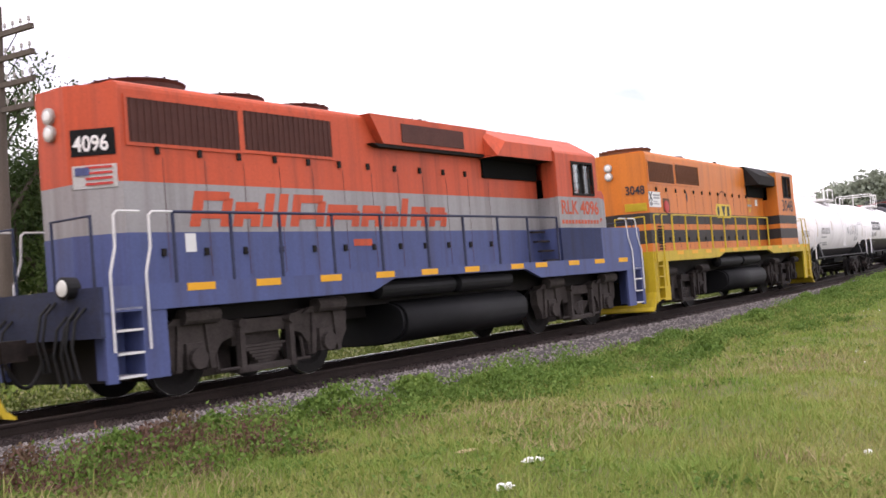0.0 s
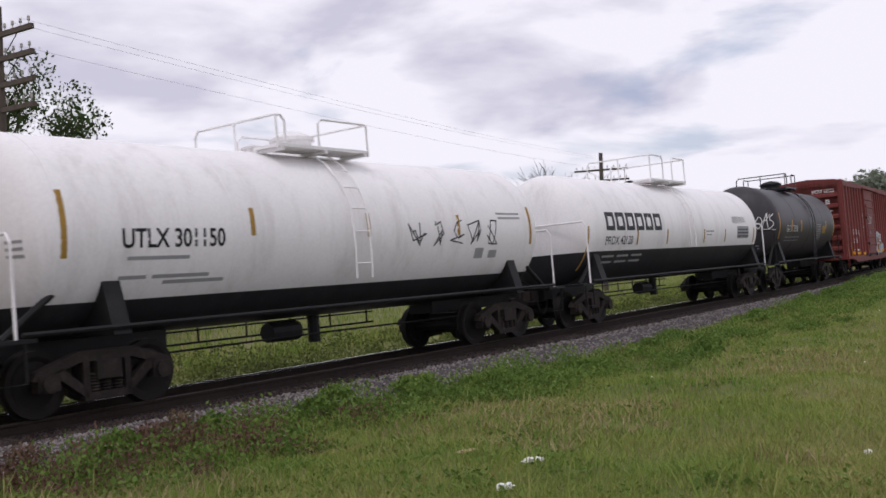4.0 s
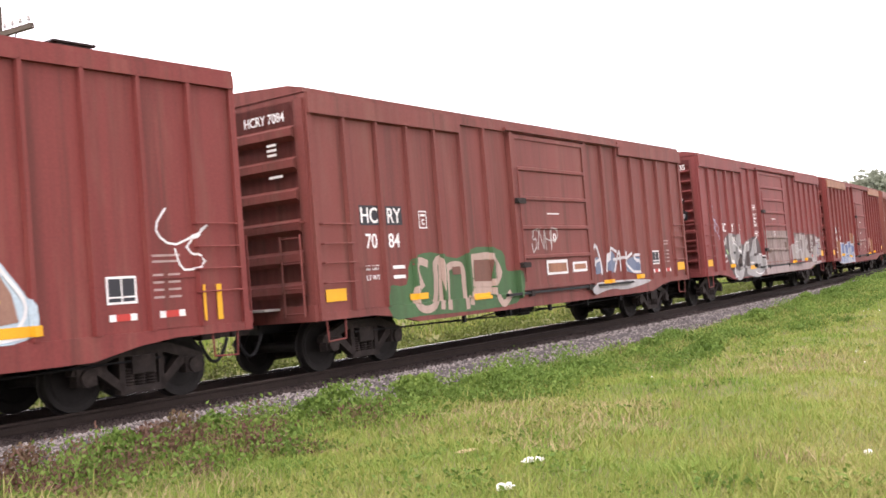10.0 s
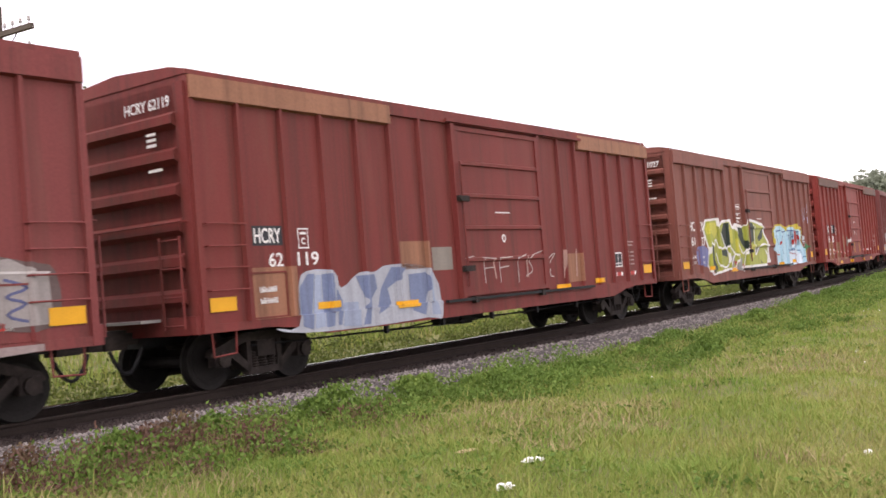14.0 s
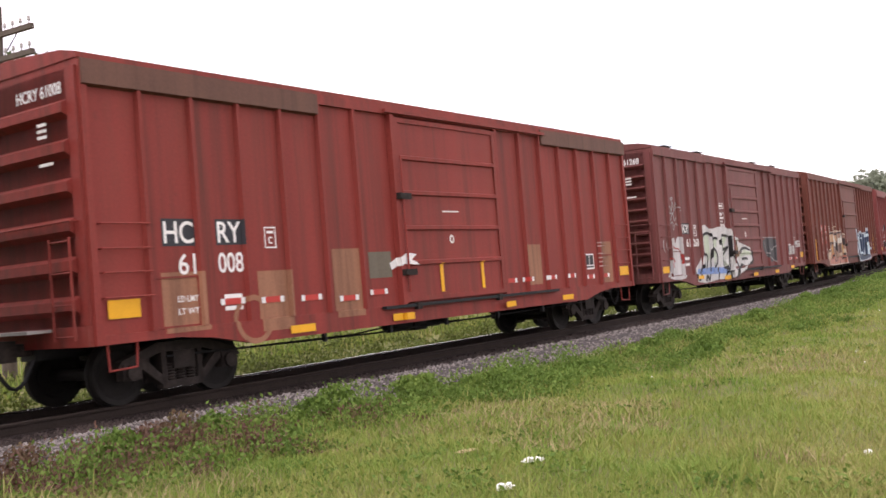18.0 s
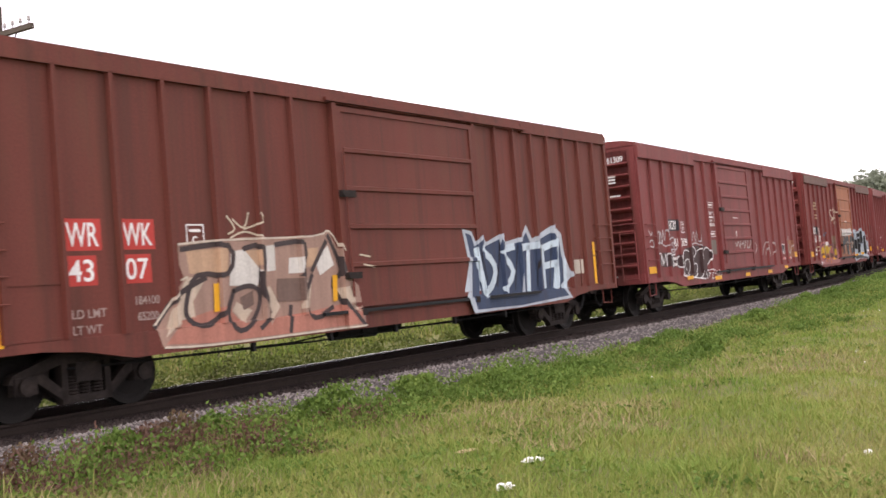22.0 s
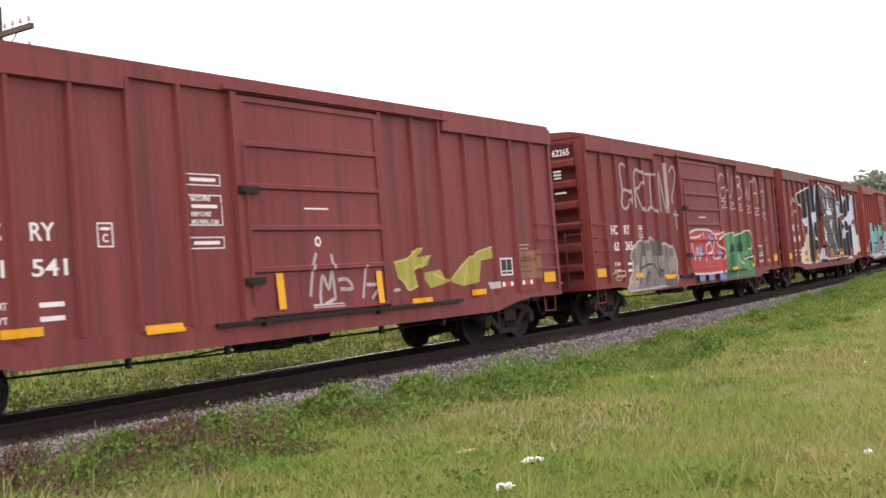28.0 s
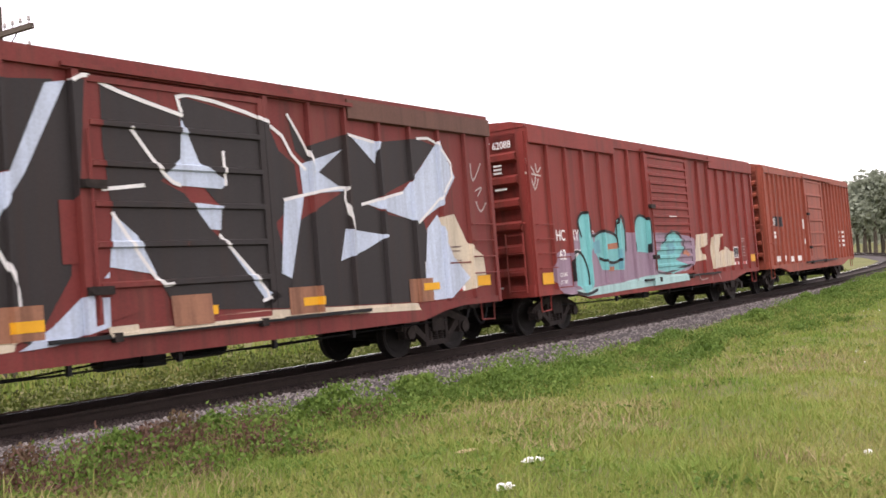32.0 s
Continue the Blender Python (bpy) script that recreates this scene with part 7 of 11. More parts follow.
def skin(polys, mat, car, name, layer=1):
    """Paint that follows the side of a boxcar over sheet, posts, door and sill."""
    ob, posts, d0, d1 = car
    bm = bmesh.new()
    for pts in polys:
        bm.faces.new([bm.verts.new((px, 0, pz)) for px, pz in pts])
    bmesh.ops.remove_doubles(bm, verts=bm.verts[:], dist=1e-4)
    bmesh.ops.triangulate(bm, faces=[f for f in bm.faces if len(f.verts) > 4])
    xs, zs = [v.co.x for v in bm.verts], [v.co.z for v in bm.verts]
    lo, hi, zlo, zhi = min(xs), max(xs), min(zs), max(zs)
    ribs = DOOR_RIBS[ob.name] if lo < d1 and hi > d0 else []
    steps = [d0 - 0.062, d1 + 0.052]
    if ribs:
        steps += [d0 + 0.05, d0 + 0.165, d1 - 0.165, d1 - 0.05]
    ups = [p + e for p in posts for e in (-0.047, -0.03, 0.03, 0.047)] + [s + e for s in steps for e in (-0.002, 0.002)]
    flats = [0.983, 0.987] + [z + e for z in ribs for e in (-0.052, -0.032, 0.032, 0.052)]
    for cuts, k, a, b in ((ups, 0, lo, hi), (flats, 2, zlo, zhi)):
        for e in cuts:
            if a < e < b:
                no = (1, 0, 0) if k == 0 else (0, 0, 1)
                near = [f for f in bm.faces if min(v.co[k] for v in f.verts) < e < max(v.co[k] for v in f.verts)]
                geom = near + list({x for f in near for x in f.edges}) + list({x for f in near for x in f.verts})
                bmesh.ops.bisect_plane(bm, geom=geom, plane_co=(e * no[0], 0, e * no[2]), plane_no=no)
    for v in bm.verts:
        x, z = v.co.x, v.co.z
        if d0 - 0.061 < x < d1 + 0.051:
            if z < 0.985:
                off = 0.132
            elif x < d0 + 0.05 or x > d1 - 0.05:
                off = 0.111
            elif x < d0 + 0.165 or x > d1 - 0.165 or z < 1.105:
                off = 0.102
            else:
                off = 0.117 if any(abs(z - r) < 0.033 for r in ribs) else 0.072
        elif z < 0.985:
            off = 0.047
        elif any(abs(x - p) < 0.031 for p in posts):
            off = PROUD
        else:
            off = 0.0
        v.co.y = -SIDE - off - 0.003 * layer
    return part(name, bm, mat, ob)


def scribble(text, x0, x1, z0, z1, seed=0, wob=0.06, lean=0.0):
    """Stroke lines of a word in a box."""
    rng = random.Random(seed)
    n = len(text)
    cw = (x1 - x0) / n
    lines = []
    for i, ch in enumerate(text):
        for s in STROKES.get(ch, "").split("|"):
            pts = []
            for q in s.split():
                u, v = int(q[0]) / 4 * 0.78 + 0.11, int(q[1]) / 6
                u += rng.uniform(-wob, wob)
                v += rng.uniform(-wob, wob)
                pts.append((x0 + cw * (i + u) + lean * v, z0 + (z1 - z0) * v))
            if len(pts) > 1:
                lines.append(pts)
    return lines


def strokes(lines, w):
    return [q for l in lines for q in ribbon(l, w)]


def fills(polys, mat, car, name, layer):
    """Areas of paint drawn by hand, each a part of its own."""
    for p in polys:
        skin([eased(p, True) if name in ("graffiti_cloud", "graffiti_head") else p], mat, car, name, layer)


def lines(polys, w, mat, car, name, layer):
    """Strokes of paint drawn by hand, each a part of its own."""
    for p in polys:
        skin(ribbon(eased(p), w), mat, car, name, layer)


def blob(x0, x1, z0, z1, seed, n=26, rough=0.18, base=0.0):
    """A lumpy cloud of paint that fills a box; base keeps its lower edge flat."""
    rng = random.Random(seed)
    cx, cz = (x0 + x1) / 2, (z0 + z1) / 2
    ph = [rng.uniform(0, 6.28) for _ in range(3)]
    out = []
    for i in range(n):
        a = 2 * math.pi * i / n
        k = 1 - rough * (0.5 + 0.5 * math.sin(3 * a + ph[0])) * rng.uniform(0.4, 1) + 0.06 * math.sin(7 * a + ph[1])
        c, s = math.cos(a), math.sin(a)
        c = math.copysign(abs(c) ** 0.6, c)
        s = math.copysign(abs(s) ** 0.6, s)
        out.append((cx + (x1 - x0) / 2 * c * k, max(z0 + base, cz + (z1 - z0) / 2 * s * k)))
    return out


def tag(car, text, x0, x1, z0, z1, mat, w=0.03, seed=1, wob=0.1, lean=0.05):
    skin(strokes(scribble(text, x0, x1, z0, z1, seed, wob, lean), w), mat, car, "graffiti_tag", 2)


def letters_on(car, text, x, z, cap, mat, squeeze=0.9, bold=0.004, width=0.0):
    o = lettering(text, cap / 0.7, x, -SIDE - 0.006, z, mat, car[0], squeeze=squeeze, bold=bold, width=width)
    w = width or squeeze * max(v.co.x for v in o.data.vertices)
    for p in car[1]:                  # painted between two posts, not across one
        if x - 0.05 < p < x + w + 0.05:
            o.location.x = p - 0.07 - w if x + w / 2 < p else p + 0.07
    return o


def plate_behind(car, o, mat, margin=0.035):
    """A painted plate behind a line of lettering."""
    q = [o.matrix_basis @ v.co for v in o.data.vertices]
    x0, x1 = min(p.x for p in q) - margin, max(p.x for p in q) + margin
    z0, z1 = min(p.z for p in q) - margin, max(p.z for p in q) + margin
    skin([rect(x0, x1, z0, z1)], mat, car, "mark_plate", 1)


def frame_box(x0, x1, z0, z1, w=0.02):
    return [rect(x0, x1, z0, z0 + w), rect(x0, x1, z1 - w, z1), rect(x0, x0 + w, z0 + w, z1 - w), rect(x1 - w, x1, z0 + w, z1 - w)]


def markings(car, mark, number, x, z, plates=False, yellows=(), notice=True, cap=0.27, nsp=0.72, half=7.75, endmark=True, nz=0.43):
    """Owner's mark, number, data lines and the usual stencils."""
    ob, posts, d0, d1 = car
    W = M["white"]
    a, b = (mark[:2], mark[2:]) if nsp > 0.05 else (mark, "")
    marks = [letters_on(car, a, x, z, cap, W, width=0.0 if b else 0.56)]
    if b:
        marks.append(letters_on(car, b, x + nsp, z, cap, W))
    if plates:
        for o in marks:
            plate_behind(car, o, M["ink"])
    n1, n2 = number[:2], number[2:]
    letters_on(car, n1, x + (0.1 if b else 0.28), z - nz, cap * 0.93, W, 0.85, width=0.30)
    letters_on(car, n2, x + (nsp if b else 0.84), z - nz, cap * 0.93, W, 0.85, width=0.16 * len(n2))
    for word, q in (("LD LMT", z - nz - 0.38), ("LT WT", z - nz - 0.55)):
        letters_on(car, word, x + 0.05, q, 0.085, W, bold=0.001, width=0.36)
        skin([rect(x + nsp + 0.08, x + nsp + 0.42, q, q + 0.06)], W, car, "data_stencil", 1)
    # plate box
    bx = x + nsp + 0.95
    skin(frame_box(bx, bx + 0.24, z - 0.1, z + 0.22) + [rect(bx + 0.05, bx + 0.19, z + 0.12, z + 0.16)], W, car, "plate_box", 1)
    letters_on(car, "C", bx + 0.07, z - 0.03, 0.1, W)
    # door: stencil line and round mark
    skin([rect(d0 + 1.35, d0 + 1.9, 2.63, 2.655)], W, car, "door_stencil", 1)
    skin([[(d0 + 1.6 + 0.075 * math.cos(t), 2.12 + 0.085 * math.sin(t)) for t in [k * 0.5236 for k in range(12)]]], W, car, "door_roundel", 1)
    skin([[(d0 + 1.6 + 0.04 * math.cos(t), 2.12 + 0.045 * math.sin(t)) for t in [k * 0.7854 for k in range(8)]]], spray(0.20, 0.08, 0.07), car, "roundel_mark", 2)
    if notice:
        q = []
        for z0, z1, k in ((2.95, 3.12, 1), (2.38, 2.82, 4), (2.05, 2.22, 1)):
            q += frame_box(d0 - 0.92, d0 - 0.28, z0, z1, 0.016)
            for i in range(k):
                zz = z0 + (z1 - z0) * (i + 0.5) / k
                if k == 4 and i != 2:
                    letters_on(car, ("MOVING CAR", "BEFORE", "", "SECURE")[i], d0 - 0.86, zz - 0.032, 0.065, W, bold=0.001, width=0.5 if i == 0 else 0.36)
                else:
                    q.append(rect(d0 - 0.84 + 0.02 * (i % 2), d0 - 0.37, zz - 0.025, zz + 0.025))
        skin(q, W, car, "door_notice", 1)
    # two-part panel near the trailing end
    px = 5.42
    skin([rect(px + 0.02, px + 0.44, 1.38, 1.70)], M["ink"], car, "panel_ground", 1)
    skin(frame_box(px, px + 0.46, 1.36, 1.72, 0.03) + [rect(px + 0.22, px + 0.24, 1.39, 1.69), rect(px + 0.03, px + 0.43, 1.44, 1.46)], W, car, "inspection_panel", 2)
    faint = spray(0.42, 0.30, 0.28)
    skin([rect(px + 0.72 + 0.26 * i, px + 0.90 + 0.28 * i, 1.40 + 0.1 * j, 1.43 + 0.1 * j) for i in range(2) for j in range(4)] + [rect(px + 0.7, px + 1.2, 1.96, 1.99), rect(px + 0.7, px + 1.15, 1.88, 1.91)], faint, car, "data_stencil", 1)
    for rx in (px + 0.02, px + 0.80):
        skin([rect(rx, rx + 0.42, 1.14, 1.23)], W, car, "white_reflector", 2)
        skin([rect(rx + 0.1, rx + 0.32, 1.14, 1.23)], M["sign_red"], car, "red_reflector", 3)
    for xx, zz, w, h in yellows:
        skin([rect(xx, xx + w, zz, zz + h)], M["yellow"], car, "reflector", 8)
    if endmark:
        o = lettering(mark + " " + number, 0.22, 0, 0, 0, W, ob, squeeze=0.85, bold=0.003)
        o.matrix_basis = pose(-half - 0.012, -0.15, 4.12, 90, 0, -90) @ Matrix.Diagonal((0.85, 1, 1, 1))
        bm = bmesh.new()
        for z0, y0, y1 in ((3.72, -0.95, -0.75), (3.64, -0.95, -0.75), (3.56, -0.95, -0.75), (3.2, -1.05, -0.75)):
            box(bm, -half - 0.126, -half - 0.121, y0, y1, z0, z0 + 0.04)
        part("end_stencil", bm, W, ob)


STD = [(-7.62, 1.15, 0.5, 0.2), (7.1, 1.15, 0.5, 0.22), (-5.4, 1.05, 0.55, 0.11), (-3.4, 0.93, 0.65, 0.12), (2.4, 0.95, 0.6, 0.12), (4.3, 1.02, 0.5, 0.11)]
LOW = [(-7.55, 1.1, 0.5, 0.18), (7.05, 1.2, 0.45, 0.2), (-4.9, 0.83, 0.5, 0.1), (-2.5, 0.72, 0.6, 0.12), (0.3, 0.72, 0.5, 0.11), (3.2, 0.72, 0.5, 0.11), (5.4, 0.82, 0.45, 0.1)]
BROWNS = {
    "a": car_paint("faded_oxide_red", (0.180, 0.038, 0.034), (0.22, 0.095, 0.072)),
    "a2": car_paint("dull_oxide_brown", (0.170, 0.047, 0.040), (0.20, 0.10, 0.075)),
    "b": car_paint("deep_oxide_red", (0.168, 0.032, 0.028), (0.17, 0.062, 0.045)),
    "c": car_paint("rose_faded_oxide", (0.190, 0.044, 0.042), (0.17, 0.07, 0.055)),
    "c2": car_paint("mauve_faded_oxide", (0.160, 0.049, 0.046), (0.20, 0.10, 0.085)),
    "d": car_paint("brown_oxide", (0.135, 0.036, 0.026), (0.12, 0.05, 0.03), 0.55),
    "d2": car_paint("tan_faded_oxide", (0.20, 0.068, 0.052), (0.15, 0.07, 0.05)),
    "e": car_paint("bright_oxide_red", (0.285, 0.067, 0.040), (0.17, 0.055, 0.036)),
    "f": car_paint("warm_oxide_red", (0.215, 0.034, 0.027), (0.165, 0.045, 0.032)),
}
ORANGE_DOOR = car_paint("orange_brown_primer", (0.31, 0.105, 0.045), (0.22, 0.09, 0.045))
PATCH = car_paint("brown_repair_primer", (0.29, 0.135, 0.08), (0.17, 0.075, 0.05))
DIRTY_FASCIA = car_paint("sooty_oxide", (0.115, 0.055, 0.04), (0.16, 0.075, 0.05))


def make_boxcars():
    W, K = M["tag_white"], spray(0.017, 0.016, 0.017)
    grey, lgrey, dgrey = spray(0.33, 0.32, 0.315), spray(0.45, 0.44, 0.43), spray(0.10, 0.10, 0.10)
    sky, ice, navy = spray(0.32, 0.50, 0.62), spray(0.55, 0.63, 0.70), spray(0.04, 0.06, 0.11)
    green, dgreen = spray(0.035, 0.17, 0.06), spray(0.03, 0.09, 0.035)
    yellow, olive, orange, pink = spray(0.52, 0.42, 0.06), spray(0.26, 0.25, 0.04), spray(0.48, 0.16, 0.03), spray(0.48, 0.20, 0.18)
    red, blue, cyan, cream = spray(0.35, 0.035, 0.03), spray(0.12, 0.22, 0.48), spray(0.17, 0.48, 0.48), spray(0.58, 0.50, 0.38)

    def make(mid, label, key, half=7.75, d0=-1.6, d1=1.75, lean=0.0, **kw):
        ob, posts, _ = boxcar(label, BROWNS[key], half, d0, d1, **kw)
        FLEET.append((ob, mid, 6.2, lean))
        return (ob, posts, d0, d1)

    # 1
    c = make(93.85, "oxide red boxcar with a brown bubble graffiti piece", "a", tall=0.06, fascia=False, hatches=True, end_ribs=6, ribs=8)
    markings(c, "HCRY", "62222", -5.75, 2.03, nsp=1.0, yellows=[(-7.5, 1.0, 0.09, 0.62), (-6.9, 1.0, 0.09, 0.62), (-6.2, 1.05, 0.7, 0.15), (-4.7, 1.02, 0.6, 0.14), (-2.75, 0.98, 0.5, 0.14), (2.2, 1.05, 0.55, 0.13), (3.9, 1.05, 0.6, 0.13), (6.9, 1.05, 0.09, 0.5), (7.2, 1.05, 0.09, 0.5)])
    fills([[(1.55, 1.21), (1.75, 1.93), (2.03, 2.21), (2.32, 2.32), (2.6, 2.16), (2.92, 2.22), (3.28, 2.16), (3.57, 2.04), (3.89, 2.07), (4.15, 1.78), (4.33, 1.53), (4.48, 1.28), (4.31, 1.02), (3.64, 0.97), (2.87, 0.92), (1.98, 0.88), (1.63, 1.04)]], spray(0.42, 0.52, 0.58), c, "graffiti_cloud", 1)
    fills([[(1.72, 1.25), (1.86, 1.88), (2.09, 2.13), (2.31, 2.22), (2.5, 2.06), (2.52, 1.62), (2.29, 1.12), (1.87, 1.1)], [(2.62, 1.71), (2.82, 2.06), (3.23, 2.07), (3.51, 1.9), (3.53, 1.48), (3.19, 1.18), (2.51, 1.16)], [(3.68, 1.88), (3.95, 1.89), (4.14, 1.57), (4.21, 1.24), (3.63, 1.16), (3.6, 1.58)]], spray(0.27, 0.15, 0.11), c, "graffiti_letter", 3)
    lines([[(1.67, 1.11), (1.71, 1.64), (1.98, 2.13), (2.32, 2.27), (2.56, 2.1), (2.59, 1.82), (2.29, 1.22)], [(2.56, 2.1), (2.91, 2.17), (3.33, 2.09), (3.56, 1.98), (3.84, 2), (4.12, 1.73), (4.31, 1.4), (4.17, 1.13)], [(2.81, 2), (2.72, 1.61), (2.51, 1.21)], [(3.6, 1.95), (3.48, 1.69), (3.77, 1.52), (3.92, 1.25)], [(1.55, 1.21), (1.95, 0.95), (3.06, 0.95), (4.3, 1.06)]], 0.045, W, c, "graffiti_line", 5)
    lines([[(2.81, 1.53), (3.09, 1.37)], [(3.52, 1.46), (3.96, 1.49)]], 0.06, yellow, c, "graffiti_line", 6)
    lines([[(-0.31, 3.13), (-0.49, 2.99), (-0.38, 2.86), (-0.26, 2.74), (-0.4, 2.63), (-0.74, 2.61)], [(-0.12, 2.64), (0.19, 3.04), (0.39, 2.65), (-0.15, 2.63)], [(0.45, 2.79), (0.56, 3.07), (0.64, 2.75)]], 0.045, W, c, "graffiti_tag", 2)
    lines([[(6.42, 2.61), (6.25, 2.32), (6.57, 2.12), (7.12, 2.38), (6.74, 2.08), (7.05, 1.88), (6.68, 1.77), (6.54, 2.06)]], 0.03, W, c, "graffiti_tag", 2)
    fills([[(-4.34, 2.01), (-3.66, 2.02), (-3.7, 1.6), (-4.34, 1.61)]], spray(0.12, 0.045, 0.04), c, "faded_patch", 1)
    # 2
    c = make(110.87, "dull brown boxcar with pale green graffiti and black mark plates", "a2", 7.78, -1.6, 1.78, ribs=5, end_ribs=6)
    markings(c, "HCRY", "7084", -6.6, 2.43, True, STD, False, 0.26, 0.72, 7.78)
    tag(c, "SNHP", -1.05, 0.1, 1.85, 2.28, spray(0.45, 0.40, 0.38), 0.03, 8, 0.15)
    skin([rect(-0.46, 0.5, 1.3, 1.62), rect(0.75, 1.45, 1.32, 1.55)], W, c, "paper_label", 2)
    skin([rect(-0.4, 0.44, 1.35, 1.55), rect(0.82, 1.38, 1.38, 1.5)], PATCH, c, "label_print", 4)
    fills([[(-5.99, 1.31), (-5.46, 1.33), (-5.28, 1.76), (-4.62, 1.89), (-3.8, 1.76), (-3.1, 1.96), (-2.14, 1.86), (-2.03, 1.47), (-1.54, 1.41), (-1.61, 0.93), (-2.28, 0.74), (-5.13, 0.75), (-5.97, 0.79)]], spray(0.055, 0.12, 0.05), c, "graffiti_cloud", 1)
    lines([[(-4.99, 1.29), (-5.12, 1.57), (-5.04, 1.73), (-4.82, 1.69)], [(-5.17, 1.23), (-5.25, 1.03), (-5.07, 0.87), (-4.77, 0.88), (-4.61, 1.05), (-4.55, 1.4), (-4.54, 1.68), (-4.38, 1.66), (-4.45, 0.87)], [(-4.22, 0.85), (-4.18, 1.38), (-4.14, 1.59), (-3.81, 1.63), (-3.65, 1.54), (-3.64, 1.21), (-3.62, 0.82)], [(-3.34, 1.41), (-3.3, 1.71), (-3.12, 1.76), (-2.53, 1.73), (-2.52, 1.26), (-3.3, 1.26)], [(-3.46, 0.89), (-3.32, 1.1), (-2.61, 1.07), (-2.45, 0.9), (-2.27, 0.8), (-1.97, 0.99)], [(-2.47, 1.69), (-2.29, 1.44), (-2.44, 1.25)]], 0.14, spray(0.42, 0.31, 0.26), c, "graffiti_letter", 3)
    fills([[(-3.24, 1.71), (-2.61, 1.7), (-2.64, 1.27), (-3.27, 1.29)], [(-4.01, 1.6), (-3.73, 1.6), (-3.72, 1.45), (-4, 1.45)]], spray(0.16, 0.075, 0.055), c, "primer_patch", 5)
    lines([[(1.8, 1.44), (2.08, 1.92), (2.31, 1.51), (2.34, 1.23)], [(1.81, 1.45), (2.3, 1.58)], [(2.61, 1.28), (2.8, 1.81), (3.23, 1.74)], [(3.05, 1.26), (3.38, 1.75), (3.4, 1.28)], [(3.04, 1.55), (3.65, 1.59)], [(3.63, 1.24), (3.8, 1.71)], [(4.13, 1.68), (3.72, 1.49), (4.13, 1.22)], [(4.58, 1.63), (4.25, 1.61), (4.47, 1.42), (4.57, 1.21), (4.17, 1.21)]], 0.07, spray(0.55, 0.54, 0.55), c, "graffiti_letter", 4)
    fills([[(1.95, 1.56), (2.22, 1.61), (2.31, 1.26), (1.83, 1.27)], [(2.78, 1.71), (3.11, 1.68), (3.04, 1.27), (2.69, 1.29)], [(3.85, 1.53), (4.54, 1.56), (4.52, 1.21), (3.8, 1.24)]], spray(0.14, 0.17, 0.24), c, "graffiti_cloud", 3)
    fills([[(1.69, 0.97), (2.76, 1.03), (4.79, 0.99), (4.91, 0.9), (3.51, 0.79), (2.73, 0.84), (1.69, 0.75)]], spray(0.38, 0.37, 0.37), c, "graffiti_cloud", 2)
    # 3
    c = make(128.0, "rose faded boxcar with grey block graffiti and rusty lower door", "c", ribs=7, end_ribs=10, lean=0.4)
    markings(c, "HCRY", "61335", -6.0, 2.2, nsp=0.75, yellows=STD)
    skin([rect(-1.5, 1.65, 1.0, 2.22)], material("peeling_grey_panel_paint", (0.27, 0.21, 0.195), 0.8, vary=0.3, scale=2.5, fine=30, dirt=(0.09, 0.035, 0.022), dirt_amount=0.85, dirt_scale=2.2, streaks=True, runs=0.6), c, "faded_panel", 1)
    fills([rect(-1.35, -0.75, 1.12, 1.55), rect(1.2, 1.5, 1.3, 1.8)], spray(0.09, 0.045, 0.03), c, "rust_patch", 2)
    skin([[(-1.9, 0.68), (4.9, 0.68), (5.6, 0.8), (7.0, 0.87), (7.0, 0.95), (-1.9, 0.92)]], spray(0.30, 0.235, 0.225), c, "overspray", 1)
    fills([[(-6, 1.65), (-5.92, 1.9), (-5.7, 1.98), (-5.28, 2.11), (-4.46, 2.1), (-3.87, 1.77), (-3.09, 1.92), (-2.15, 2.02), (-1.68, 1.42), (-1.73, 0.86), (-2.31, 0.74), (-3.14, 0.69), (-4.89, 0.74), (-5.37, 0.93), (-5.47, 1.27), (-5.87, 1.48)]], spray(0.085, 0.07, 0.07), c, "graffiti_cloud", 1)
    lines([[(-5.15, 2.04), (-5.16, 1.55), (-4.97, 0.83)], [(-5.08, 1.71), (-4.62, 1.66), (-4.44, 1.51), (-4.65, 1.35), (-5.06, 1.37)], [(-4.68, 1.26), (-4.38, 1.95), (-4.17, 1.78), (-4.13, 1.27), (-3.95, 1.23)], [(-3.24, 1.78), (-3.54, 1.68), (-4.04, 1.15), (-4.4, 0.81), (-4.77, 0.78)], [(-2.43, 1.94), (-2.82, 1.45), (-3.17, 1.22), (-2.37, 1.22), (-1.85, 1.22), (-1.8, 0.97), (-2.2, 0.8), (-2.9, 0.81), (-3.65, 0.91)]], 0.3, grey, c, "graffiti_letter", 3)
    fills([[(-4.41, 1.36), (-4.29, 1.54), (-4.24, 1.35)], [(-2.87, 1.06), (-2.43, 1.13), (-2.27, 1.07), (-2.55, 0.96)], [(-4.91, 1.56), (-4.69, 1.54), (-4.76, 1.47), (-4.9, 1.48)], [(-4.5, 1.14), (-4.31, 1.14), (-4.43, 0.96)]], K, c, "graffiti_counter", 5)
    lines([[(-5.27, 2.05), (-5.27, 1.55), (-5.06, 0.84), (-4.84, 0.74)], [(-5.11, 1.81), (-4.59, 1.78), (-4.32, 1.52), (-4.42, 1.36)], [(-4.24, 2.03), (-4.03, 1.19), (-3.88, 1.24)], [(-3.89, 1.3), (-3.5, 1.81), (-3.16, 1.84)], [(-3.31, 1.15), (-2.74, 1.14)], [(-2.1, 1.42), (-1.65, 1.34), (-1.7, 0.86), (-2.31, 0.74), (-2.8, 0.83)], [(-2.15, 2.01), (-2.53, 1.87)]], 0.035, W, c, "graffiti_line", 5)
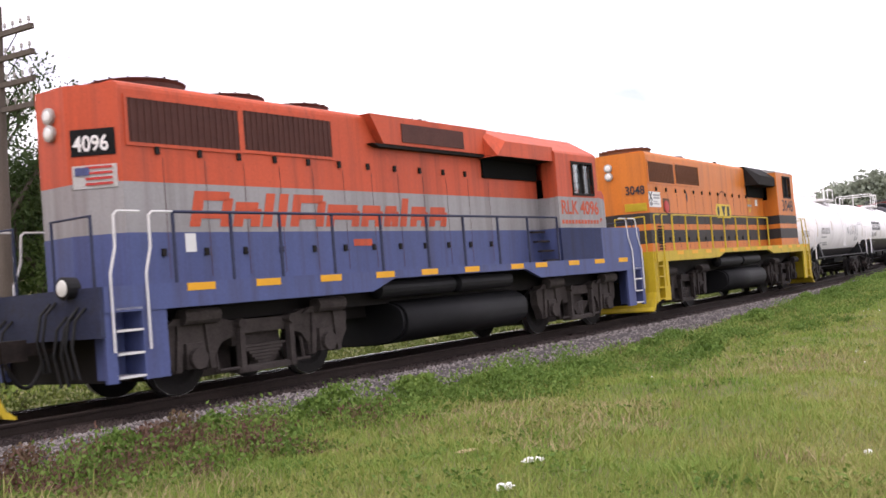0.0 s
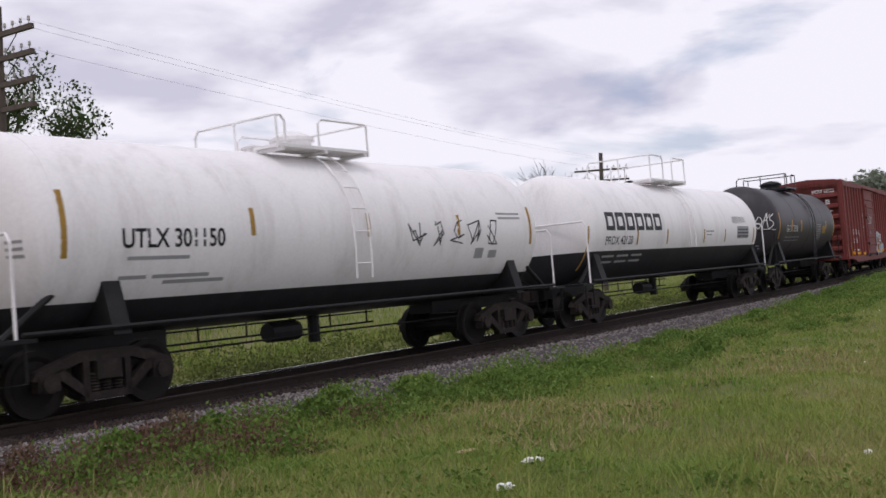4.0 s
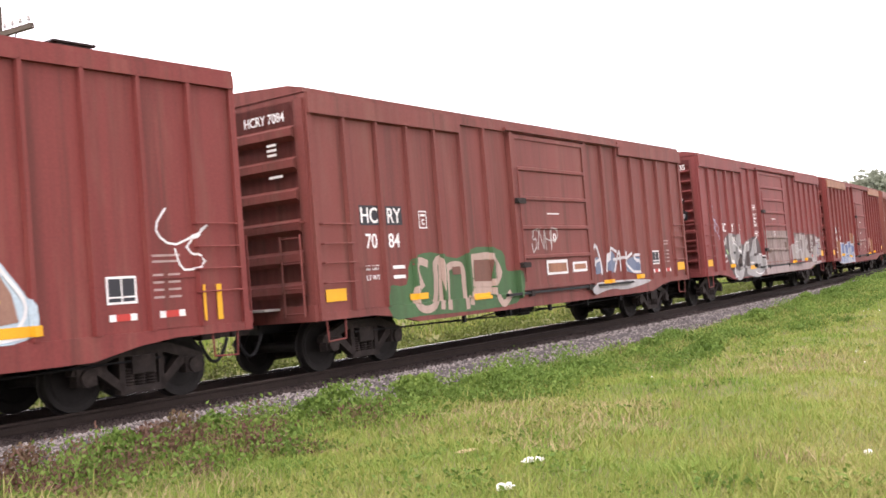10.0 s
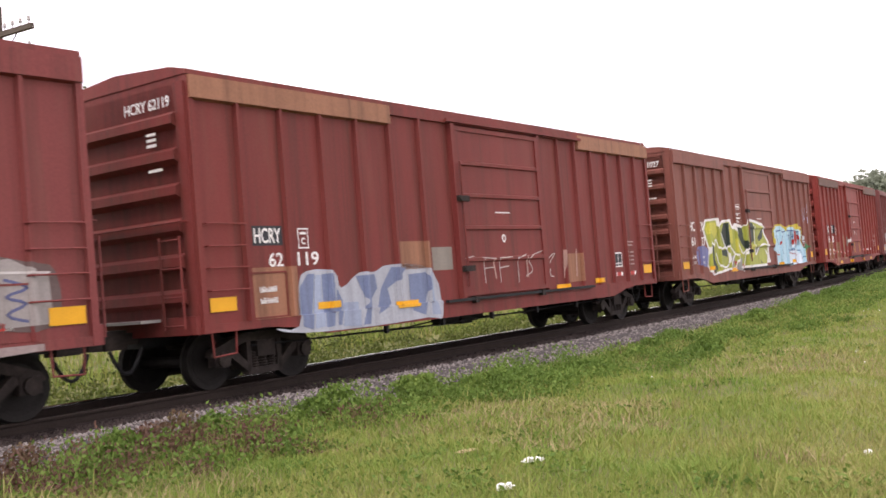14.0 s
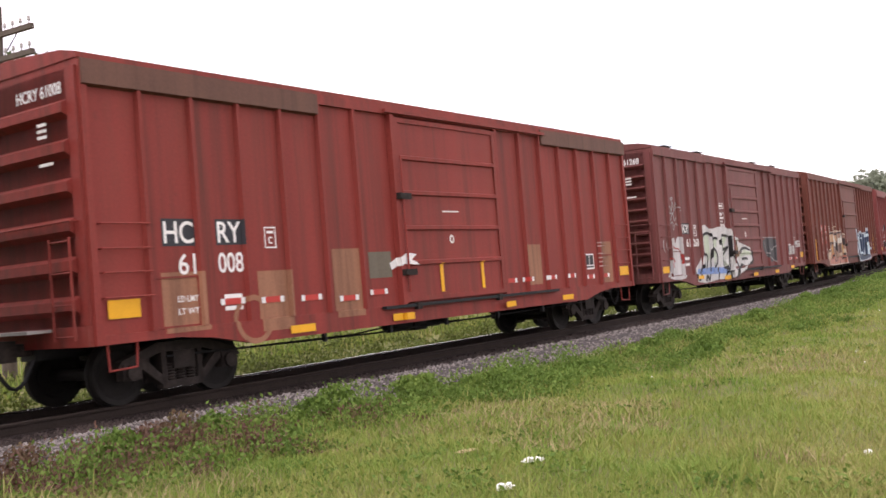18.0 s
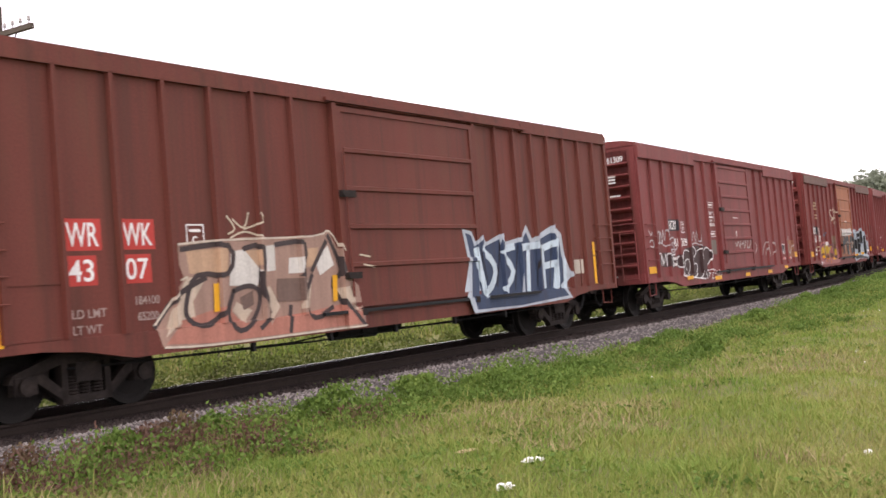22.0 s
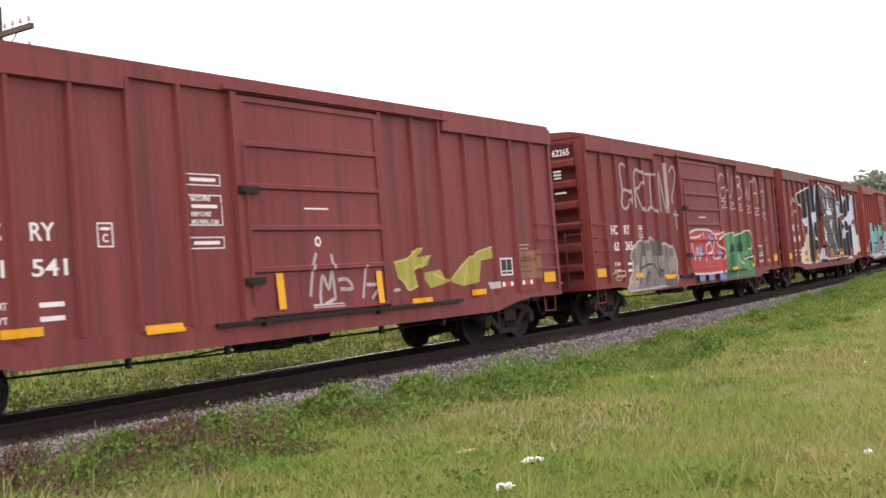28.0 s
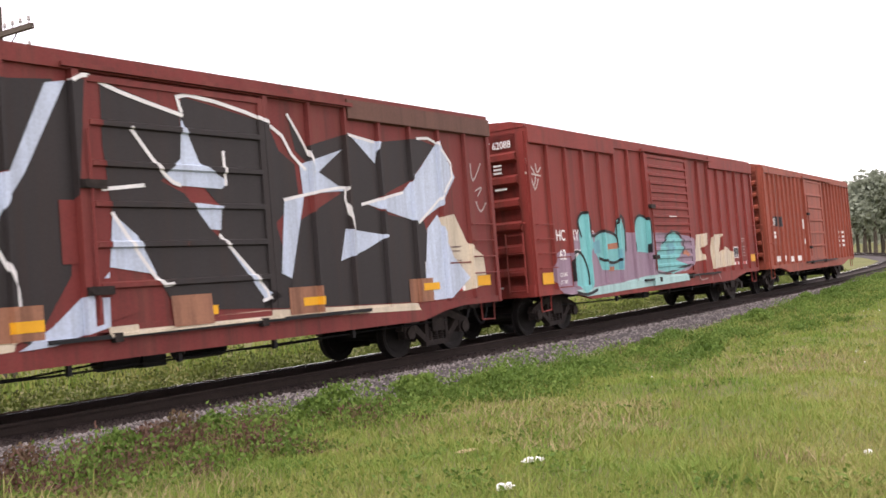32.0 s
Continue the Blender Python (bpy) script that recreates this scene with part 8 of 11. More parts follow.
    fills([[(-5.72, 1.63), (-5.57, 1.63), (-5.48, 1.52), (-5.52, 1.45)]], spray(0.30, 0.50, 0.22), c, "graffiti_spot", 6)
    fills([[(2.67, 2.1), (2.96, 2.16), (3.39, 2.13), (4.2, 2.15), (4.56, 2.06), (5.0, 2.06), (5.46, 2.09), (6.08, 2.07), (6.86, 1.94), (7.24, 1.8), (7.16, 1.14), (6.23, 1.14), (6.12, 0.89), (5.36, 0.94), (4.6, 0.99), (3.82, 1.04), (2.79, 1.12), (2.77, 1.51), (2.78, 1.83)]], spray(0.13, 0.09, 0.085), c, "graffiti_cloud", 2)
    fills([[(2.39, 1.68), (2.7, 1.71), (2.79, 1.16), (2.5, 1.09)], [(2.77, 2.1), (2.96, 2.13), (3.11, 1.84), (3.33, 2.07), (3.56, 2.09), (3.55, 1.81), (2.92, 1.77)], [(2.91, 1.75), (3.6, 1.78), (3.74, 1.31), (3.75, 1.12), (2.78, 1.11), (2.81, 1.29)], [(3.64, 2.09), (4.14, 2.1), (4.11, 1.87), (3.58, 1.85)], [(4.19, 2.06), (4.46, 2.06), (4.41, 1.01), (3.79, 1.01), (3.85, 1.46), (4.06, 1.51), (4.12, 1.29)], [(4.98, 1.97), (5.14, 1.72), (4.8, 1.54), (5.21, 1.28), (5.32, 1.07), (4.69, 1.19), (4.59, 1.43), (4.66, 1.7)], [(5.42, 2.04), (6.03, 2.01), (5.97, 1.85), (5.63, 1.83), (5.65, 1.75), (6.03, 1.74), (6.02, 1.68), (5.64, 1.67), (5.6, 1.18), (5.4, 1.17)], [(6.01, 1.57), (6.29, 1.56), (6.16, 0.94), (5.43, 0.92), (5.45, 1.1), (5.81, 1.17)], [(6.35, 1.95), (6.65, 1.98), (7.14, 1.75), (7.17, 1.18), (6.34, 1.16), (6.32, 1.52)], [(2.21, 1.63), (2.3, 1.7), (2.23, 1.11), (2.15, 1.1)]], spray(0.31, 0.28, 0.27), c, "graffiti_letter", 3)
    lines([[(3.14, 1.65), (2.98, 1.61), (3.1, 1.51), (3.11, 1.42), (2.95, 1.37)], [(3.23, 1.67), (3.19, 1.41), (3.3, 1.37), (3.36, 1.67)], [(3.45, 1.66), (3.47, 1.4), (3.61, 1.62), (3.68, 1.26), (3.81, 1.63)], [(2.92, 1.77), (3.6, 1.8)], [(5.42, 2.04), (5.46, 1.16)], [(6.35, 1.95), (6.22, 1.61), (6.34, 1.16)], [(6.4, 1.82), (7.15, 1.8)], [(5.22, 1.54), (5.23, 1.42), (5.1, 1.4)]], 0.028, spray(0.52, 0.49, 0.48), c, "graffiti_line", 4)
    lines([[(6.57, 1.73), (6.85, 1.63), (6.58, 1.53), (6.82, 1.44), (6.58, 1.32), (6.83, 1.23)]], 0.035, spray(0.10, 0.11, 0.22), c, "graffiti_line", 4)
    lines([[(-6.79, 3.06), (-6.87, 2.96), (-6.72, 2.92), (-6.85, 2.83), (-6.72, 2.8), (-6.86, 2.66)], [(-6.83, 2.64), (-6.68, 2.55), (-6.49, 2.58), (-6.43, 2.39), (-6.62, 2.32), (-6.49, 2.19), (-6.57, 2.35)], [(-6.42, 2.48), (-6.2, 2.32), (-6.34, 2.12), (-6.15, 2.04), (-6.28, 1.95)], [(-6.76, 2.51), (-6.6, 2.61), (-6.54, 2.45), (-6.65, 2.39)]], 0.028, spray(0.38, 0.36, 0.48), c, "graffiti_tag", 2)
    def end_paint(polys, mat, name, lift):
        """Paint on the leading end of the car: outlines of (across towards the near side, height)."""
        for p in polys:
            bm = bmesh.new()
            bm.faces.new([bm.verts.new((-7.75 - 0.122 - lift, -u, z)) for u, z in p])
            part(name, bm, mat, c[0])
    end_paint([[(-0.2, 2.66), (0.1, 3.22), (0.35, 3.05), (0.45, 3.5), (0.62, 3.45), (0.66, 3.1), (0.9, 3.3), (1.1, 3.2), (0.95, 2.95), (1.15, 2.85), (1.12, 2.6), (0.6, 2.5)]], K, "graffiti_outline", 0.004)
    end_paint([[(-0.05, 2.74), (0.12, 3.08), (0.32, 2.95), (0.3, 2.68)], [(0.38, 2.95), (0.48, 3.4), (0.58, 3.38), (0.6, 2.95)], [(0.68, 3.0), (0.9, 3.2), (1.0, 3.12), (0.85, 2.9)], [(0.4, 2.62), (0.42, 2.85), (1.06, 2.78), (1.05, 2.66)]], spray(0.50, 0.47, 0.50), "graffiti_letter", 0.008)
    # 4
    c = make(145.15, "deep red boxcar with pale blue graffiti and brown primer patches", "b", 7.77, -1.35, 1.95, ribs=5, end_ribs=6, fascia_paint=PATCH)
    markings(c, "HCRY", "62119", -6.68, 2.12, True, STD, False, 0.22, 0.0, 7.77, nz=0.36)
    for x0, x1, z0, z1 in ((-6.75, -5.8, 0.98, 1.75), (-3.25, -2.3, 1.6, 2.1)):
        skin([rect(x0, x1, z0, z1)], PATCH, c, "primer_patch", 1)
    skin([rect(-2.2, -1.55, 1.55, 1.98)], spray(0.25, 0.22, 0.19), c, "steel_plate", 1)
    skin([rect(2.9, 3.7, 1.1, 1.75)], PATCH, c, "primer_patch", 1)
    fills([[(-5.89, 0.82), (-5.8, 1.41), (-5.6, 1.66), (-4.94, 1.63), (-4.8, 1.36), (-4.33, 1.59), (-3.91, 1.59), (-3.46, 1.7), (-2.24, 1.56), (-2.06, 0.72), (-2.53, 0.71), (-4.02, 0.68), (-5.81, 0.71), (-6.4, 0.83)]], spray(0.40, 0.42, 0.47), c, "graffiti_cloud", 1)
    fills([[(-5.78, 1.41), (-5.58, 1.62), (-5.43, 1.61), (-5.58, 0.74), (-5.8, 0.81)], [(-5.26, 1.6), (-5, 1.61), (-4.94, 1.42), (-5.08, 0.76), (-5.27, 0.75)], [(-4.91, 1.36), (-4.79, 1.15), (-4.91, 0.76), (-4.99, 0.77)], [(-4.42, 1.54), (-3.92, 1.55), (-3.88, 1.31), (-4.09, 1.1), (-4.17, 0.72), (-4.36, 0.72), (-4.18, 1.11)], [(-3.45, 1.66), (-3.02, 1.63), (-3.27, 1.43), (-3.6, 1.29), (-3.52, 1.02), (-3.93, 0.87), (-3.78, 1.3)], [(-2.97, 1.51), (-2.43, 1.53), (-2.33, 1.29), (-2.48, 1.1), (-2.6, 0.76), (-2.97, 0.87)]], spray(0.17, 0.21, 0.33), c, "graffiti_letter", 3)
    fills([[(-5.42, 1.6), (-5.28, 1.59), (-5.29, 0.77), (-5.54, 0.75)], [(-4.78, 1.12), (-4.4, 1.11), (-4.42, 0.7), (-4.87, 0.74)], [(-2.38, 1.53), (-2.23, 1.52), (-2.31, 1.3), (-2.12, 0.74), (-2.4, 0.75)]], spray(0.30, 0.35, 0.46), c, "graffiti_letter", 4)
    lines([[(-0.66, 1.74), (-0.19, 1.71)], [(-0.6, 1.72), (-0.58, 1.25)], [(-0.6, 1.53), (-0.27, 1.54)], [(-0.06, 1.72), (0.44, 1.73)], [(-0.03, 1.72), (-0.01, 1.24)], [(-0.03, 1.52), (0.35, 1.55)], [(0.66, 1.7), (1.07, 1.77)], [(0.7, 1.72), (0.69, 1.2)], [(1.74, 1.83), (1.16, 1.69), (1.29, 1.44), (1, 1.32)], [(2.01, 1.61), (2.43, 1.77), (1.95, 1.36), (2.31, 1.26)], [(-1.25, 1.74), (-0.94, 1.78)]], 0.022, spray(0.50, 0.43, 0.40), c, "graffiti_tag", 5)
    lines([[(-0.25, 1.71), (-0.18, 1.33)], [(1.07, 1.73), (1.07, 1.3)], [(2.86, 1.82), (2.8, 1.22)], [(3.46, 1.83), (3.4, 1.24)]], 0.05, spray(0.42, 0.26, 0.22), c, "graffiti_drip", 5)
    # 5
    c = make(162.63, "tan faded boxcar with yellow and pale blue graffiti", "d2", 7.87, -1.48, 1.87, ribs=5, end_ribs=7, half_tc=6.2)
    markings(c, "HCRY", "61027", -6.83, 2.24, nsp=0.72, yellows=STD, half=7.87)
    tag(c, "WS", 6.5, 7.3, 2.6, 3.2, spray(0.4, 0.4, 0.55), 0.03, 4, 0.15)
    fills([[(-5.67, 2.3), (-5.39, 2.59), (-4.29, 2.64), (-4.19, 2.4), (-3.8, 2.57), (-2.92, 2.62), (-2.75, 2.39), (-2.54, 2.48), (-1.62, 2.39), (-1.21, 2.64), (-0.54, 2.6), (0.48, 2.48), (0.61, 2.13), (1.07, 1.84), (0.98, 1.39), (1.13, 1.12), (0.47, 1), (-1.4, 1), (-3.46, 0.99), (-5.14, 0.87), (-5.53, 1.19), (-5.29, 1.66), (-5.58, 2.09)]], W, c, "graffiti_outline", 1)
    fills([[(-5.55, 2.28), (-5.32, 2.52), (-4.38, 2.57), (-4.29, 2.3), (-3.76, 2.49), (-3.06, 2.53), (-2.79, 2.29), (-1.77, 2.32), (-1.12, 2.55), (-0.63, 2.52), (0.31, 2.39), (0.45, 2.09), (0.87, 1.82), (0.79, 1.41), (0.9, 1.16), (0.4, 1.08), (-1.38, 1.08), (-3.44, 1.06), (-5.05, 0.95), (-5.4, 1.19), (-5.16, 1.66), (-5.46, 2.09)]], spray(0.34, 0.37, 0.07), c, "graffiti_base", 2)
    fills([[(-3.98, 2.17), (-3.65, 2.48), (-3.15, 2.49), (-3.33, 2.1), (-3.24, 1.8), (-3.7, 1.69), (-3.88, 1.92)], [(-2.53, 2.37), (-1.77, 2.33), (-1.67, 1.96), (-1.26, 1.78), (-1.39, 1.55), (-1.93, 1.79), (-2.21, 2.05)], [(-1.19, 2.52), (-0.71, 2.5), (-0.75, 1.88), (-1.22, 1.79), (-1.27, 2.21)], [(-0.33, 1.98), (0.39, 2.37), (0.27, 1.98), (-0.17, 1.86)], [(-5.16, 1.8), (-4.78, 1.81), (-4.78, 1.36), (-4.54, 1.06), (-4.98, 0.92), (-5.17, 1.31)], [(-4.12, 1.63), (-3.49, 1.65), (-3.54, 1.4), (-4.06, 1.48)], [(-0.26, 1.39), (0.7, 1.4), (0.69, 1.12), (-0.2, 1.1)]], spray(0.03, 0.045, 0.035), c, "graffiti_shadow", 4)
    fills([[(-5.46, 2.28), (-5.25, 2.48), (-4.42, 2.5), (-4.36, 2.21), (-4.66, 2.01), (-4.93, 2.25), (-5.33, 2.1)], [(-3.08, 2.41), (-2.83, 2.25), (-2.87, 1.83), (-3.2, 1.86), (-3.23, 2.17)], [(-2.54, 1.98), (-2.09, 1.77), (-1.99, 1.45), (-2.61, 1.55)], [(-1.18, 1.71), (-0.73, 1.78), (-0.8, 1.2), (-1.28, 1.2)]], spray(0.52, 0.50, 0.08), c, "graffiti_letter", 3)
    fills([[(-3.28, 1.38), (-2.78, 1.47), (-2.98, 0.99), (-3.37, 1)], [(-2.47, 1.27), (-1.97, 1.36), (-2.15, 0.92), (-2.68, 0.95)], [(-0.67, 1.61), (-0.2, 1.67), (-0.19, 1.15), (-0.71, 1.11)]], spray(0.28, 0.28, 0.28), c, "graffiti_shade", 4)
    fills([[(-5.2, 1.13), (-4.94, 1.14), (-5.11, 0.91)], [(-2.93, 1.27), (-2.51, 1.22), (-2.7, 1.03)], [(-2.05, 1.12), (-1.78, 1.16), (-1.88, 0.92)]], red, c, "graffiti_spot", 5)
    lines([[(-4.74, 1.78), (-4.56, 1.96), (-4.25, 1.66), (-3.58, 1.69), (-3.49, 1.16), (-4.33, 1.15), (-4.62, 1.53)], [(-3.98, 2.15), (-3.63, 1.69), (-3.3, 1.76), (-2.77, 1.51)], [(-2.54, 2.32), (-2.25, 1.81), (-1.82, 1.48), (-1.26, 1.79)], [(-0.62, 2.41), (-0.69, 1.43), (-0.2, 1.69), (0.76, 1.71), (0.89, 1.14)], [(-3.3, 1.04), (-2.75, 1.47), (-2.46, 1.33), (-2.94, 0.95)], [(-2.08, 0.9), (-1.68, 1.32), (-1.33, 1.78)], [(-5.25, 1.66), (-5.01, 1.87), (-4.78, 1.81)]], 0.06, W, c, "graffiti_line", 6)
    fills([[(-6.27, 1.75), (-5.39, 1.72), (-5.34, 1.2), (-6.02, 1.21), (-6.33, 1.29)]], spray(0.16, 0.17, 0.33), c, "graffiti_cloud", 1)
    fills([[(1.61, 2.26), (1.94, 2.43), (3.07, 2.49), (3.74, 2.36), (5.29, 2.5), (5.95, 2.31), (5.84, 1.86), (5.65, 1.76), (1.69, 1.73)]], yellow, c, "graffiti_rim", 2)
    fills([[(1.69, 2.23), (2.04, 2.37), (3.05, 2.42), (3.63, 2.28), (4.24, 2.38), (4.99, 2.34), (5.77, 2.26), (5.73, 1.86), (6.2, 1.54), (6.21, 1.12), (6.61, 1.1), (6.58, 0.98), (3.91, 0.91), (2.07, 0.98), (2.11, 1.35), (1.61, 1.53), (1.88, 1.82)]], spray(0.40, 0.60, 0.70), c, "graffiti_base", 3)
    fills([[(1.72, 2.19), (3.03, 2.3), (2.93, 2.07), (2.51, 2.02), (2.57, 1.43), (2.17, 1.44), (2.11, 2), (1.72, 1.95)], [(3.12, 2.18), (3.84, 2.23), (3.93, 1.88), (3.42, 1.41), (2.84, 1.43), (2.81, 1.81)], [(4.2, 2.2), (4.96, 2.22), (4.63, 1.87), (5.07, 1.56), (4.26, 1.38), (3.94, 1.59)], [(5.21, 2.17), (5.7, 2.19), (5.57, 1.65), (5.25, 1.66)]], spray(0.42, 0.62, 0.72), c, "graffiti_letter", 4)
    fills([[(4, 2.25), (4.32, 2.31), (4.94, 2.28), (4.9, 2.11), (4.77, 1.92), (5.04, 1.62), (5.08, 1.52), (4.81, 1.57), (4.6, 1.9), (4.4, 1.59), (3.96, 1.61)], [(5.16, 2.27), (5.43, 2.21), (5.37, 2.03), (5.7, 2.23), (5.99, 2.23), (5.89, 1.95), (5.68, 1.82), (6.05, 1.57), (6.17, 1.35), (5.93, 1.17), (5.72, 1.45), (5.54, 1.6), (5.43, 1.4), (5.08, 1.53), (5.25, 1.88)]], spray(0.42, 0.62, 0.72), c, "graffiti_letter", 4)
    fills([[(3.95, 1.47), (4.33, 1.46), (4.61, 1.54), (5.18, 1.47), (5.43, 1.26), (5.8, 1.3), (5.96, 1.08), (5.67, 0.94), (4.92, 0.95), (3.91, 0.94)], [(4.35, 1.73), (4.6, 1.85), (4.81, 1.58), (4.4, 1.59)]], spray(0.58, 0.66, 0.74), c, "graffiti_letter", 5)
    lines([[(4.01, 2.37), (4.4, 2.42), (4.88, 2.39), (5.18, 2.3), (5.68, 2.37)], [(5.68, 2.35), (6.11, 2.31), (5.88, 1.86), (6.07, 1.64)], [(6.27, 1.21), (6.55, 1.16), (6.63, 1.47)]], 0.06, yellow, c, "graffiti_line", 5)
    lines([[(1.86, 2.01), (2.56, 2.23), (3.23, 2.18), (3.84, 2.23), (4.45, 2.23), (5.48, 2.17)], [(2.41, 2.07), (2.56, 1.72)], [(3.2, 2.04), (2.86, 1.52), (3.18, 1.4)], [(3.67, 2.03), (4.16, 2.03), (3.72, 1.69), (4.04, 1.49)], [(4.67, 2.07), (4.28, 1.48), (5.09, 1.66)]], 0.05, spray(0.08, 0.14, 0.28), c, "graffiti_line", 5)
    fills([[(4.96, 2.25), (5.15, 2.23), (5.24, 1.89), (5.07, 1.63), (4.8, 1.9), (4.92, 2.09)], [(4.53, 1.51), (4.66, 1.18), (4.84, 0.89), (4.98, 0.89), (4.75, 1.43)], [(5.46, 1.4), (5.55, 1.57), (5.71, 1.43), (5.56, 1.36)], [(4.43, 1.88), (4.59, 1.89), (4.44, 1.65)]], red, c, "graffiti_spot", 6)
    lines([[(2.13, 2.08), (2.13, 1.45), (2.59, 1.34)], [(2.93, 2.07), (2.76, 1.71)], [(5.29, 2.05), (5.41, 1.66), (5.61, 1.34)], [(4.02, 1.39), (5.01, 1.3)]], 0.045, red, c, "graffiti_line", 5)
    fills([[(6.33, 1.66), (6.51, 1.74), (7.02, 1.6), (7.25, 1.63), (6.89, 1.53), (6.52, 1.44), (6.33, 1.26), (6.13, 1.56)]], green, c, "graffiti_star", 6)
    lines([[(3.95, 1.43), (4.27, 1.52), (4.58, 1.53)], [(5.07, 1.45), (5.33, 1.46), (5.8, 1.37)], [(4.34, 2.03), (4.51, 2.09), (4.47, 1.99), (4.37, 1.98)], [(5.32, 2.1), (5.42, 2.06), (5.36, 1.93)], [(4.29, 0.99), (4.43, 1.03)], [(5.85, 1.13), (6.1, 1.2), (6.44, 1.13)]], 0.035, spray(0.08, 0.16, 0.30), c, "graffiti_line", 6)
    lines([[(6.04, 2.06), (6.17, 1.97), (6.12, 1.85)], [(6.15, 1.78), (6.39, 1.91), (6.43, 2.01)], [(6.23, 1.73), (6.46, 1.77)]], 0.045, ice, c, "graffiti_tag", 3)
    # 6
    c = make(180.23, "warm red boxcar with brown primer patches along the sill", "f", 7.9, -1.63, 1.78, ribs=5, end_ribs=6, fascia_paint=DIRTY_FASCIA)
    markings(c, "HCRY", "61008", -6.62, 2.14, True, [(-7.7, 1.18, 0.5, 0.24), (7.2, 1.15, 0.5, 0.22), (-4.5, 0.72, 0.55, 0.12), (-1.98, 0.72, 0.5, 0.12), (1.6, 0.72, 0.5, 0.11), (4.1, 0.72, 0.5, 0.11)], False, 0.30, 0.82, 7.9)
    for x0, x1, z0, z1 in ((-6.82, -6.04, 0.92, 1.74), (-5.05, -4.38, 0.80, 1.70), (-3.37, -2.68, 0.88, 2.0), (2.73, 3.4, 1.12, 1.98), (6.22, 6.85, 1.0, 2.0)):
        skin([rect(x0, x1, z0, z1)], PATCH, c, "primer_patch", 1)
    ring = [(-5.2 + 0.34 * math.cos(k * 0.3142), 1.0 + 0.32 * math.sin(k * 0.3142)) for k in range(21)]
    lines([ring], 0.08, PATCH, c, "primer_ring", 2)
    for x, z in ((-5.75, 1.24), (-4.95, 1.22), (-4.1, 1.2), (-3.2, 1.14), (-2.42, 1.2), (1.9, 1.2), (2.6, 1.2), (3.6, 1.2), (4.5, 1.2)):
        skin([rect(x, x + 0.36, z, z + 0.09)], M["sign_red"], c, "red_reflector", 4)
        for k in (-0.06, 0.33):
            skin([rect(x + k, x + k + 0.08, z, z + 0.09)], W, c, "white_reflector", 5)
    skin([rect(-2.45, -1.83, 1.48, 1.93)], spray(0.14, 0.12, 0.09), c, "steel_plate", 1)
    for x in (-0.5, 0.88):
        skin([rect(x, x + 0.1, 1.15, 1.68)], M["yellow"], c, "reflector", 4)
    fills([[(-1.9, 1.72), (-1.5, 1.9), (-1.2, 1.86), (-1.35, 1.76), (-1.15, 1.66), (-1.6, 1.7), (-1.85, 1.6)]], W, c, "torn_tape", 5)
    # 7
    c = make(197.65, "mauve faded boxcar with white and blue graffiti piece", "c2", 7.7, ribs=7, end_ribs=10, fascia=False, hatches=True, lean=-0.4)
    markings(c, "HCRY", "61268", -5.78, 2.2, True, LOW, True, 0.24, 0.0, 7.7, nz=0.40)
    fills([[(-4.92, 1.13), (-4.46, 1.37), (-4.19, 1.57), (-4.26, 1.96), (-4.15, 2.23), (-4.05, 2.41), (-3.81, 2.44), (-3.37, 2.28), (-2.9, 2.34), (-2.27, 2.41), (-1.72, 2.34), (-1.19, 2.09), (-0.78, 1.86), (0.38, 1.68), (0.53, 1.26), (-0.31, 0.99), (-1.8, 0.73), (-3.06, 0.75), (-4.19, 0.69), (-4.92, 0.76)]], spray(0.56, 0.55, 0.54), c, "graffiti_outline", 1)
    fills([[(-4, 2.11), (-3.55, 2.12), (-3.55, 1.46), (-3.84, 1.24), (-3.97, 1.64)], [(-3.24, 1.97), (-2.86, 1.99), (-2.88, 1.79), (-3.08, 1.73), (-2.92, 1.43), (-3.14, 1.2), (-3.34, 1.29)], [(-2.48, 2.05), (-1.83, 2.06), (-2.21, 1.77), (-1.82, 1.71), (-2.31, 1.4), (-1.89, 1.12), (-2.47, 1.16)], [(-0.86, 1.48), (-0.36, 1.64), (0.36, 1.48), (0.35, 1.21), (-0.72, 1.18)]], spray(0.50, 0.56, 0.44), c, "graffiti_base", 2)
    fills([[(-4.73, 1.13), (-3.49, 1.14), (-1.76, 1.08), (-1.78, 0.9), (-3.51, 0.93), (-4.82, 0.97)]], spray(0.20, 0.30, 0.54), c, "graffiti_band", 3)
    lines([[(-4.98, 1.16), (-4.8, 0.81), (-4.47, 1.05), (-4.09, 1.49), (-4.18, 1.96), (-3.94, 2.15), (-3.48, 2.14), (-3.39, 1.86), (-3.5, 1.46), (-3.61, 1.05)], [(-4.05, 1.55), (-3.79, 1.47), (-3.93, 1.15)], [(-2.79, 2.01), (-3.17, 2.01), (-3.31, 1.77), (-2.95, 1.6), (-2.87, 1.35), (-3.14, 1.15), (-3.39, 1.21)], [(-1.78, 2.08), (-2.43, 2.09), (-2.58, 1.83), (-2.32, 1.66), (-1.82, 1.73), (-2.5, 1.41), (-2.41, 1.1), (-1.86, 1.12)], [(-1.64, 2.06), (-1.77, 0.75)], [(-1.07, 1.88), (-1.42, 1.63), (-1.63, 1.46), (-1.1, 1.16), (-1.23, 0.79)], [(-0.93, 1.52), (-0.38, 1.68), (0.39, 1.52), (0.45, 1.17), (-0.75, 1.14), (-1.52, 0.73)], [(-0.66, 1.32), (-0.09, 1.31), (-0.06, 1.14)]], 0.085, K, c, "graffiti_line", 5)
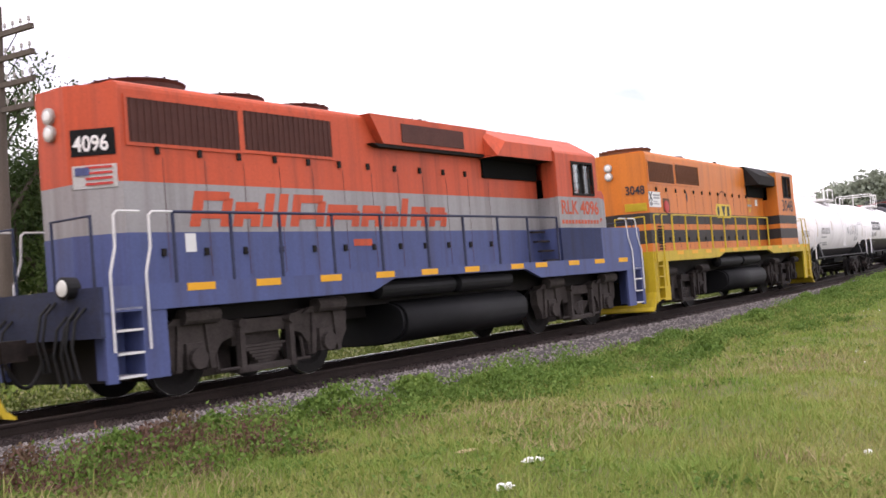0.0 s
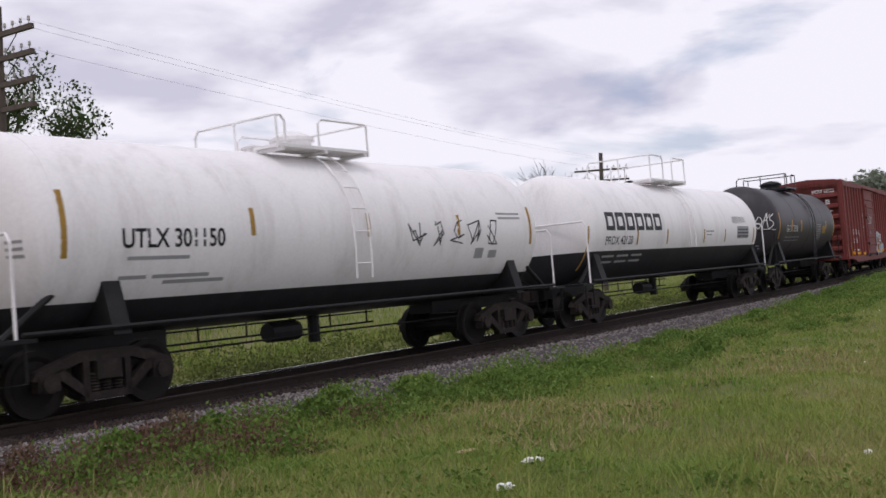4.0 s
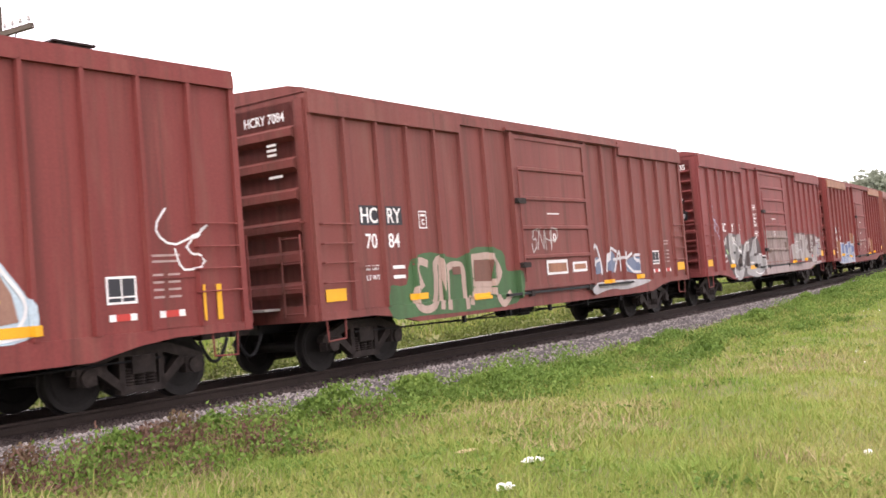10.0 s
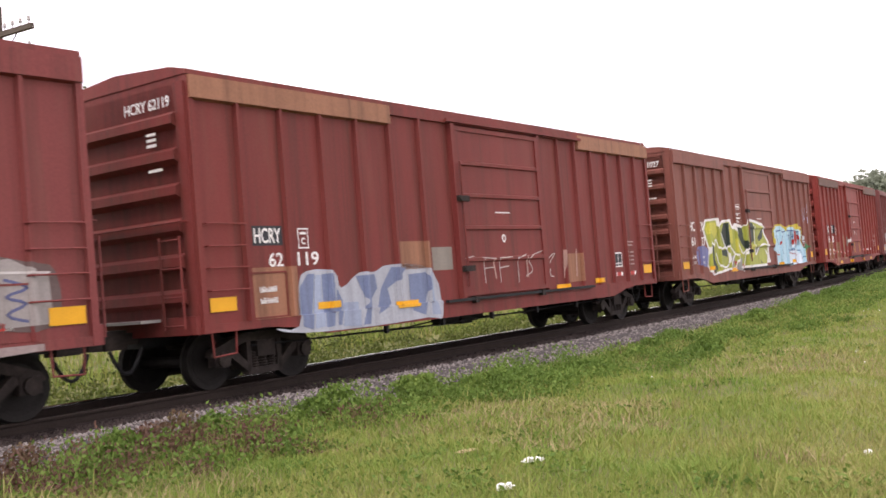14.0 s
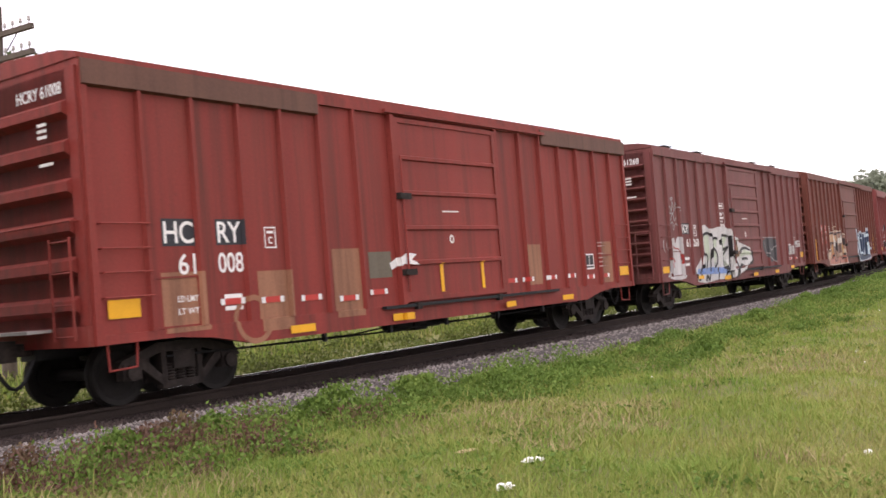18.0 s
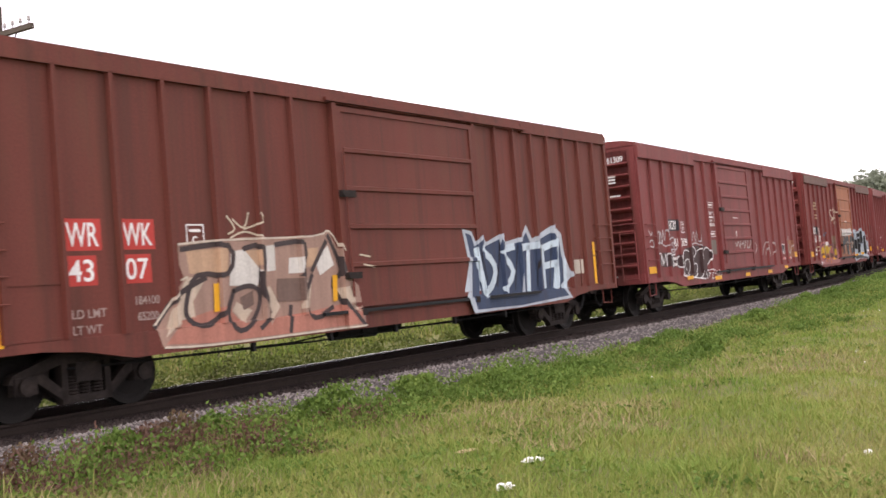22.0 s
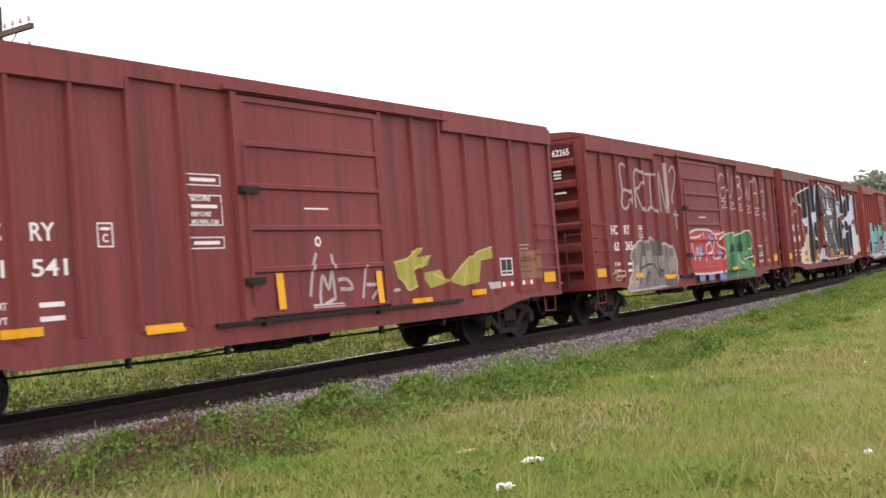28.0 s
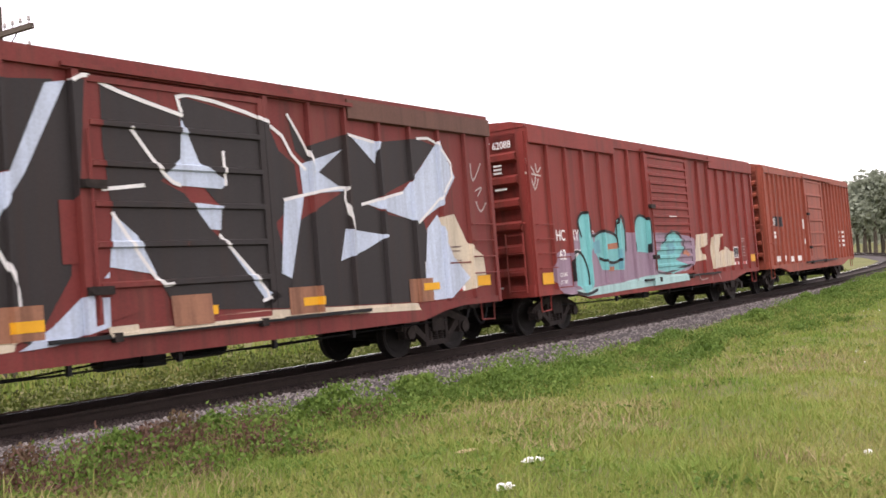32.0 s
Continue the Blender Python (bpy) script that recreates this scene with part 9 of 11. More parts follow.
    lines([[(-1.79, 0.75), (-1.89, 1.07), (-2.45, 0.72)], [(-4.19, 0.77), (-4.07, 0.9), (-3.91, 0.76), (-3.83, 0.91)], [(-3.06, 0.78), (-2.88, 1.1)]], 0.085, K, c, "graffiti_line", 5)
    fills([[(-1.35, 1.94), (-1.07, 1.96), (-0.9, 1.41), (-1.34, 1.35)]], spray(0.20, 0.11, 0.06), c, "graffiti_shade", 4)
    fills([[(-6.77, 1.96), (-6.62, 2.05), (-6.46, 2.04), (-6.4, 1.91), (-6.24, 2.06), (-6.06, 2.09), (-5.9, 1.97), (-5.9, 1.66), (-6.08, 1.57), (-6.01, 1.37), (-5.87, 1.18), (-5.9, 0.9), (-7.07, 0.94), (-6.93, 1.17), (-6.89, 1.43), (-6.72, 1.6), (-6.85, 1.82)]], spray(0.52, 0.50, 0.50), c, "graffiti_head", 2)
    lines([[(-6.69, 1.88), (-6.46, 1.76), (-6.17, 1.73), (-6.02, 1.51), (-6.03, 1.33)], [(-6.93, 1.49), (-6.72, 1.47), (-6.53, 1.4), (-6.84, 1.36), (-6.81, 1.21)]], 0.035, red, c, "graffiti_line", 4)
    lines([[(-6.53, 3.13), (-6.45, 3.19), (-6.34, 3.18), (-6.39, 3.13), (-6.53, 3.13)], [(-6.68, 3.05), (-6.69, 2.79), (-6.6, 2.95), (-6.49, 2.81), (-6.39, 3.07), (-6.3, 2.81), (-6.15, 3.07), (-6.14, 2.9)], [(-6.71, 2.71), (-6.63, 2.54), (-6.42, 2.76), (-6.35, 2.54), (-6.18, 2.64)], [(-6.7, 2.43), (-6.47, 2.5), (-6.46, 2.28), (-6.25, 2.46), (-6.1, 2.4)], [(-6.07, 2.93), (-5.86, 2.87), (-6, 2.82)], [(-6.73, 2.85), (-6.62, 2.75), (-6.34, 2.77)]], 0.03, grey, c, "graffiti_tag", 2)
    lines([[(-7.25, 1.99), (-7.29, 1.83), (-7.22, 1.7)], [(-7.03, 1.93), (-7.07, 1.83), (-7, 1.73)]], 0.04, lgrey, c, "graffiti_tag", 2)
    fills([[(2.11, 1.89), (2.89, 2.06), (3.91, 1.88), (3.81, 1.19), (3.11, 1.12), (2.45, 1.38), (2.19, 1.6)]], spray(0.065, 0.065, 0.07), c, "graffiti_shape", 1)
    lines([[(2.3, 1.85), (2.62, 1.33)], [(2.82, 2.14), (3.1, 1.55), (3.82, 1.84)], [(2.17, 2), (3.58, 2)], [(2.56, 1.48), (3.53, 1.12)]], 0.03, grey, c, "graffiti_line", 3)
    fills([[(6.46, 1.83), (7.11, 1.87), (7.18, 1.62), (6.47, 1.59)], [(5.6, 1.64), (6.01, 1.67), (6.01, 1.34), (5.6, 1.33)]], lgrey, c, "graffiti_spot", 2)
    fills([[(-4.06, 1.45), (-3.78, 1.42), (-3.71, 1.23), (-3.94, 1.12)], [(-2.79, 1.99), (-2.57, 1.97), (-2.57, 1.75), (-2.8, 1.61)], [(-2.51, 1.36), (-1.86, 1.34), (-1.89, 1.12), (-2.41, 1.13)], [(-1.08, 1.83), (-0.86, 1.7), (-1.03, 1.52)]], spray(0.62, 0.62, 0.60), c, "graffiti_letter", 2)
    # 8
    c = make(215.35, "plain brown boxcar with blue outlined graffiti and double door", "d", 8.4, -1.6, 2.5, ribs=5, end_ribs=8, fascia=False, posts_n=8, tall=0.05)
    for word, x, z, cap in (("WR", -6.85, 2.12, 0.30), ("WK", -6.0, 2.12, 0.30), ("43", -6.72, 1.68, 0.27), ("07", -5.92, 1.68, 0.27)):
        plate_behind(c, letters_on(c, word, x, z, cap, M["white"], width=0.46 if cap > 0.28 else 0.36), M["sign_red"], 0.05)
    for o in c[0].children:
        if o.name.startswith("lettering"):
            o.location.y = -SIDE - 0.009
    for word, x, z, w in (("LD LMT", -6.82, 1.22, 0.5), ("LT WT", -6.82, 1.02, 0.42), ("184100", -5.72, 1.34, 0.38), ("65200", -5.68, 1.13, 0.33)):
        letters_on(c, word, x, z, 0.11, spray(0.40, 0.30, 0.27), bold=0.001, width=w)
    skin(frame_box(-4.78, -4.46, 2.08, 2.40) + [rect(-4.72, -4.52, 2.29, 2.33)], M["white"], c, "plate_box", 1)
    letters_on(c, "C", -4.68, 2.13, 0.1, M["white"])
    skin([rect(-7.75, -7.6, 0.95, 1.85), rect(7.35, 7.47, 1.0, 2.0)], M["yellow"], c, "reflector", 4)
    skin([rect(6.4, 6.85, 1.28, 1.6)], spray(0.5, 0.45, 0.38), c, "paper_label", 1)
    fills([[(-4.78, 1.66), (-4.48, 1.64), (-4.75, 1.32), (-4.72, 1.1), (-4.97, 1.08), (-5.28, 0.87), (-5.14, 1.21)], [(-3.43, 1.44), (-3.26, 1.47), (-3.07, 1.14), (-3.32, 0.89)], [(-2.5, 1.56), (-2.34, 1.51), (-2.43, 1.1), (-2.62, 1.08)], [(-1.81, 1.35), (-1.55, 1.38), (-1.34, 0.94), (-1.64, 1.05)], [(-4.06, 1.13), (-3.95, 1.27), (-3.65, 1.13), (-3.84, 0.95)]], spray(0.56, 0.45, 0.35), c, "graffiti_letter", 2)
    fills([[(-4.95, 2.11), (-4.12, 2.17), (-3.71, 2.21), (-2.26, 2.2), (-1.86, 2.28), (-1.64, 1.97), (-1.6, 1.64), (-1.29, 1.37), (-1.24, 0.71), (-2.89, 0.71), (-4.55, 0.71), (-5.34, 0.75), (-5.44, 1.05), (-5.01, 1.48), (-4.87, 1.65), (-4.94, 1.84)]], spray(0.36, 0.23, 0.18), c, "graffiti_base", 1)
    fills([[(-5.28, 0.78), (-4.98, 1.07), (-4.11, 1.24), (-3.84, 0.95), (-2.39, 1.03), (-1.35, 1.13), (-1.29, 0.75), (-2.89, 0.73), (-4.55, 0.73)]], spray(0.45, 0.19, 0.14), c, "graffiti_fade", 2)
    fills([[(-4.81, 2.03), (-4.03, 2.06), (-4.06, 1.7), (-4.77, 1.71)], [(-3.73, 2.01), (-3.41, 2.02), (-3.42, 1.79), (-3.73, 1.77)], [(-2.4, 2.02), (-2.13, 2.03), (-2.21, 1.75), (-2.43, 1.72)]], spray(0.52, 0.34, 0.22), c, "graffiti_letter", 2)
    fills([[(-3.99, 2), (-3.73, 2.03), (-3.42, 1.71), (-3.51, 1.48), (-4.06, 1.51)], [(-3.32, 2.07), (-3.1, 2.09), (-3.12, 1.7), (-3.34, 1.68)], [(-2.81, 1.88), (-2.48, 1.89), (-2.52, 1.64), (-2.84, 1.64)], [(-2.23, 1.82), (-1.91, 2.06), (-1.79, 1.74), (-2.14, 1.58)]], spray(0.66, 0.63, 0.58), c, "graffiti_letter", 3)
    fills([[(-3.11, 1.57), (-2.52, 1.56), (-2.56, 1.21), (-3.13, 1.22)], [(-3.88, 1.33), (-3.62, 1.42), (-3.62, 1.21), (-3.82, 1.14)]], spray(0.17, 0.11, 0.09), c, "primer_patch", 5)
    lines([[(-4.89, 2.05), (-4.03, 2.09), (-4.07, 1.69), (-4.64, 1.68), (-4.86, 1.33), (-4.84, 1.08), (-4.52, 0.98), (-4.11, 1.21)], [(-5.42, 1.03), (-5.03, 1.41), (-4.5, 1.64)], [(-3.99, 1.43), (-4.12, 1.1), (-3.95, 0.85), (-3.62, 1.02), (-3.48, 1.36), (-3.68, 1.49), (-3.99, 1.43)], [(-3.73, 2.04), (-3.39, 2.04), (-3.45, 1.48), (-3.3, 1.08), (-3.53, 0.86)], [(-3.08, 2.09), (-2.44, 2.09), (-2.56, 1.6)], [(-2.33, 1.59), (-2.48, 1.27), (-2.38, 0.92), (-1.9, 1.06)], [(-1.89, 2.21), (-1.63, 1.65), (-1.86, 1.4), (-1.26, 0.71)], [(-2.32, 1.67), (-1.95, 2.12)], [(-2.85, 1.13), (-2.93, 0.76)]], 0.075, spray(0.06, 0.045, 0.045), c, "graffiti_line", 4)
    lines([[(-4.94, 2.12), (-4.12, 2.17), (-2.26, 2.21), (-1.86, 2.29), (-1.61, 1.97)], [(-5.43, 1.05), (-5.01, 1.47)], [(-1.24, 0.71), (-2.89, 0.7), (-4.55, 0.7), (-5.32, 0.74)]], 0.03, spray(0.60, 0.52, 0.42), c, "graffiti_line", 6)
    lines([[(-4.02, 2.52), (-3.88, 2.34), (-4.01, 2.26)], [(-3.91, 2.47), (-3.7, 2.35), (-3.59, 2.57)], [(-3.7, 2.33), (-3.37, 2.43), (-3.4, 2.57)], [(-3.97, 2.2), (-3.7, 2.29), (-3.39, 2.22)], [(-4.92, 1.63), (-4.81, 1.66), (-4.9, 1.53)], [(-1.2, 1.89), (-0.94, 1.85)], [(-1.17, 1.72), (-0.85, 1.67)]], 0.028, cream, c, "graffiti_tag", 2)
    fills([[(-4.37, 1.55), (-4.27, 1.56), (-4.29, 1.16), (-4.39, 1.15)], [(-1.86, 1.57), (-1.75, 1.58), (-1.78, 1.16), (-1.89, 1.15)]], M["yellow"], c, "reflector", 8)
    fills([[(1.87, 2.32), (2.19, 2.26), (2.3, 2.06), (2.63, 2.24), (2.79, 2.05), (3.36, 2.22), (3.53, 2.05), (4.17, 2.15), (4.39, 2.41), (4.6, 2.1), (5.56, 2.41), (5.9, 2.2), (5.97, 1.73), (6.25, 1.25), (5.84, 1.03), (6.13, 0.75), (3.88, 0.68), (1.99, 0.68), (1.8, 1.12), (2.02, 1.62)]], spray(0.42, 0.47, 0.52), c, "graffiti_outline", 1)
    fills([[(1.97, 2.24), (2.17, 2.18), (2.25, 1.96), (2.61, 2.14), (2.74, 1.97), (3.3, 2.11), (3.47, 1.94), (4.16, 2.06), (4.36, 2.25), (4.53, 1.98), (5.43, 2.23), (5.77, 2.11), (5.82, 1.71), (6.03, 1.25), (5.67, 1.04), (5.95, 0.81), (3.9, 0.72), (2.11, 0.74), (1.95, 1.14), (2.13, 1.61)]], navy, c, "graffiti_base", 2)
    lines([[(2.28, 1.89), (2.45, 1.09)], [(2.54, 1.93), (3.02, 1.58), (2.86, 1.17), (2.48, 1.03)], [(3.8, 1.95), (3.38, 1.83), (3.72, 1.43), (3.34, 1.08)], [(4.09, 1.92), (4.75, 1.96)], [(4.39, 1.92), (4.29, 1.04)], [(4.97, 1.91), (4.96, 1.07)], [(5.1, 1.91), (5.49, 1.99)], [(5.03, 1.5), (5.5, 1.55)], [(5.69, 2.06), (5.42, 1.05)], [(5.94, 1.59), (5.89, 1.03)]], 0.15, spray(0.52, 0.62, 0.68), c, "graffiti_letter", 4)
    lines([[(2.42, 1.89), (2.6, 1.08)], [(3.29, 2.04), (3.07, 1.16)], [(3.97, 1.97), (3.74, 1.06)], [(4.84, 1.96), (4.65, 1.09)], [(5.39, 1.95), (5.18, 1.06)]], 0.03, K, c, "graffiti_line", 5)
    # 9
    c = make(233.45, "rose red boxcar with black and white bubble graffiti", "c", ribs=7, end_ribs=10, lean=0.5)
    markings(c, "HCRY", "61309", -5.8, 2.28, True, LOW, True, 0.24, 0.0, nz=0.48)
    skin([rect(-2.45, -1.9, 1.5, 1.95)], spray(0.16, 0.13, 0.11), c, "steel_plate", 1)
    skin([rect(6.3, 7.0, 1.2, 1.85)], PATCH, c, "primer_patch", 1)
    fills([[(-4.88, 1.57), (-4.67, 1.72), (-4.39, 1.74), (-4.1, 1.8), (-3.19, 1.78), (-2.85, 1.75), (-2.59, 1.64), (-2.63, 1.32), (-2.93, 1.18), (-3.08, 0.82), (-4.29, 0.86), (-4.92, 0.94)], [(-6.59, 1.6), (-5.97, 1.6), (-5.98, 1.27), (-6.61, 1.29)], [(-5.89, 1.55), (-5.54, 1.58), (-5.55, 1.24), (-5.89, 1.25)], [(-5.42, 1.52), (-4.96, 1.52), (-4.97, 1.21), (-5.43, 1.21)]], spray(0.055, 0.03, 0.03), c, "graffiti_cloud", 1)
    lines([[(-4.92, 0.94), (-4.89, 1.55), (-4.67, 1.68), (-4.44, 1.63)], [(-4.73, 1.11), (-4.8, 1.33), (-4.56, 1.42), (-4.43, 1.3), (-4.5, 1.09), (-4.79, 0.93), (-4.99, 1.02)], [(-4.27, 1.57), (-4.1, 1.77), (-3.86, 1.68), (-3.94, 1.5), (-4.23, 1.44), (-4.21, 1.25), (-3.85, 1.27), (-3.93, 0.98), (-4.29, 0.88)], [(-3.73, 1.63), (-3.41, 1.7), (-3.21, 1.54), (-3.29, 1.24), (-3.49, 0.93), (-3.76, 0.84)], [(-3.15, 1.65), (-2.87, 1.73), (-2.59, 1.6), (-2.62, 1.35), (-2.93, 1.21)], [(-3.22, 1), (-3.13, 0.79)], [(-6.85, 1.48), (-6.6, 1.63), (-6.47, 1.3)], [(-6.59, 1.3), (-6.56, 1.59), (-6.41, 1.36), (-6.24, 1.6), (-6.22, 1.28)], [(-6.19, 1.27), (-6.15, 1.57), (-5.97, 1.6)]], 0.034, W, c, "graffiti_line", 3)
    lines([[(-5.9, 1.55), (-5.54, 1.58)], [(-5.72, 1.54), (-5.73, 1.24)], [(-4.94, 1.48), (-5.33, 1.5), (-5.44, 1.33), (-5.28, 1.21), (-4.97, 1.22)], [(-5.18, 0.99), (-4.84, 0.92), (-3.3, 0.8)]], 0.034, W, c, "graffiti_line", 3)
    lines([[(-6.74, 2.11), (-6.55, 2.23), (-6.61, 1.88), (-6.48, 2.2), (-6.4, 1.91), (-6.29, 2.26), (-6.21, 1.97), (-6.07, 2.26), (-5.98, 1.96)], [(-6.77, 1.89), (-6.5, 1.91), (-6.22, 1.81), (-5.99, 1.86)], [(-5.82, 1.99), (-5.58, 2.05), (-5.39, 1.91), (-5.71, 1.89), (-5.49, 1.71), (-5.77, 1.72), (-5.62, 1.63), (-5.32, 1.77)], [(-4.04, 1.95), (-3.86, 2.21), (-3.75, 1.91), (-3.61, 2.21), (-3.49, 1.9), (-3.36, 2.13), (-3.24, 1.78)], [(-4.1, 1.84), (-3.7, 1.87), (-3.3, 1.76)], [(-7.3, 2.24), (-7.17, 2.12), (-7.07, 2.21)], [(-7.29, 1.93), (-7.18, 1.99), (-7.02, 1.93), (-7.07, 1.8), (-7.26, 1.83)]], 0.035, spray(0.50, 0.47, 0.47), c, "graffiti_tag", 2)
    lines([[(-2.95, 1.06), (-2.97, 0.82)], [(-2.95, 1.04), (-2.77, 1.04)], [(-2.96, 0.94), (-2.83, 0.94)], [(-2.7, 1.04), (-2.54, 1.04), (-2.73, 0.8), (-2.55, 0.8)], [(-2.45, 1.04), (-2.31, 1.04)], [(-2.47, 0.93), (-2.35, 0.93)], [(-2.48, 0.8), (-2.32, 0.8)], [(-2.24, 1.04), (-2.23, 0.78)], [(-2.18, 0.8), (-2.08, 1.01), (-2, 0.84), (-1.86, 1.01), (-1.84, 0.77)]], 0.025, W, c, "graffiti_tag", 2)
    lines([[(2.19, 1.81), (2.35, 1.64), (2.1, 1.45)], [(2.95, 1.37), (3.3, 1.74), (3.62, 1.77), (3.35, 1.36)], [(3.81, 1.79), (3.93, 1.33)], [(4.33, 1.8), (4.46, 1.58), (4.25, 1.37)], [(-0.21, 1.82), (-0.08, 1.72), (0.09, 1.86), (0.21, 1.69)], [(0.32, 1.87), (0.28, 1.65)], [(0.38, 1.77), (0.63, 1.81)], [(0.7, 1.88), (0.67, 1.65)], [(0.89, 1.88), (0.76, 1.67)], [(1.1, 1.88), (1.02, 1.66), (1.32, 1.71), (1.52, 1.92)], [(6.49, 1.71), (6.54, 1.35), (6.99, 1.7), (7.05, 1.33)]], 0.045, spray(0.45, 0.40, 0.38), c, "graffiti_tag", 2)
    # 10
    c = make(250.85, "deep red boxcar with orange door and yellow graffiti", "b", 8.0, -1.45, 1.95, ribs=6, end_ribs=6, fascia_paint=DIRTY_FASCIA, door_paint=ORANGE_DOOR)
    markings(c, "HCRY", "62097", -6.65, 2.1, True, STD, False, 0.26, 0.0, 8.0, nz=0.35)
    skin([rect(-3.4, -2.45, 1.3, 1.98)], spray(0.20, 0.12, 0.08), c, "primer_patch", 1)
    fills([[(-5.85, 0.87), (-5.7, 1.39), (-5.45, 1.69), (-4.99, 1.74), (-4.18, 1.74), (-4.02, 1.56), (-2.9, 1.66), (-1.73, 1.45), (-1.6, 0.96), (-1.94, 0.78), (-3.92, 0.76), (-5.68, 0.79)]], spray(0.36, 0.13, 0.12), c, "graffiti_cloud", 1)
    fills([[(-5.69, 1.32), (-5.39, 1.56), (-5.1, 1.43), (-5.03, 1.16), (-5.56, 1.24)], [(-4.85, 1.6), (-4.34, 1.65), (-4.25, 1.29), (-4.48, 1.17), (-4.71, 1.39)], [(-3.94, 1.49), (-3.43, 1.53), (-3.5, 1.35), (-3.78, 1.33), (-3.84, 1.18), (-3.98, 1.12)], [(-3.32, 1.53), (-2.92, 1.43), (-3.03, 1.14), (-3.25, 1.08), (-3.38, 1.24)], [(-2.62, 1.42), (-2.19, 1.32), (-2.34, 1.08), (-2.65, 1.11)]], spray(0.50, 0.33, 0.05), c, "graffiti_letter", 3)
    fills([[(-5.64, 1.22), (-5.03, 1.28), (-4.87, 1.12), (-5.42, 1.1)], [(-4.71, 1.34), (-4.5, 1.15), (-4.23, 1.15), (-4.28, 1.02), (-4.77, 1.06)], [(-3.78, 1.31), (-3.41, 1.21), (-3.25, 1.05), (-3.75, 1.05)], [(-2.95, 1.1), (-2.65, 1.08), (-2.35, 1.03), (-2.57, 0.92), (-2.97, 0.95)]], spray(0.14, 0.065, 0.05), c, "graffiti_shadow", 4)
    fills([[(-4.82, 1.04), (-4.25, 1.02), (-4.29, 0.85), (-4.86, 0.88)], [(-3.94, 1.1), (-3.78, 1.15), (-3.77, 0.8), (-3.95, 0.78)]], spray(0.50, 0.16, 0.04), c, "graffiti_spot", 4)
    lines([[(-5.78, 1.14), (-5.39, 1.57), (-5.01, 1.58), (-4.91, 1.27), (-4.69, 1.59), (-4.19, 1.65), (-4.15, 1.13)], [(-4, 0.84), (-3.96, 1.52), (-3.3, 1.57)], [(-3.34, 1.07), (-2.91, 1.51), (-2.66, 1.02), (-2.09, 1.44), (-1.76, 1.21)], [(-5.36, 0.93), (-4.9, 1.06), (-4.26, 0.82)]], 0.055, spray(0.12, 0.04, 0.07), c, "graffiti_line", 5)
    fills([[(-4.5, 1.72), (-4.35, 1.74), (-4.26, 1.77), (-4.26, 1.64), (-4.38, 1.56), (-4.48, 1.61)], [(-5.82, 0.96), (-5.71, 0.88), (-5.47, 0.85), (-5.72, 0.81), (-5.82, 0.73), (-5.83, 0.83), (-6, 0.88), (-5.84, 0.9)]], W, c, "graffiti_star", 6)
    fills([[(-1.2, 2.35), (-0.93, 2.32), (0.2, 2.29), (1.7, 2.33), (1.69, 2.02), (1.16, 1.99), (-1.12, 1.97), (-1.26, 2.2)]], spray(0.50, 0.47, 0.44), c, "torn_patch", 1)
    fills([[(-1.12, 1.96), (-0.62, 1.99), (-0.59, 1.65), (-0.44, 1.94), (-0.08, 2), (0.02, 1.72), (-0.15, 1.59), (-0.52, 1.54), (-0.6, 1.14), (-0.87, 1.11), (-1.17, 1.51)], [(0.02, 1.93), (0.72, 1.97), (0.86, 1.69), (0.64, 1.34), (0.92, 1.05), (0.08, 1.08), (-0.03, 1.54)], [(1, 1.91), (1.65, 2), (2.03, 1.75), (1.96, 1.18), (1.04, 1.08), (1.02, 1.59)]], K, c, "graffiti_letter", 3)
    fills([[(-0.37, 1.51), (-0.21, 1.57), (-0.13, 1.11), (-0.45, 1.1)], [(0.35, 1.71), (0.55, 1.73), (0.52, 1.52), (0.35, 1.49)], [(0.44, 1.29), (0.64, 1.34), (0.72, 1.06), (0.44, 1.06)], [(1.33, 1.67), (1.59, 1.72), (1.63, 1.38), (1.38, 1.36)]], spray(0.42, 0.27, 0.18), c, "graffiti_spot", 4)
    fills([[(1.93, 1.22), (2.14, 2.05), (2.75, 2.31), (3.43, 2.16), (3.89, 2.22), (5.03, 2.43), (5.34, 2.19), (5.97, 2.14), (6.36, 1.52), (6.23, 0.75), (3.86, 0.83), (2.42, 0.72), (2.15, 0.93)]], spray(0.40, 0.46, 0.52), c, "graffiti_outline", 1)
    fills([[(2.26, 1.98), (2.8, 2.17), (2.76, 1.83), (3.26, 1.61), (3.13, 1.32), (2.33, 1.29), (2.41, 1.64)], [(3.4, 2.06), (3.97, 2.11), (3.64, 1.85), (4.02, 1.74), (3.72, 1.6), (4.03, 1.17), (3.23, 1.05)], [(4.26, 2.15), (5.09, 2.31), (5.23, 1.77), (4.82, 1.13), (4.57, 1.57), (4.24, 1.25), (4.06, 1.59)], [(5.48, 2.1), (5.9, 1.98), (6.16, 1.41), (6.08, 0.96), (5.31, 1.04), (5.26, 1.55)], [(2.31, 1.14), (3.15, 0.99), (6.06, 0.85), (6.05, 0.76), (3.87, 0.85), (2.46, 0.8)]], K, c, "graffiti_letter", 3)
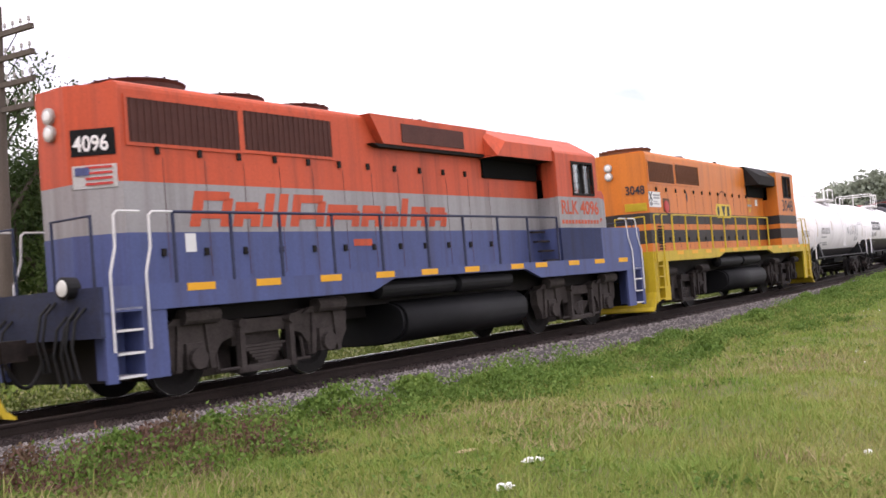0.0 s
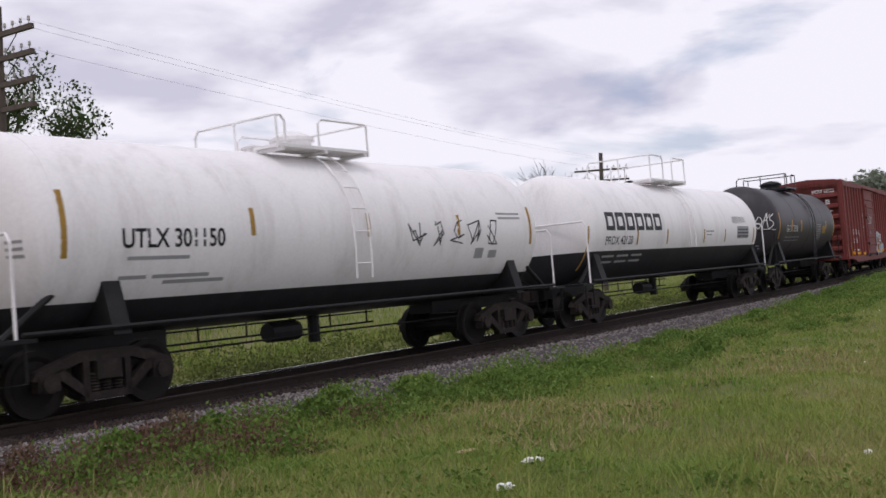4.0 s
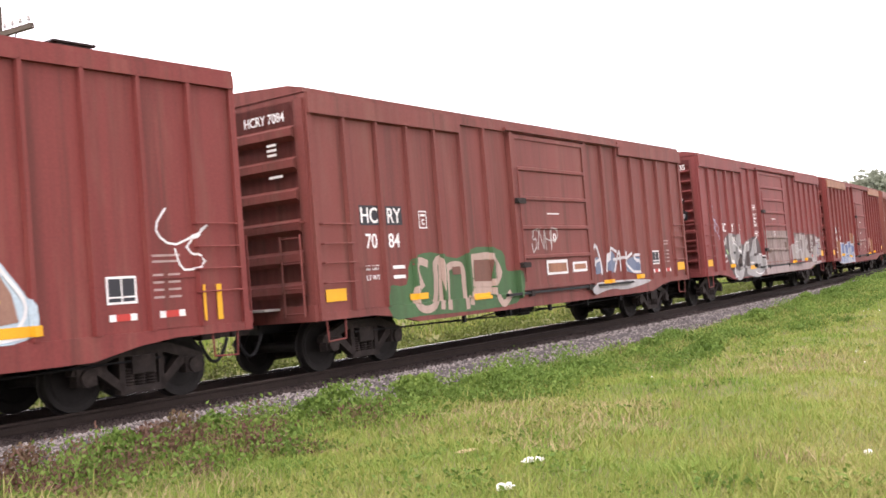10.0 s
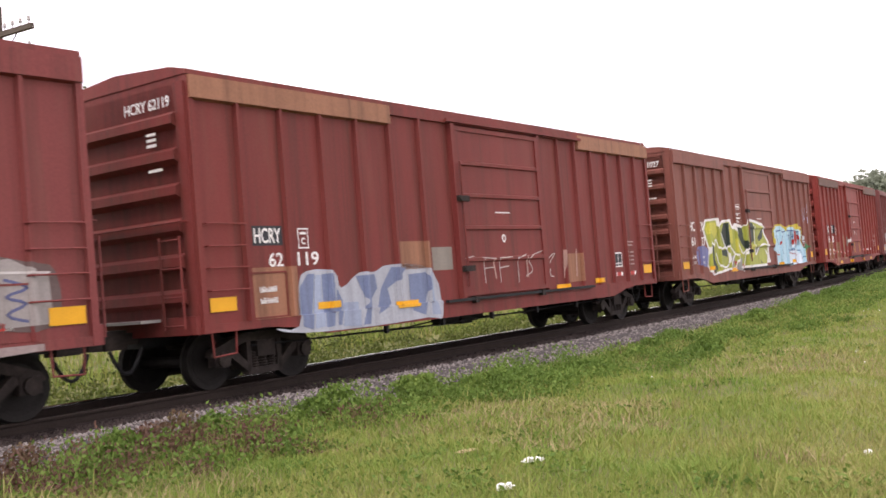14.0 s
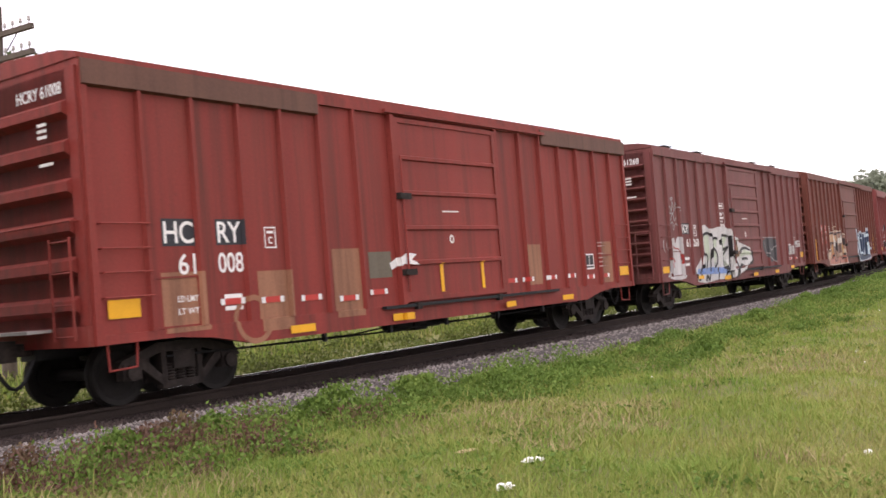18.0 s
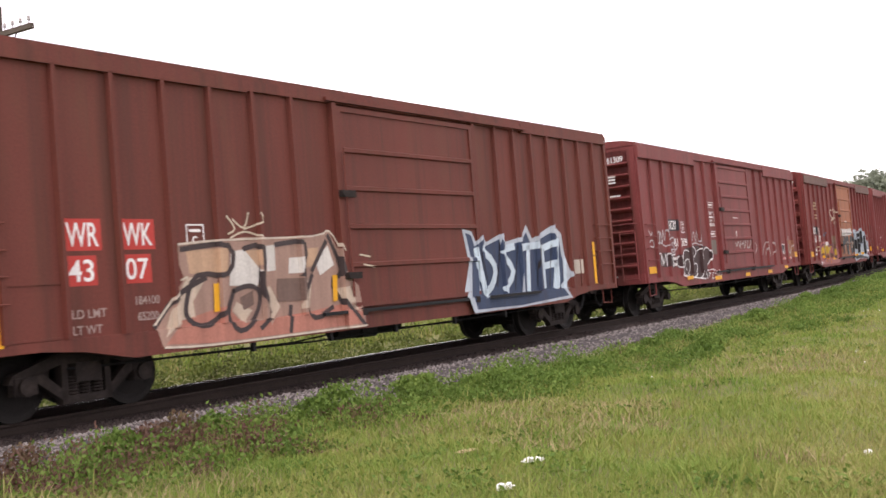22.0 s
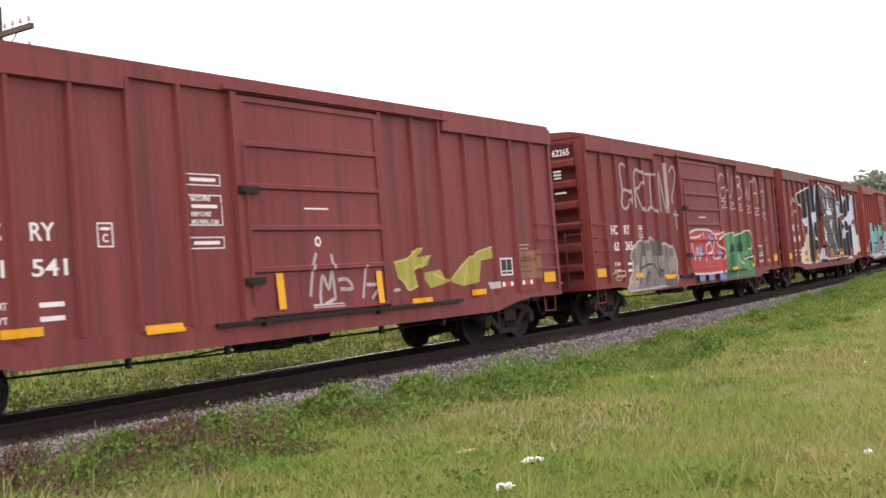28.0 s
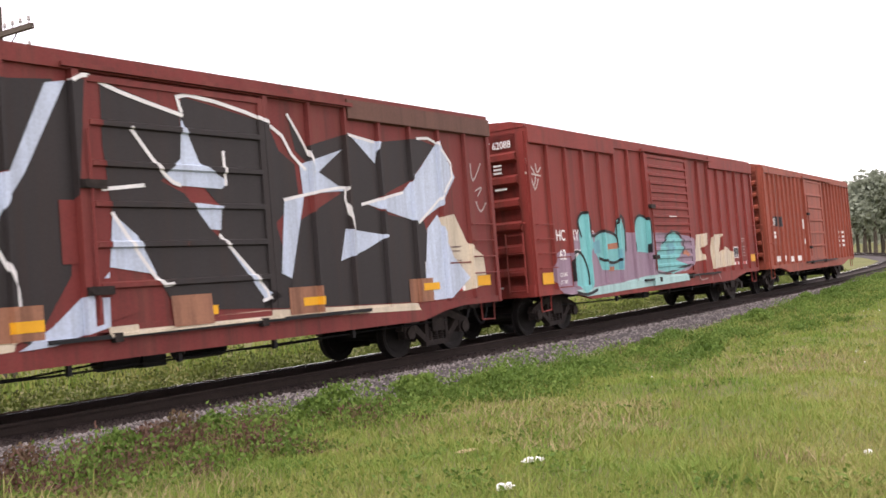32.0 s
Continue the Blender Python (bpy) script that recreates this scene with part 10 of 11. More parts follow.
    lines([[(-2.53, 3.14), (-2.75, 3.16), (-2.89, 3), (-2.58, 2.86), (-2.53, 2.72), (-2.74, 2.69)], [(-2.28, 3.09), (-2.48, 2.85), (-2.27, 2.76), (-2.14, 2.97), (-2.28, 3.09)], [(-2.05, 3.25), (-2.17, 2.71)], [(-2.05, 3.24), (-1.84, 3.17), (-2.08, 2.97), (-1.82, 2.77)], [(-1.91, 3.2), (-1.51, 3.07)], [(-1.69, 3.13), (-1.77, 2.59)], [(-2.38, 3.43), (-2.3, 3.49), (-2.21, 3.44), (-2.3, 3.38), (-2.38, 3.43)], [(-2.29, 2.63), (-2.08, 2.54), (-1.96, 2.64)], [(-2.6, 2.6), (-2.55, 2.57)]], 0.05, cream, c, "graffiti_tag", 2)
    lines([[(-6.27, 3.2), (-6.16, 3.33), (-6.22, 3.39), (-6.29, 3.23)], [(-6.24, 3.14), (-6.05, 3.06), (-6.02, 2.9), (-6.19, 2.87), (-6.26, 2.99)], [(-6.09, 3.34), (-6.04, 3.22)], [(-6.2, 2.76), (-6.1, 2.65)], [(-6.41, 1.5), (-6.22, 1.54), (-6.03, 1.47)], [(-6.37, 1.31), (-6.1, 1.41), (-5.97, 1.34)]], 0.05, spray(0.45, 0.34, 0.22), c, "graffiti_tag", 2)
    lines([[(-4.85, 2.06), (-4.78, 1.97), (-4.69, 2.07), (-4.62, 1.97), (-4.57, 2.09), (-4.48, 1.98), (-4.37, 2.13)]], 0.035, spray(0.10, 0.18, 0.26), c, "graffiti_tag", 2)
    # 11
    c = make(268.15, "rose faded boxcar with yellow green graffiti", "c", ribs=5, end_ribs=6)
    markings(c, "HCRY", "61541", -5.7, 2.2, False, STD, True, 0.22, 0.75)
    skin([rect(-1.0, -0.85, 1.1, 1.65), rect(1.35, 1.5, 1.05, 1.6)], M["yellow"], c, "reflector", 8)
    skin([rect(6.2, 7.0, 1.25, 1.85)], PATCH, c, "primer_patch", 1)
    fills([[(1.97, 1.75), (2.45, 1.82), (2.5, 1.92), (2.72, 1.96), (2.65, 1.81), (3.07, 1.84), (2.93, 1.65), (2.53, 1.58), (2.62, 1.29), (2.32, 1.22), (2.19, 1.39), (2.05, 1.47)], [(3.61, 1.32), (3.99, 1.61), (4.48, 1.83), (5.13, 1.97), (5.17, 1.73), (4.72, 1.69), (4.61, 1.28), (4.06, 1.22)], [(2.72, 1.51), (3.33, 1.56), (3.52, 1.31), (2.99, 1.23)]], spray(0.36, 0.33, 0.07), c, "graffiti_letter", 2)
    lines([[(1.98, 1.73), (2.36, 1.79), (2.61, 1.93), (2.72, 1.96)], [(2.07, 1.47), (2.22, 1.37), (2.34, 1.23), (2.6, 1.29)], [(2.53, 1.59), (3.05, 1.83)], [(3.63, 1.34), (4.01, 1.59), (4.5, 1.83), (5.15, 1.95)], [(4.47, 1.82), (4.42, 1.34)], [(4.06, 1.23), (4.22, 1.6)], [(3.12, 1.49), (3.52, 1.35)]], 0.035, spray(0.50, 0.46, 0.16), c, "graffiti_line", 3)
    lines([[(-0.26, 1.28), (-0.16, 1.71), (-0.07, 1.92)], [(-0.06, 1.11), (0.04, 1.57), (0.17, 1.36), (0.27, 1.63), (0.31, 1.22)], [(0.42, 1.49), (0.63, 1.49), (0.74, 1.34), (0.47, 1.34)], [(-0.2, 1.1), (0.49, 1.09)], [(1, 1.18), (1.12, 1.69)], [(1.13, 1.38), (1.44, 1.37)], [(1.24, 1.15), (1.44, 1.32)], [(0.08, 1.12), (0.31, 1.2)], [(0.29, 1.89), (0.33, 1.68)]], 0.06, spray(0.44, 0.37, 0.36), c, "graffiti_tag", 2)
    fills([[(4.89, 1.25), (5.25, 1.25), (5.28, 1.12), (5, 1.11)], [(1.91, 1.27), (2.09, 1.28), (2.1, 1.22), (1.92, 1.22)]], spray(0.50, 0.45, 0.42), c, "graffiti_spot", 2)
    # 12
    c = make(285.4, "deep red boxcar with chalk words and green graffiti", "b", 7.82, -1.8, 1.55, ribs=7, end_ribs=6)
    markings(c, "HCRY", "62265", -6.55, 2.17, False, STD, False, 0.23, 0.72, 7.82, nz=0.40)
    chalk = spray(0.40, 0.34, 0.32)
    skin([blob(6.1, 7.0, 2.9, 3.7, 17)], spray(0.10, 0.03, 0.028), c, "dark_stain", 1)
    lines([[(-5.42, 3.92), (-5.61, 3.97), (-5.77, 3.85), (-5.71, 3.3), (-5.81, 2.93), (-5.54, 2.82), (-5.3, 3.05), (-5.34, 3.28), (-5.68, 3.3)], [(-4.92, 2.88), (-4.88, 3.74), (-4.55, 3.84), (-4.4, 3.65), (-4.6, 3.4), (-4.86, 3.3), (-4.46, 2.79)], [(-4.14, 3.78), (-3.57, 3.78)], [(-3.82, 3.77), (-3.89, 2.86)], [(-4.15, 2.8), (-3.86, 2.9), (-3.55, 2.73)], [(-3.21, 2.79), (-3.17, 3.86), (-2.82, 2.76), (-2.79, 4.11)], [(-2.36, 3.92), (-2.09, 4.08), (-1.92, 3.87), (-2.14, 3.45), (-2.3, 3.25), (-2.3, 3.04)], [(-2.15, 2.85), (-2.12, 2.31)], [(-2.3, 2.72), (-1.96, 2.69)]], 0.075, chalk, c, "chalk_word", 2)
    lines([[(2.34, 4), (2.02, 4.05), (1.85, 3.71), (1.98, 3.28), (2.42, 3.36), (2.44, 3.63), (2.03, 3.59)], [(2.83, 4.09), (2.75, 3.48), (2.99, 3.37), (3.25, 4.06)], [(3.58, 4.03), (3.57, 3.33), (4.11, 3.41), (4, 3.68), (3.57, 3.71), (4, 3.82), (3.99, 4.03), (3.58, 4.03)], [(4.45, 4.02), (4.5, 3.31), (4.73, 3.68), (4.86, 3.28), (5.13, 3.95)], [(5.34, 3.21), (5.42, 3.9), (5.8, 3.98), (5.81, 3.19)], [(5.4, 3.53), (5.82, 3.55)], [(6.21, 3.94), (6.26, 3.62), (6.62, 3.65)], [(6.69, 3.97), (6.51, 3.05)]], 0.06, chalk, c, "chalk_word", 2)
    lines([[(1.93, 3.18), (2.41, 3.17), (1.97, 2.98), (2.46, 3)], [(2.67, 3.15), (3.16, 3.14), (2.71, 2.96), (3.27, 2.97)], [(3.47, 3.11), (4.01, 3.1), (3.52, 2.92), (4.07, 2.93)], [(4.38, 3.07), (4.96, 3.06), (4.44, 2.87), (5.03, 2.87)], [(5.31, 3.02), (5.93, 3), (5.37, 2.8), (6, 2.8)], [(6.28, 2.88), (6.66, 2.85), (6.37, 2.74), (6.62, 2.62)]], 0.045, chalk, c, "chalk_word", 2)
    fills([[(-5.59, 1.59), (-5.31, 1.93), (-4.74, 2.05), (-4.59, 1.97), (-4.12, 2.12), (-3.71, 1.91), (-3.09, 1.94), (-2.46, 1.74), (-2.28, 1.36), (-2.39, 0.99), (-2.58, 0.73), (-4.22, 0.7), (-5.88, 0.7), (-6.03, 0.8), (-5.53, 1.22), (-5.46, 1.44)]], spray(0.40, 0.37, 0.34), c, "graffiti_rim", 1)
    fills([[(-5.52, 1.59), (-5.25, 1.88), (-4.76, 1.99), (-4.62, 1.89), (-4.13, 2.06), (-3.77, 1.84), (-3.13, 1.87), (-2.55, 1.68), (-2.4, 1.36), (-2.5, 1.02), (-2.68, 0.81), (-4.21, 0.76), (-5.68, 0.75), (-5.44, 1.19), (-5.38, 1.43)]], spray(0.19, 0.175, 0.16), c, "graffiti_base", 2)
    fills([[(-5.92, 0.78), (-5.45, 1.14), (-5.3, 1.43), (-5.13, 1.27), (-5.25, 0.9), (-5.49, 0.75)], [(-4.78, 1.63), (-4.44, 1.75), (-4.36, 1.46), (-4.63, 1), (-4.95, 1.02)], [(-3.89, 1.6), (-3.49, 1.75), (-3.3, 1.49), (-3.7, 1.18), (-3.92, 1.27)], [(-3.04, 1.48), (-2.5, 1.63), (-2.46, 1.28), (-2.97, 1.05)]], spray(0.30, 0.275, 0.25), c, "graffiti_letter", 3)
    lines([[(-5.17, 0.89), (-4.89, 1.56), (-4.76, 1.85)], [(-5.03, 1.26), (-4.15, 1.37), (-3.72, 1.02)], [(-4.12, 1.99), (-4.36, 1.46), (-4.21, 0.81)], [(-3.63, 1.79), (-3.8, 1.35), (-3.23, 0.98), (-2.57, 1.11)], [(-3.13, 1.8), (-3.05, 1.39)], [(-4.87, 0.79), (-4.51, 1.15)]], 0.06, spray(0.07, 0.065, 0.06), c, "graffiti_line", 4)
    fills([[(-4.12, 1.99), (-3.48, 2), (-3.51, 1.58), (-4.12, 1.57)], [(-3.45, 1), (-2.58, 0.97), (-2.59, 0.71), (-3.46, 0.75)], [(-4.85, 1.98), (-4.6, 1.96), (-4.59, 1.59), (-4.85, 1.59)]], spray(0.10, 0.085, 0.075), c, "primer_patch", 5)
    lines([[(-6.73, 1.18), (-6.37, 1.27), (-5.96, 1.17), (-6.57, 1.1), (-6.29, 1.01), (-6.09, 1.25)], [(-6.47, 1.21), (-6.3, 1.09)]], 0.03, spray(0.52, 0.44, 0.32), c, "graffiti_tag", 3)
    fills([[(-1.39, 2.19), (-0.82, 2.28), (0.2, 2.23), (0.88, 2.27), (1.85, 2.22), (1.8, 1.26), (1.42, 0.95), (-1.3, 0.97), (-1.48, 1.32)]], spray(0.40, 0.03, 0.035), c, "graffiti_base", 1)
    fills([[(-0.89, 1.76), (-0.46, 1.81), (-0.45, 1.46), (-0.84, 1.38)], [(0.18, 2.13), (0.57, 2.16), (0.46, 1.9), (0.18, 1.87)], [(0.87, 1.61), (1.26, 1.64), (1.18, 1.35), (0.88, 1.35)], [(-1, 0.92), (-0.52, 0.93), (-0.58, 0.74), (-0.99, 0.75)], [(-0.19, 0.93), (0.32, 0.93), (0.29, 0.74), (-0.18, 0.75)], [(0.77, 0.95), (1.42, 0.95), (1.39, 0.72), (0.79, 0.72)]], spray(0.14, 0.20, 0.40), c, "graffiti_dots", 2)
    lines([[(-1.26, 1.86), (-1.09, 1.39), (-0.89, 1.76), (-0.7, 1.38), (-0.46, 1.81)], [(-0.07, 1.82), (-0.13, 1.33)], [(-0.07, 1.78), (0.29, 1.88), (0.44, 1.62), (-0, 1.54)], [(0.97, 2.17), (0.63, 1.82), (0.48, 1.42), (1.13, 1.4)], [(1.64, 2.11), (0.93, 1.86), (1.64, 1.59), (1.28, 1.27)], [(-1.38, 2.18), (-0.82, 2.27), (0.34, 2.25), (0.85, 2.12), (1.85, 2.22)], [(-1.33, 0.98), (-0.02, 0.95), (1.47, 0.97)], [(-1.31, 2.03), (-0.69, 2.06), (-0.42, 2.13)]], 0.06, spray(0.55, 0.52, 0.50), c, "graffiti_line", 4)
    fills([[(1.96, 2.16), (4.6, 2.25), (4.66, 1.49), (4.69, 0.71), (1.66, 0.73), (1.67, 1.27)]], spray(0.035, 0.16, 0.06), c, "graffiti_base", 1)
    fills([[(2.04, 2.11), (2.96, 2.14), (2.73, 1.55), (2, 1.36)], [(3.03, 1.54), (4.31, 1.56), (4.34, 0.92), (2.83, 0.89)]], spray(0.085, 0.27, 0.11), c, "graffiti_fade", 2)
    fills([[(2.2, 1.46), (2.57, 1.86), (2.71, 1.44), (2.52, 1.56)], [(3.1, 1.82), (3.55, 1.87), (3.38, 1.53), (3.12, 1.54)], [(3.81, 1.4), (4.67, 1.42), (4.64, 1.26), (3.83, 1.24)]], spray(0.02, 0.05, 0.03), c, "graffiti_shadow", 3)
    lines([[(1.8, 2.11), (2.83, 2.18), (2.94, 2.08), (4.6, 2.24), (4.66, 1.67), (4.22, 1.62)], [(2.98, 1.1), (2.82, 0.78)], [(3.14, 1.43), (3.53, 1.08), (3.47, 1.3)], [(3.79, 1.29), (4.76, 1.37), (4.84, 1.13)]], 0.05, cream, c, "graffiti_line", 4)
    # 13
    c = make(302.25, "deep red boxcar covered by huge charcoal graffiti letters", "b", 7.8, -1.65, 1.6, ribs=6, end_ribs=6, fascia_paint=DIRTY_FASCIA)
    coal = spray(0.030, 0.026, 0.026)
    pale = spray(0.48, 0.55, 0.66)
    skin([rect(-1.95, -1.66, 1.9, 2.7), [(-1.6, 1.7), (-1.0, 1.7), (-0.9, 1.25), (-1.6, 1.1)]], BROWNS["b"], c, "bare_patch", 6)
    for x in (-5.15, -2.95, -0.4, 1.9, 4.9):
        skin([rect(x, x + 0.7, 1.0, 1.42)], PATCH, c, "primer_square", 6)
    markings(c, "HCRY", "61599", -6.7, 2.23, False, [(-7.6, 1.15, 0.45, 0.22), (-5.0, 1.1, 0.55, 0.14), (-2.7, 1.1, 0.45, 0.14), (-0.1, 1.12, 0.5, 0.13), (2.2, 1.12, 0.5, 0.13), (5.3, 1.2, 0.5, 0.13), (7.05, 1.2, 0.45, 0.2)], False, 0.24, 0.75, 7.8)
    fills([[(-5.55, 3.62), (-5.29, 3.74), (-3.56, 4), (-2.53, 4.15), (-1.91, 4.21), (-2.39, 3.07), (-3.06, 2.96), (-2.88, 2.3), (-2.56, 1.62), (-2.59, 1.12), (-3.09, 1.01), (-3.42, 0.87), (-4.02, 0.86), (-4.21, 1.23), (-3.98, 1.75), (-3.81, 2.81), (-4.88, 2.68), (-5.23, 3.24)], [(-1.77, 4.2), (-1.53, 4.24), (-1.83, 1.76), (-2.44, 0.87), (-2.63, 1.13), (-2.57, 1.62), (-2.88, 2.3), (-2.42, 3.07)], [(-1.29, 4.25), (-0.05, 3.95), (0.03, 3.34), (-0.42, 2.98), (-0.04, 2.82), (0.41, 2.31), (1.36, 1.47), (1.65, 1.3), (1.31, 1.14), (-0.29, 1.22), (-0.63, 1.72), (-1.23, 2.53), (-1.31, 3.4)]], coal, c, "graffiti_letter", 2)
    fills([[(0.03, 4.18), (1.73, 3.93), (1.91, 3.55), (2.24, 3.34), (2.28, 2.83), (1.74, 2.42), (1.99, 1.56), (2.02, 1.1), (1.31, 1.14), (1.27, 1.48), (0.54, 2.23), (0.54, 2.7), (0.17, 3.05), (-0.05, 3.95)], [(2.15, 4.12), (2.49, 3.64), (3.54, 3.93), (4.32, 3.84), (5.47, 3.98), (6.01, 3.88), (5.2, 3.21), (3.9, 2.75), (4.49, 2.57), (5.48, 2.46), (5.66, 1.95), (5.36, 1.17), (5.02, 1.01), (2.1, 1.1), (1.96, 1.49), (2.22, 2.44), (3.28, 2.92), (2.68, 3.25), (2.27, 3.57)]], coal, c, "graffiti_letter", 2)
    fills([[(-2.03, 4.15), (-1.74, 4.21), (-2.37, 3.02), (-2.61, 2.68), (-2.77, 2.41), (-2.93, 2.3), (-3.06, 2.96), (-2.57, 3.02)], [(-4.88, 2.68), (-3.81, 2.81), (-3.91, 2.41), (-4.05, 2.17), (-4.37, 2.42)], [(-2.62, 0.89), (-2.14, 1.14), (-1.33, 1.78), (-1.39, 1.08), (-2.16, 0.91)], [(-1.23, 2.53), (-0.87, 2.24), (-0.6, 1.72), (-1.32, 1.84)], [(-0.01, 3.87), (0.26, 3.26), (0.76, 3.02), (0.64, 2.9), (-0.22, 2.93), (-0.38, 3.04), (-0.07, 3.3)]], pale, c, "graffiti_fill", 4)
    fills([[(0.08, 2.69), (0.62, 2.65), (0.57, 2.31), (0.38, 2.32)], [(0.54, 2.23), (1.46, 1.36), (1.35, 1.25), (1.01, 1.68)], [(1.95, 2.78), (2.39, 2.84), (1.99, 1.56), (1.78, 1.65)], [(2.34, 3.35), (3.38, 3.65), (2.77, 3.25), (3.38, 2.96), (2.38, 2.88)], [(3.58, 3.93), (4.34, 3.84), (4.2, 3.46)], [(6.14, 4.02), (6.57, 3.31), (6.08, 2.77), (5.32, 2.44), (3.9, 2.75), (4.94, 3), (5.53, 3.47)], [(3.32, 2.33), (4.43, 2.21), (3.77, 1.96), (3.15, 1.8)], [(5.57, 2.33), (5.91, 2.59), (6.34, 1.78), (6.83, 1.37), (6.19, 1.02), (5.32, 1)]], pale, c, "graffiti_fill", 4)
    fills([[(-5.56, 1.03), (-5.43, 1.42), (-4.96, 1.83), (-4.65, 1.74), (-4.4, 2.1), (-4.09, 2.36), (-3.91, 2.17), (-4.03, 1.59), (-4.19, 1.22), (-3.99, 0.86), (-5.53, 0.91)], [(-3.42, 0.86), (-3.21, 1.08), (-2.82, 1.1), (-2.59, 1.13), (-2.68, 0.9)], [(5.87, 2.52), (6.46, 2.6), (6.82, 2.06), (7.35, 1.79), (7.42, 1.22), (6.58, 1.12), (6.29, 1.81)], [(-1.42, 1.08), (1.31, 1.11), (5.06, 0.99), (5.14, 0.86), (1.48, 0.97), (-1.4, 0.95)]], cream, c, "graffiti_base", 1)
    lines([[(-5.24, 3.24), (-5.55, 3.53), (-5.49, 3.66), (-5.29, 3.73), (-3.5, 4)], [(-5.23, 3.24), (-4.88, 2.68), (-4.36, 2.43)], [(-3.72, 3.32), (-3.85, 2.43), (-4.13, 1.43), (-4, 0.9)], [(-3.06, 2.96), (-2.88, 2.3), (-2.56, 1.62), (-2.61, 1.12)], [(-1.69, 4.21), (-1.46, 4.29), (-1.03, 4.14), (0.01, 3.91)], [(-0.86, 3.66), (-0.37, 3.08), (-0.11, 2.93)], [(-0, 3.97), (0.12, 4.21), (1.73, 3.93), (2.18, 3.5), (2.46, 3.28)], [(-1.23, 2.53), (-0.62, 1.68), (-0.37, 1.58)]], 0.055, W, c, "graffiti_line", 5)
    lines([[(2.15, 4.12), (2.49, 3.64), (2.68, 3.25)], [(1.95, 2.78), (3.28, 3.01), (3.36, 2.85), (3.5, 2.31)], [(0.54, 2.23), (1.37, 1.41), (1.29, 1.26)], [(5.47, 3.98), (6.02, 3.94), (6.48, 3.31), (5.35, 2.44)], [(3.52, 3.92), (4.22, 3.83)], [(-1.35, 2.84), (-0.72, 2.91)], [(0.71, 3.44), (0.72, 2.97)], [(3.78, 2.74), (4.91, 2.97)]], 0.05, W, c, "graffiti_line", 5)
    lines([[(-6.64, 3.5), (-6.53, 3.29), (-6.62, 3.21)], [(-6.5, 3.44), (-6.4, 3.26), (-6.34, 3.52)], [(-6.29, 3.52), (-6.22, 3.31), (-6.14, 3.53), (-6.09, 3.31), (-6.02, 3.54)], [(-6.6, 3.03), (-6.46, 2.96), (-6.57, 2.81), (-6.46, 2.85)], [(-6.38, 3), (-6.31, 2.78), (-6.24, 3.05)], [(-6.2, 2.86), (-6.13, 3.05), (-6.06, 2.79), (-5.96, 2.66)], [(-5.82, 3.63), (-5.85, 3.1)], [(-6.86, 3.38), (-6.69, 3.42)], [(-5.96, 3.25), (-5.74, 3.1)]], 0.03, chalk, c, "graffiti_tag", 2)
    lines([[(7.14, 3.6), (7.2, 3.27), (7.5, 3.62)], [(7.25, 3.07), (7.47, 3.14), (7.32, 2.97)], [(7.24, 2.86), (7.38, 2.66), (7.59, 2.84)]], 0.03, chalk, c, "graffiti_tag", 2)
    # 14
    c = make(319.3, "red boxcar with turquoise graffiti and louvred door", "f", 7.77, -1.5, 1.6, ribs=14, end_ribs=6)
    markings(c, "HCRY", "62088", -6.7, 2.05, False, [(-7.5, 1.1, 0.5, 0.25), (7.05, 1.2, 0.5, 0.25)], False, 0.24, 0.75, 7.77)
    fills([[(-6.76, 1.76), (-6.01, 1.76), (-5.87, 2.14), (-4.65, 2.21), (-2.47, 2.21), (1.34, 2.09), (1.65, 1.6), (1.09, 1.13), (-1.85, 1.06), (-5.47, 0.81), (-6.87, 1)]], spray(0.30, 0.21, 0.27), c, "graffiti_cloud", 1)
    fills([[(-5.57, 2.53), (-5.34, 2.72), (-5.04, 2.65), (-4.93, 2.22), (-4.79, 1.89), (-5.13, 1.66), (-5.09, 0.95), (-5.48, 0.79), (-5.94, 1.07), (-6.02, 1.53), (-5.54, 1.79), (-5.56, 2.14)], [(-4.74, 2.13), (-4.27, 2.25), (-3.6, 2.13), (-3.43, 2.53), (-3.12, 2.58), (-2.97, 2.21), (-3.17, 1.28), (-4.46, 1.31), (-4.75, 1.73)], [(-2.3, 2.47), (-2.02, 2.68), (-1.5, 2.59), (-1.58, 1.67), (-2.36, 1.72)], [(-0.73, 1.92), (-0.12, 2.23), (0.58, 2.1), (0.73, 1.67), (0.14, 1.44), (1.17, 1.22), (-0.21, 1.06), (-1.36, 1.21), (-1.14, 1.66)]], cyan, c, "graffiti_letter", 3)
    fills([[(-6.01, 0.9), (-3.57, 0.96), (-1.85, 1.06), (0.83, 1.14), (0.96, 0.83), (-5.49, 0.73)]], spray(0.36, 0.56, 0.54), c, "graffiti_base", 2)
    fills([[(-4.88, 1.98), (-4.5, 2.05), (-4.47, 1.73), (-4.82, 1.72)], [(-3.49, 1.79), (-3.14, 1.82), (-3.25, 1.3), (-3.53, 1.31)], [(-0.51, 1.83), (0.07, 2.01), (0.08, 1.63), (-0.42, 1.59)], [(-4.24, 1.48), (-3.76, 1.53), (-3.77, 1.31), (-4.23, 1.31)]], spray(0.14, 0.36, 0.42), c, "graffiti_shade", 4)
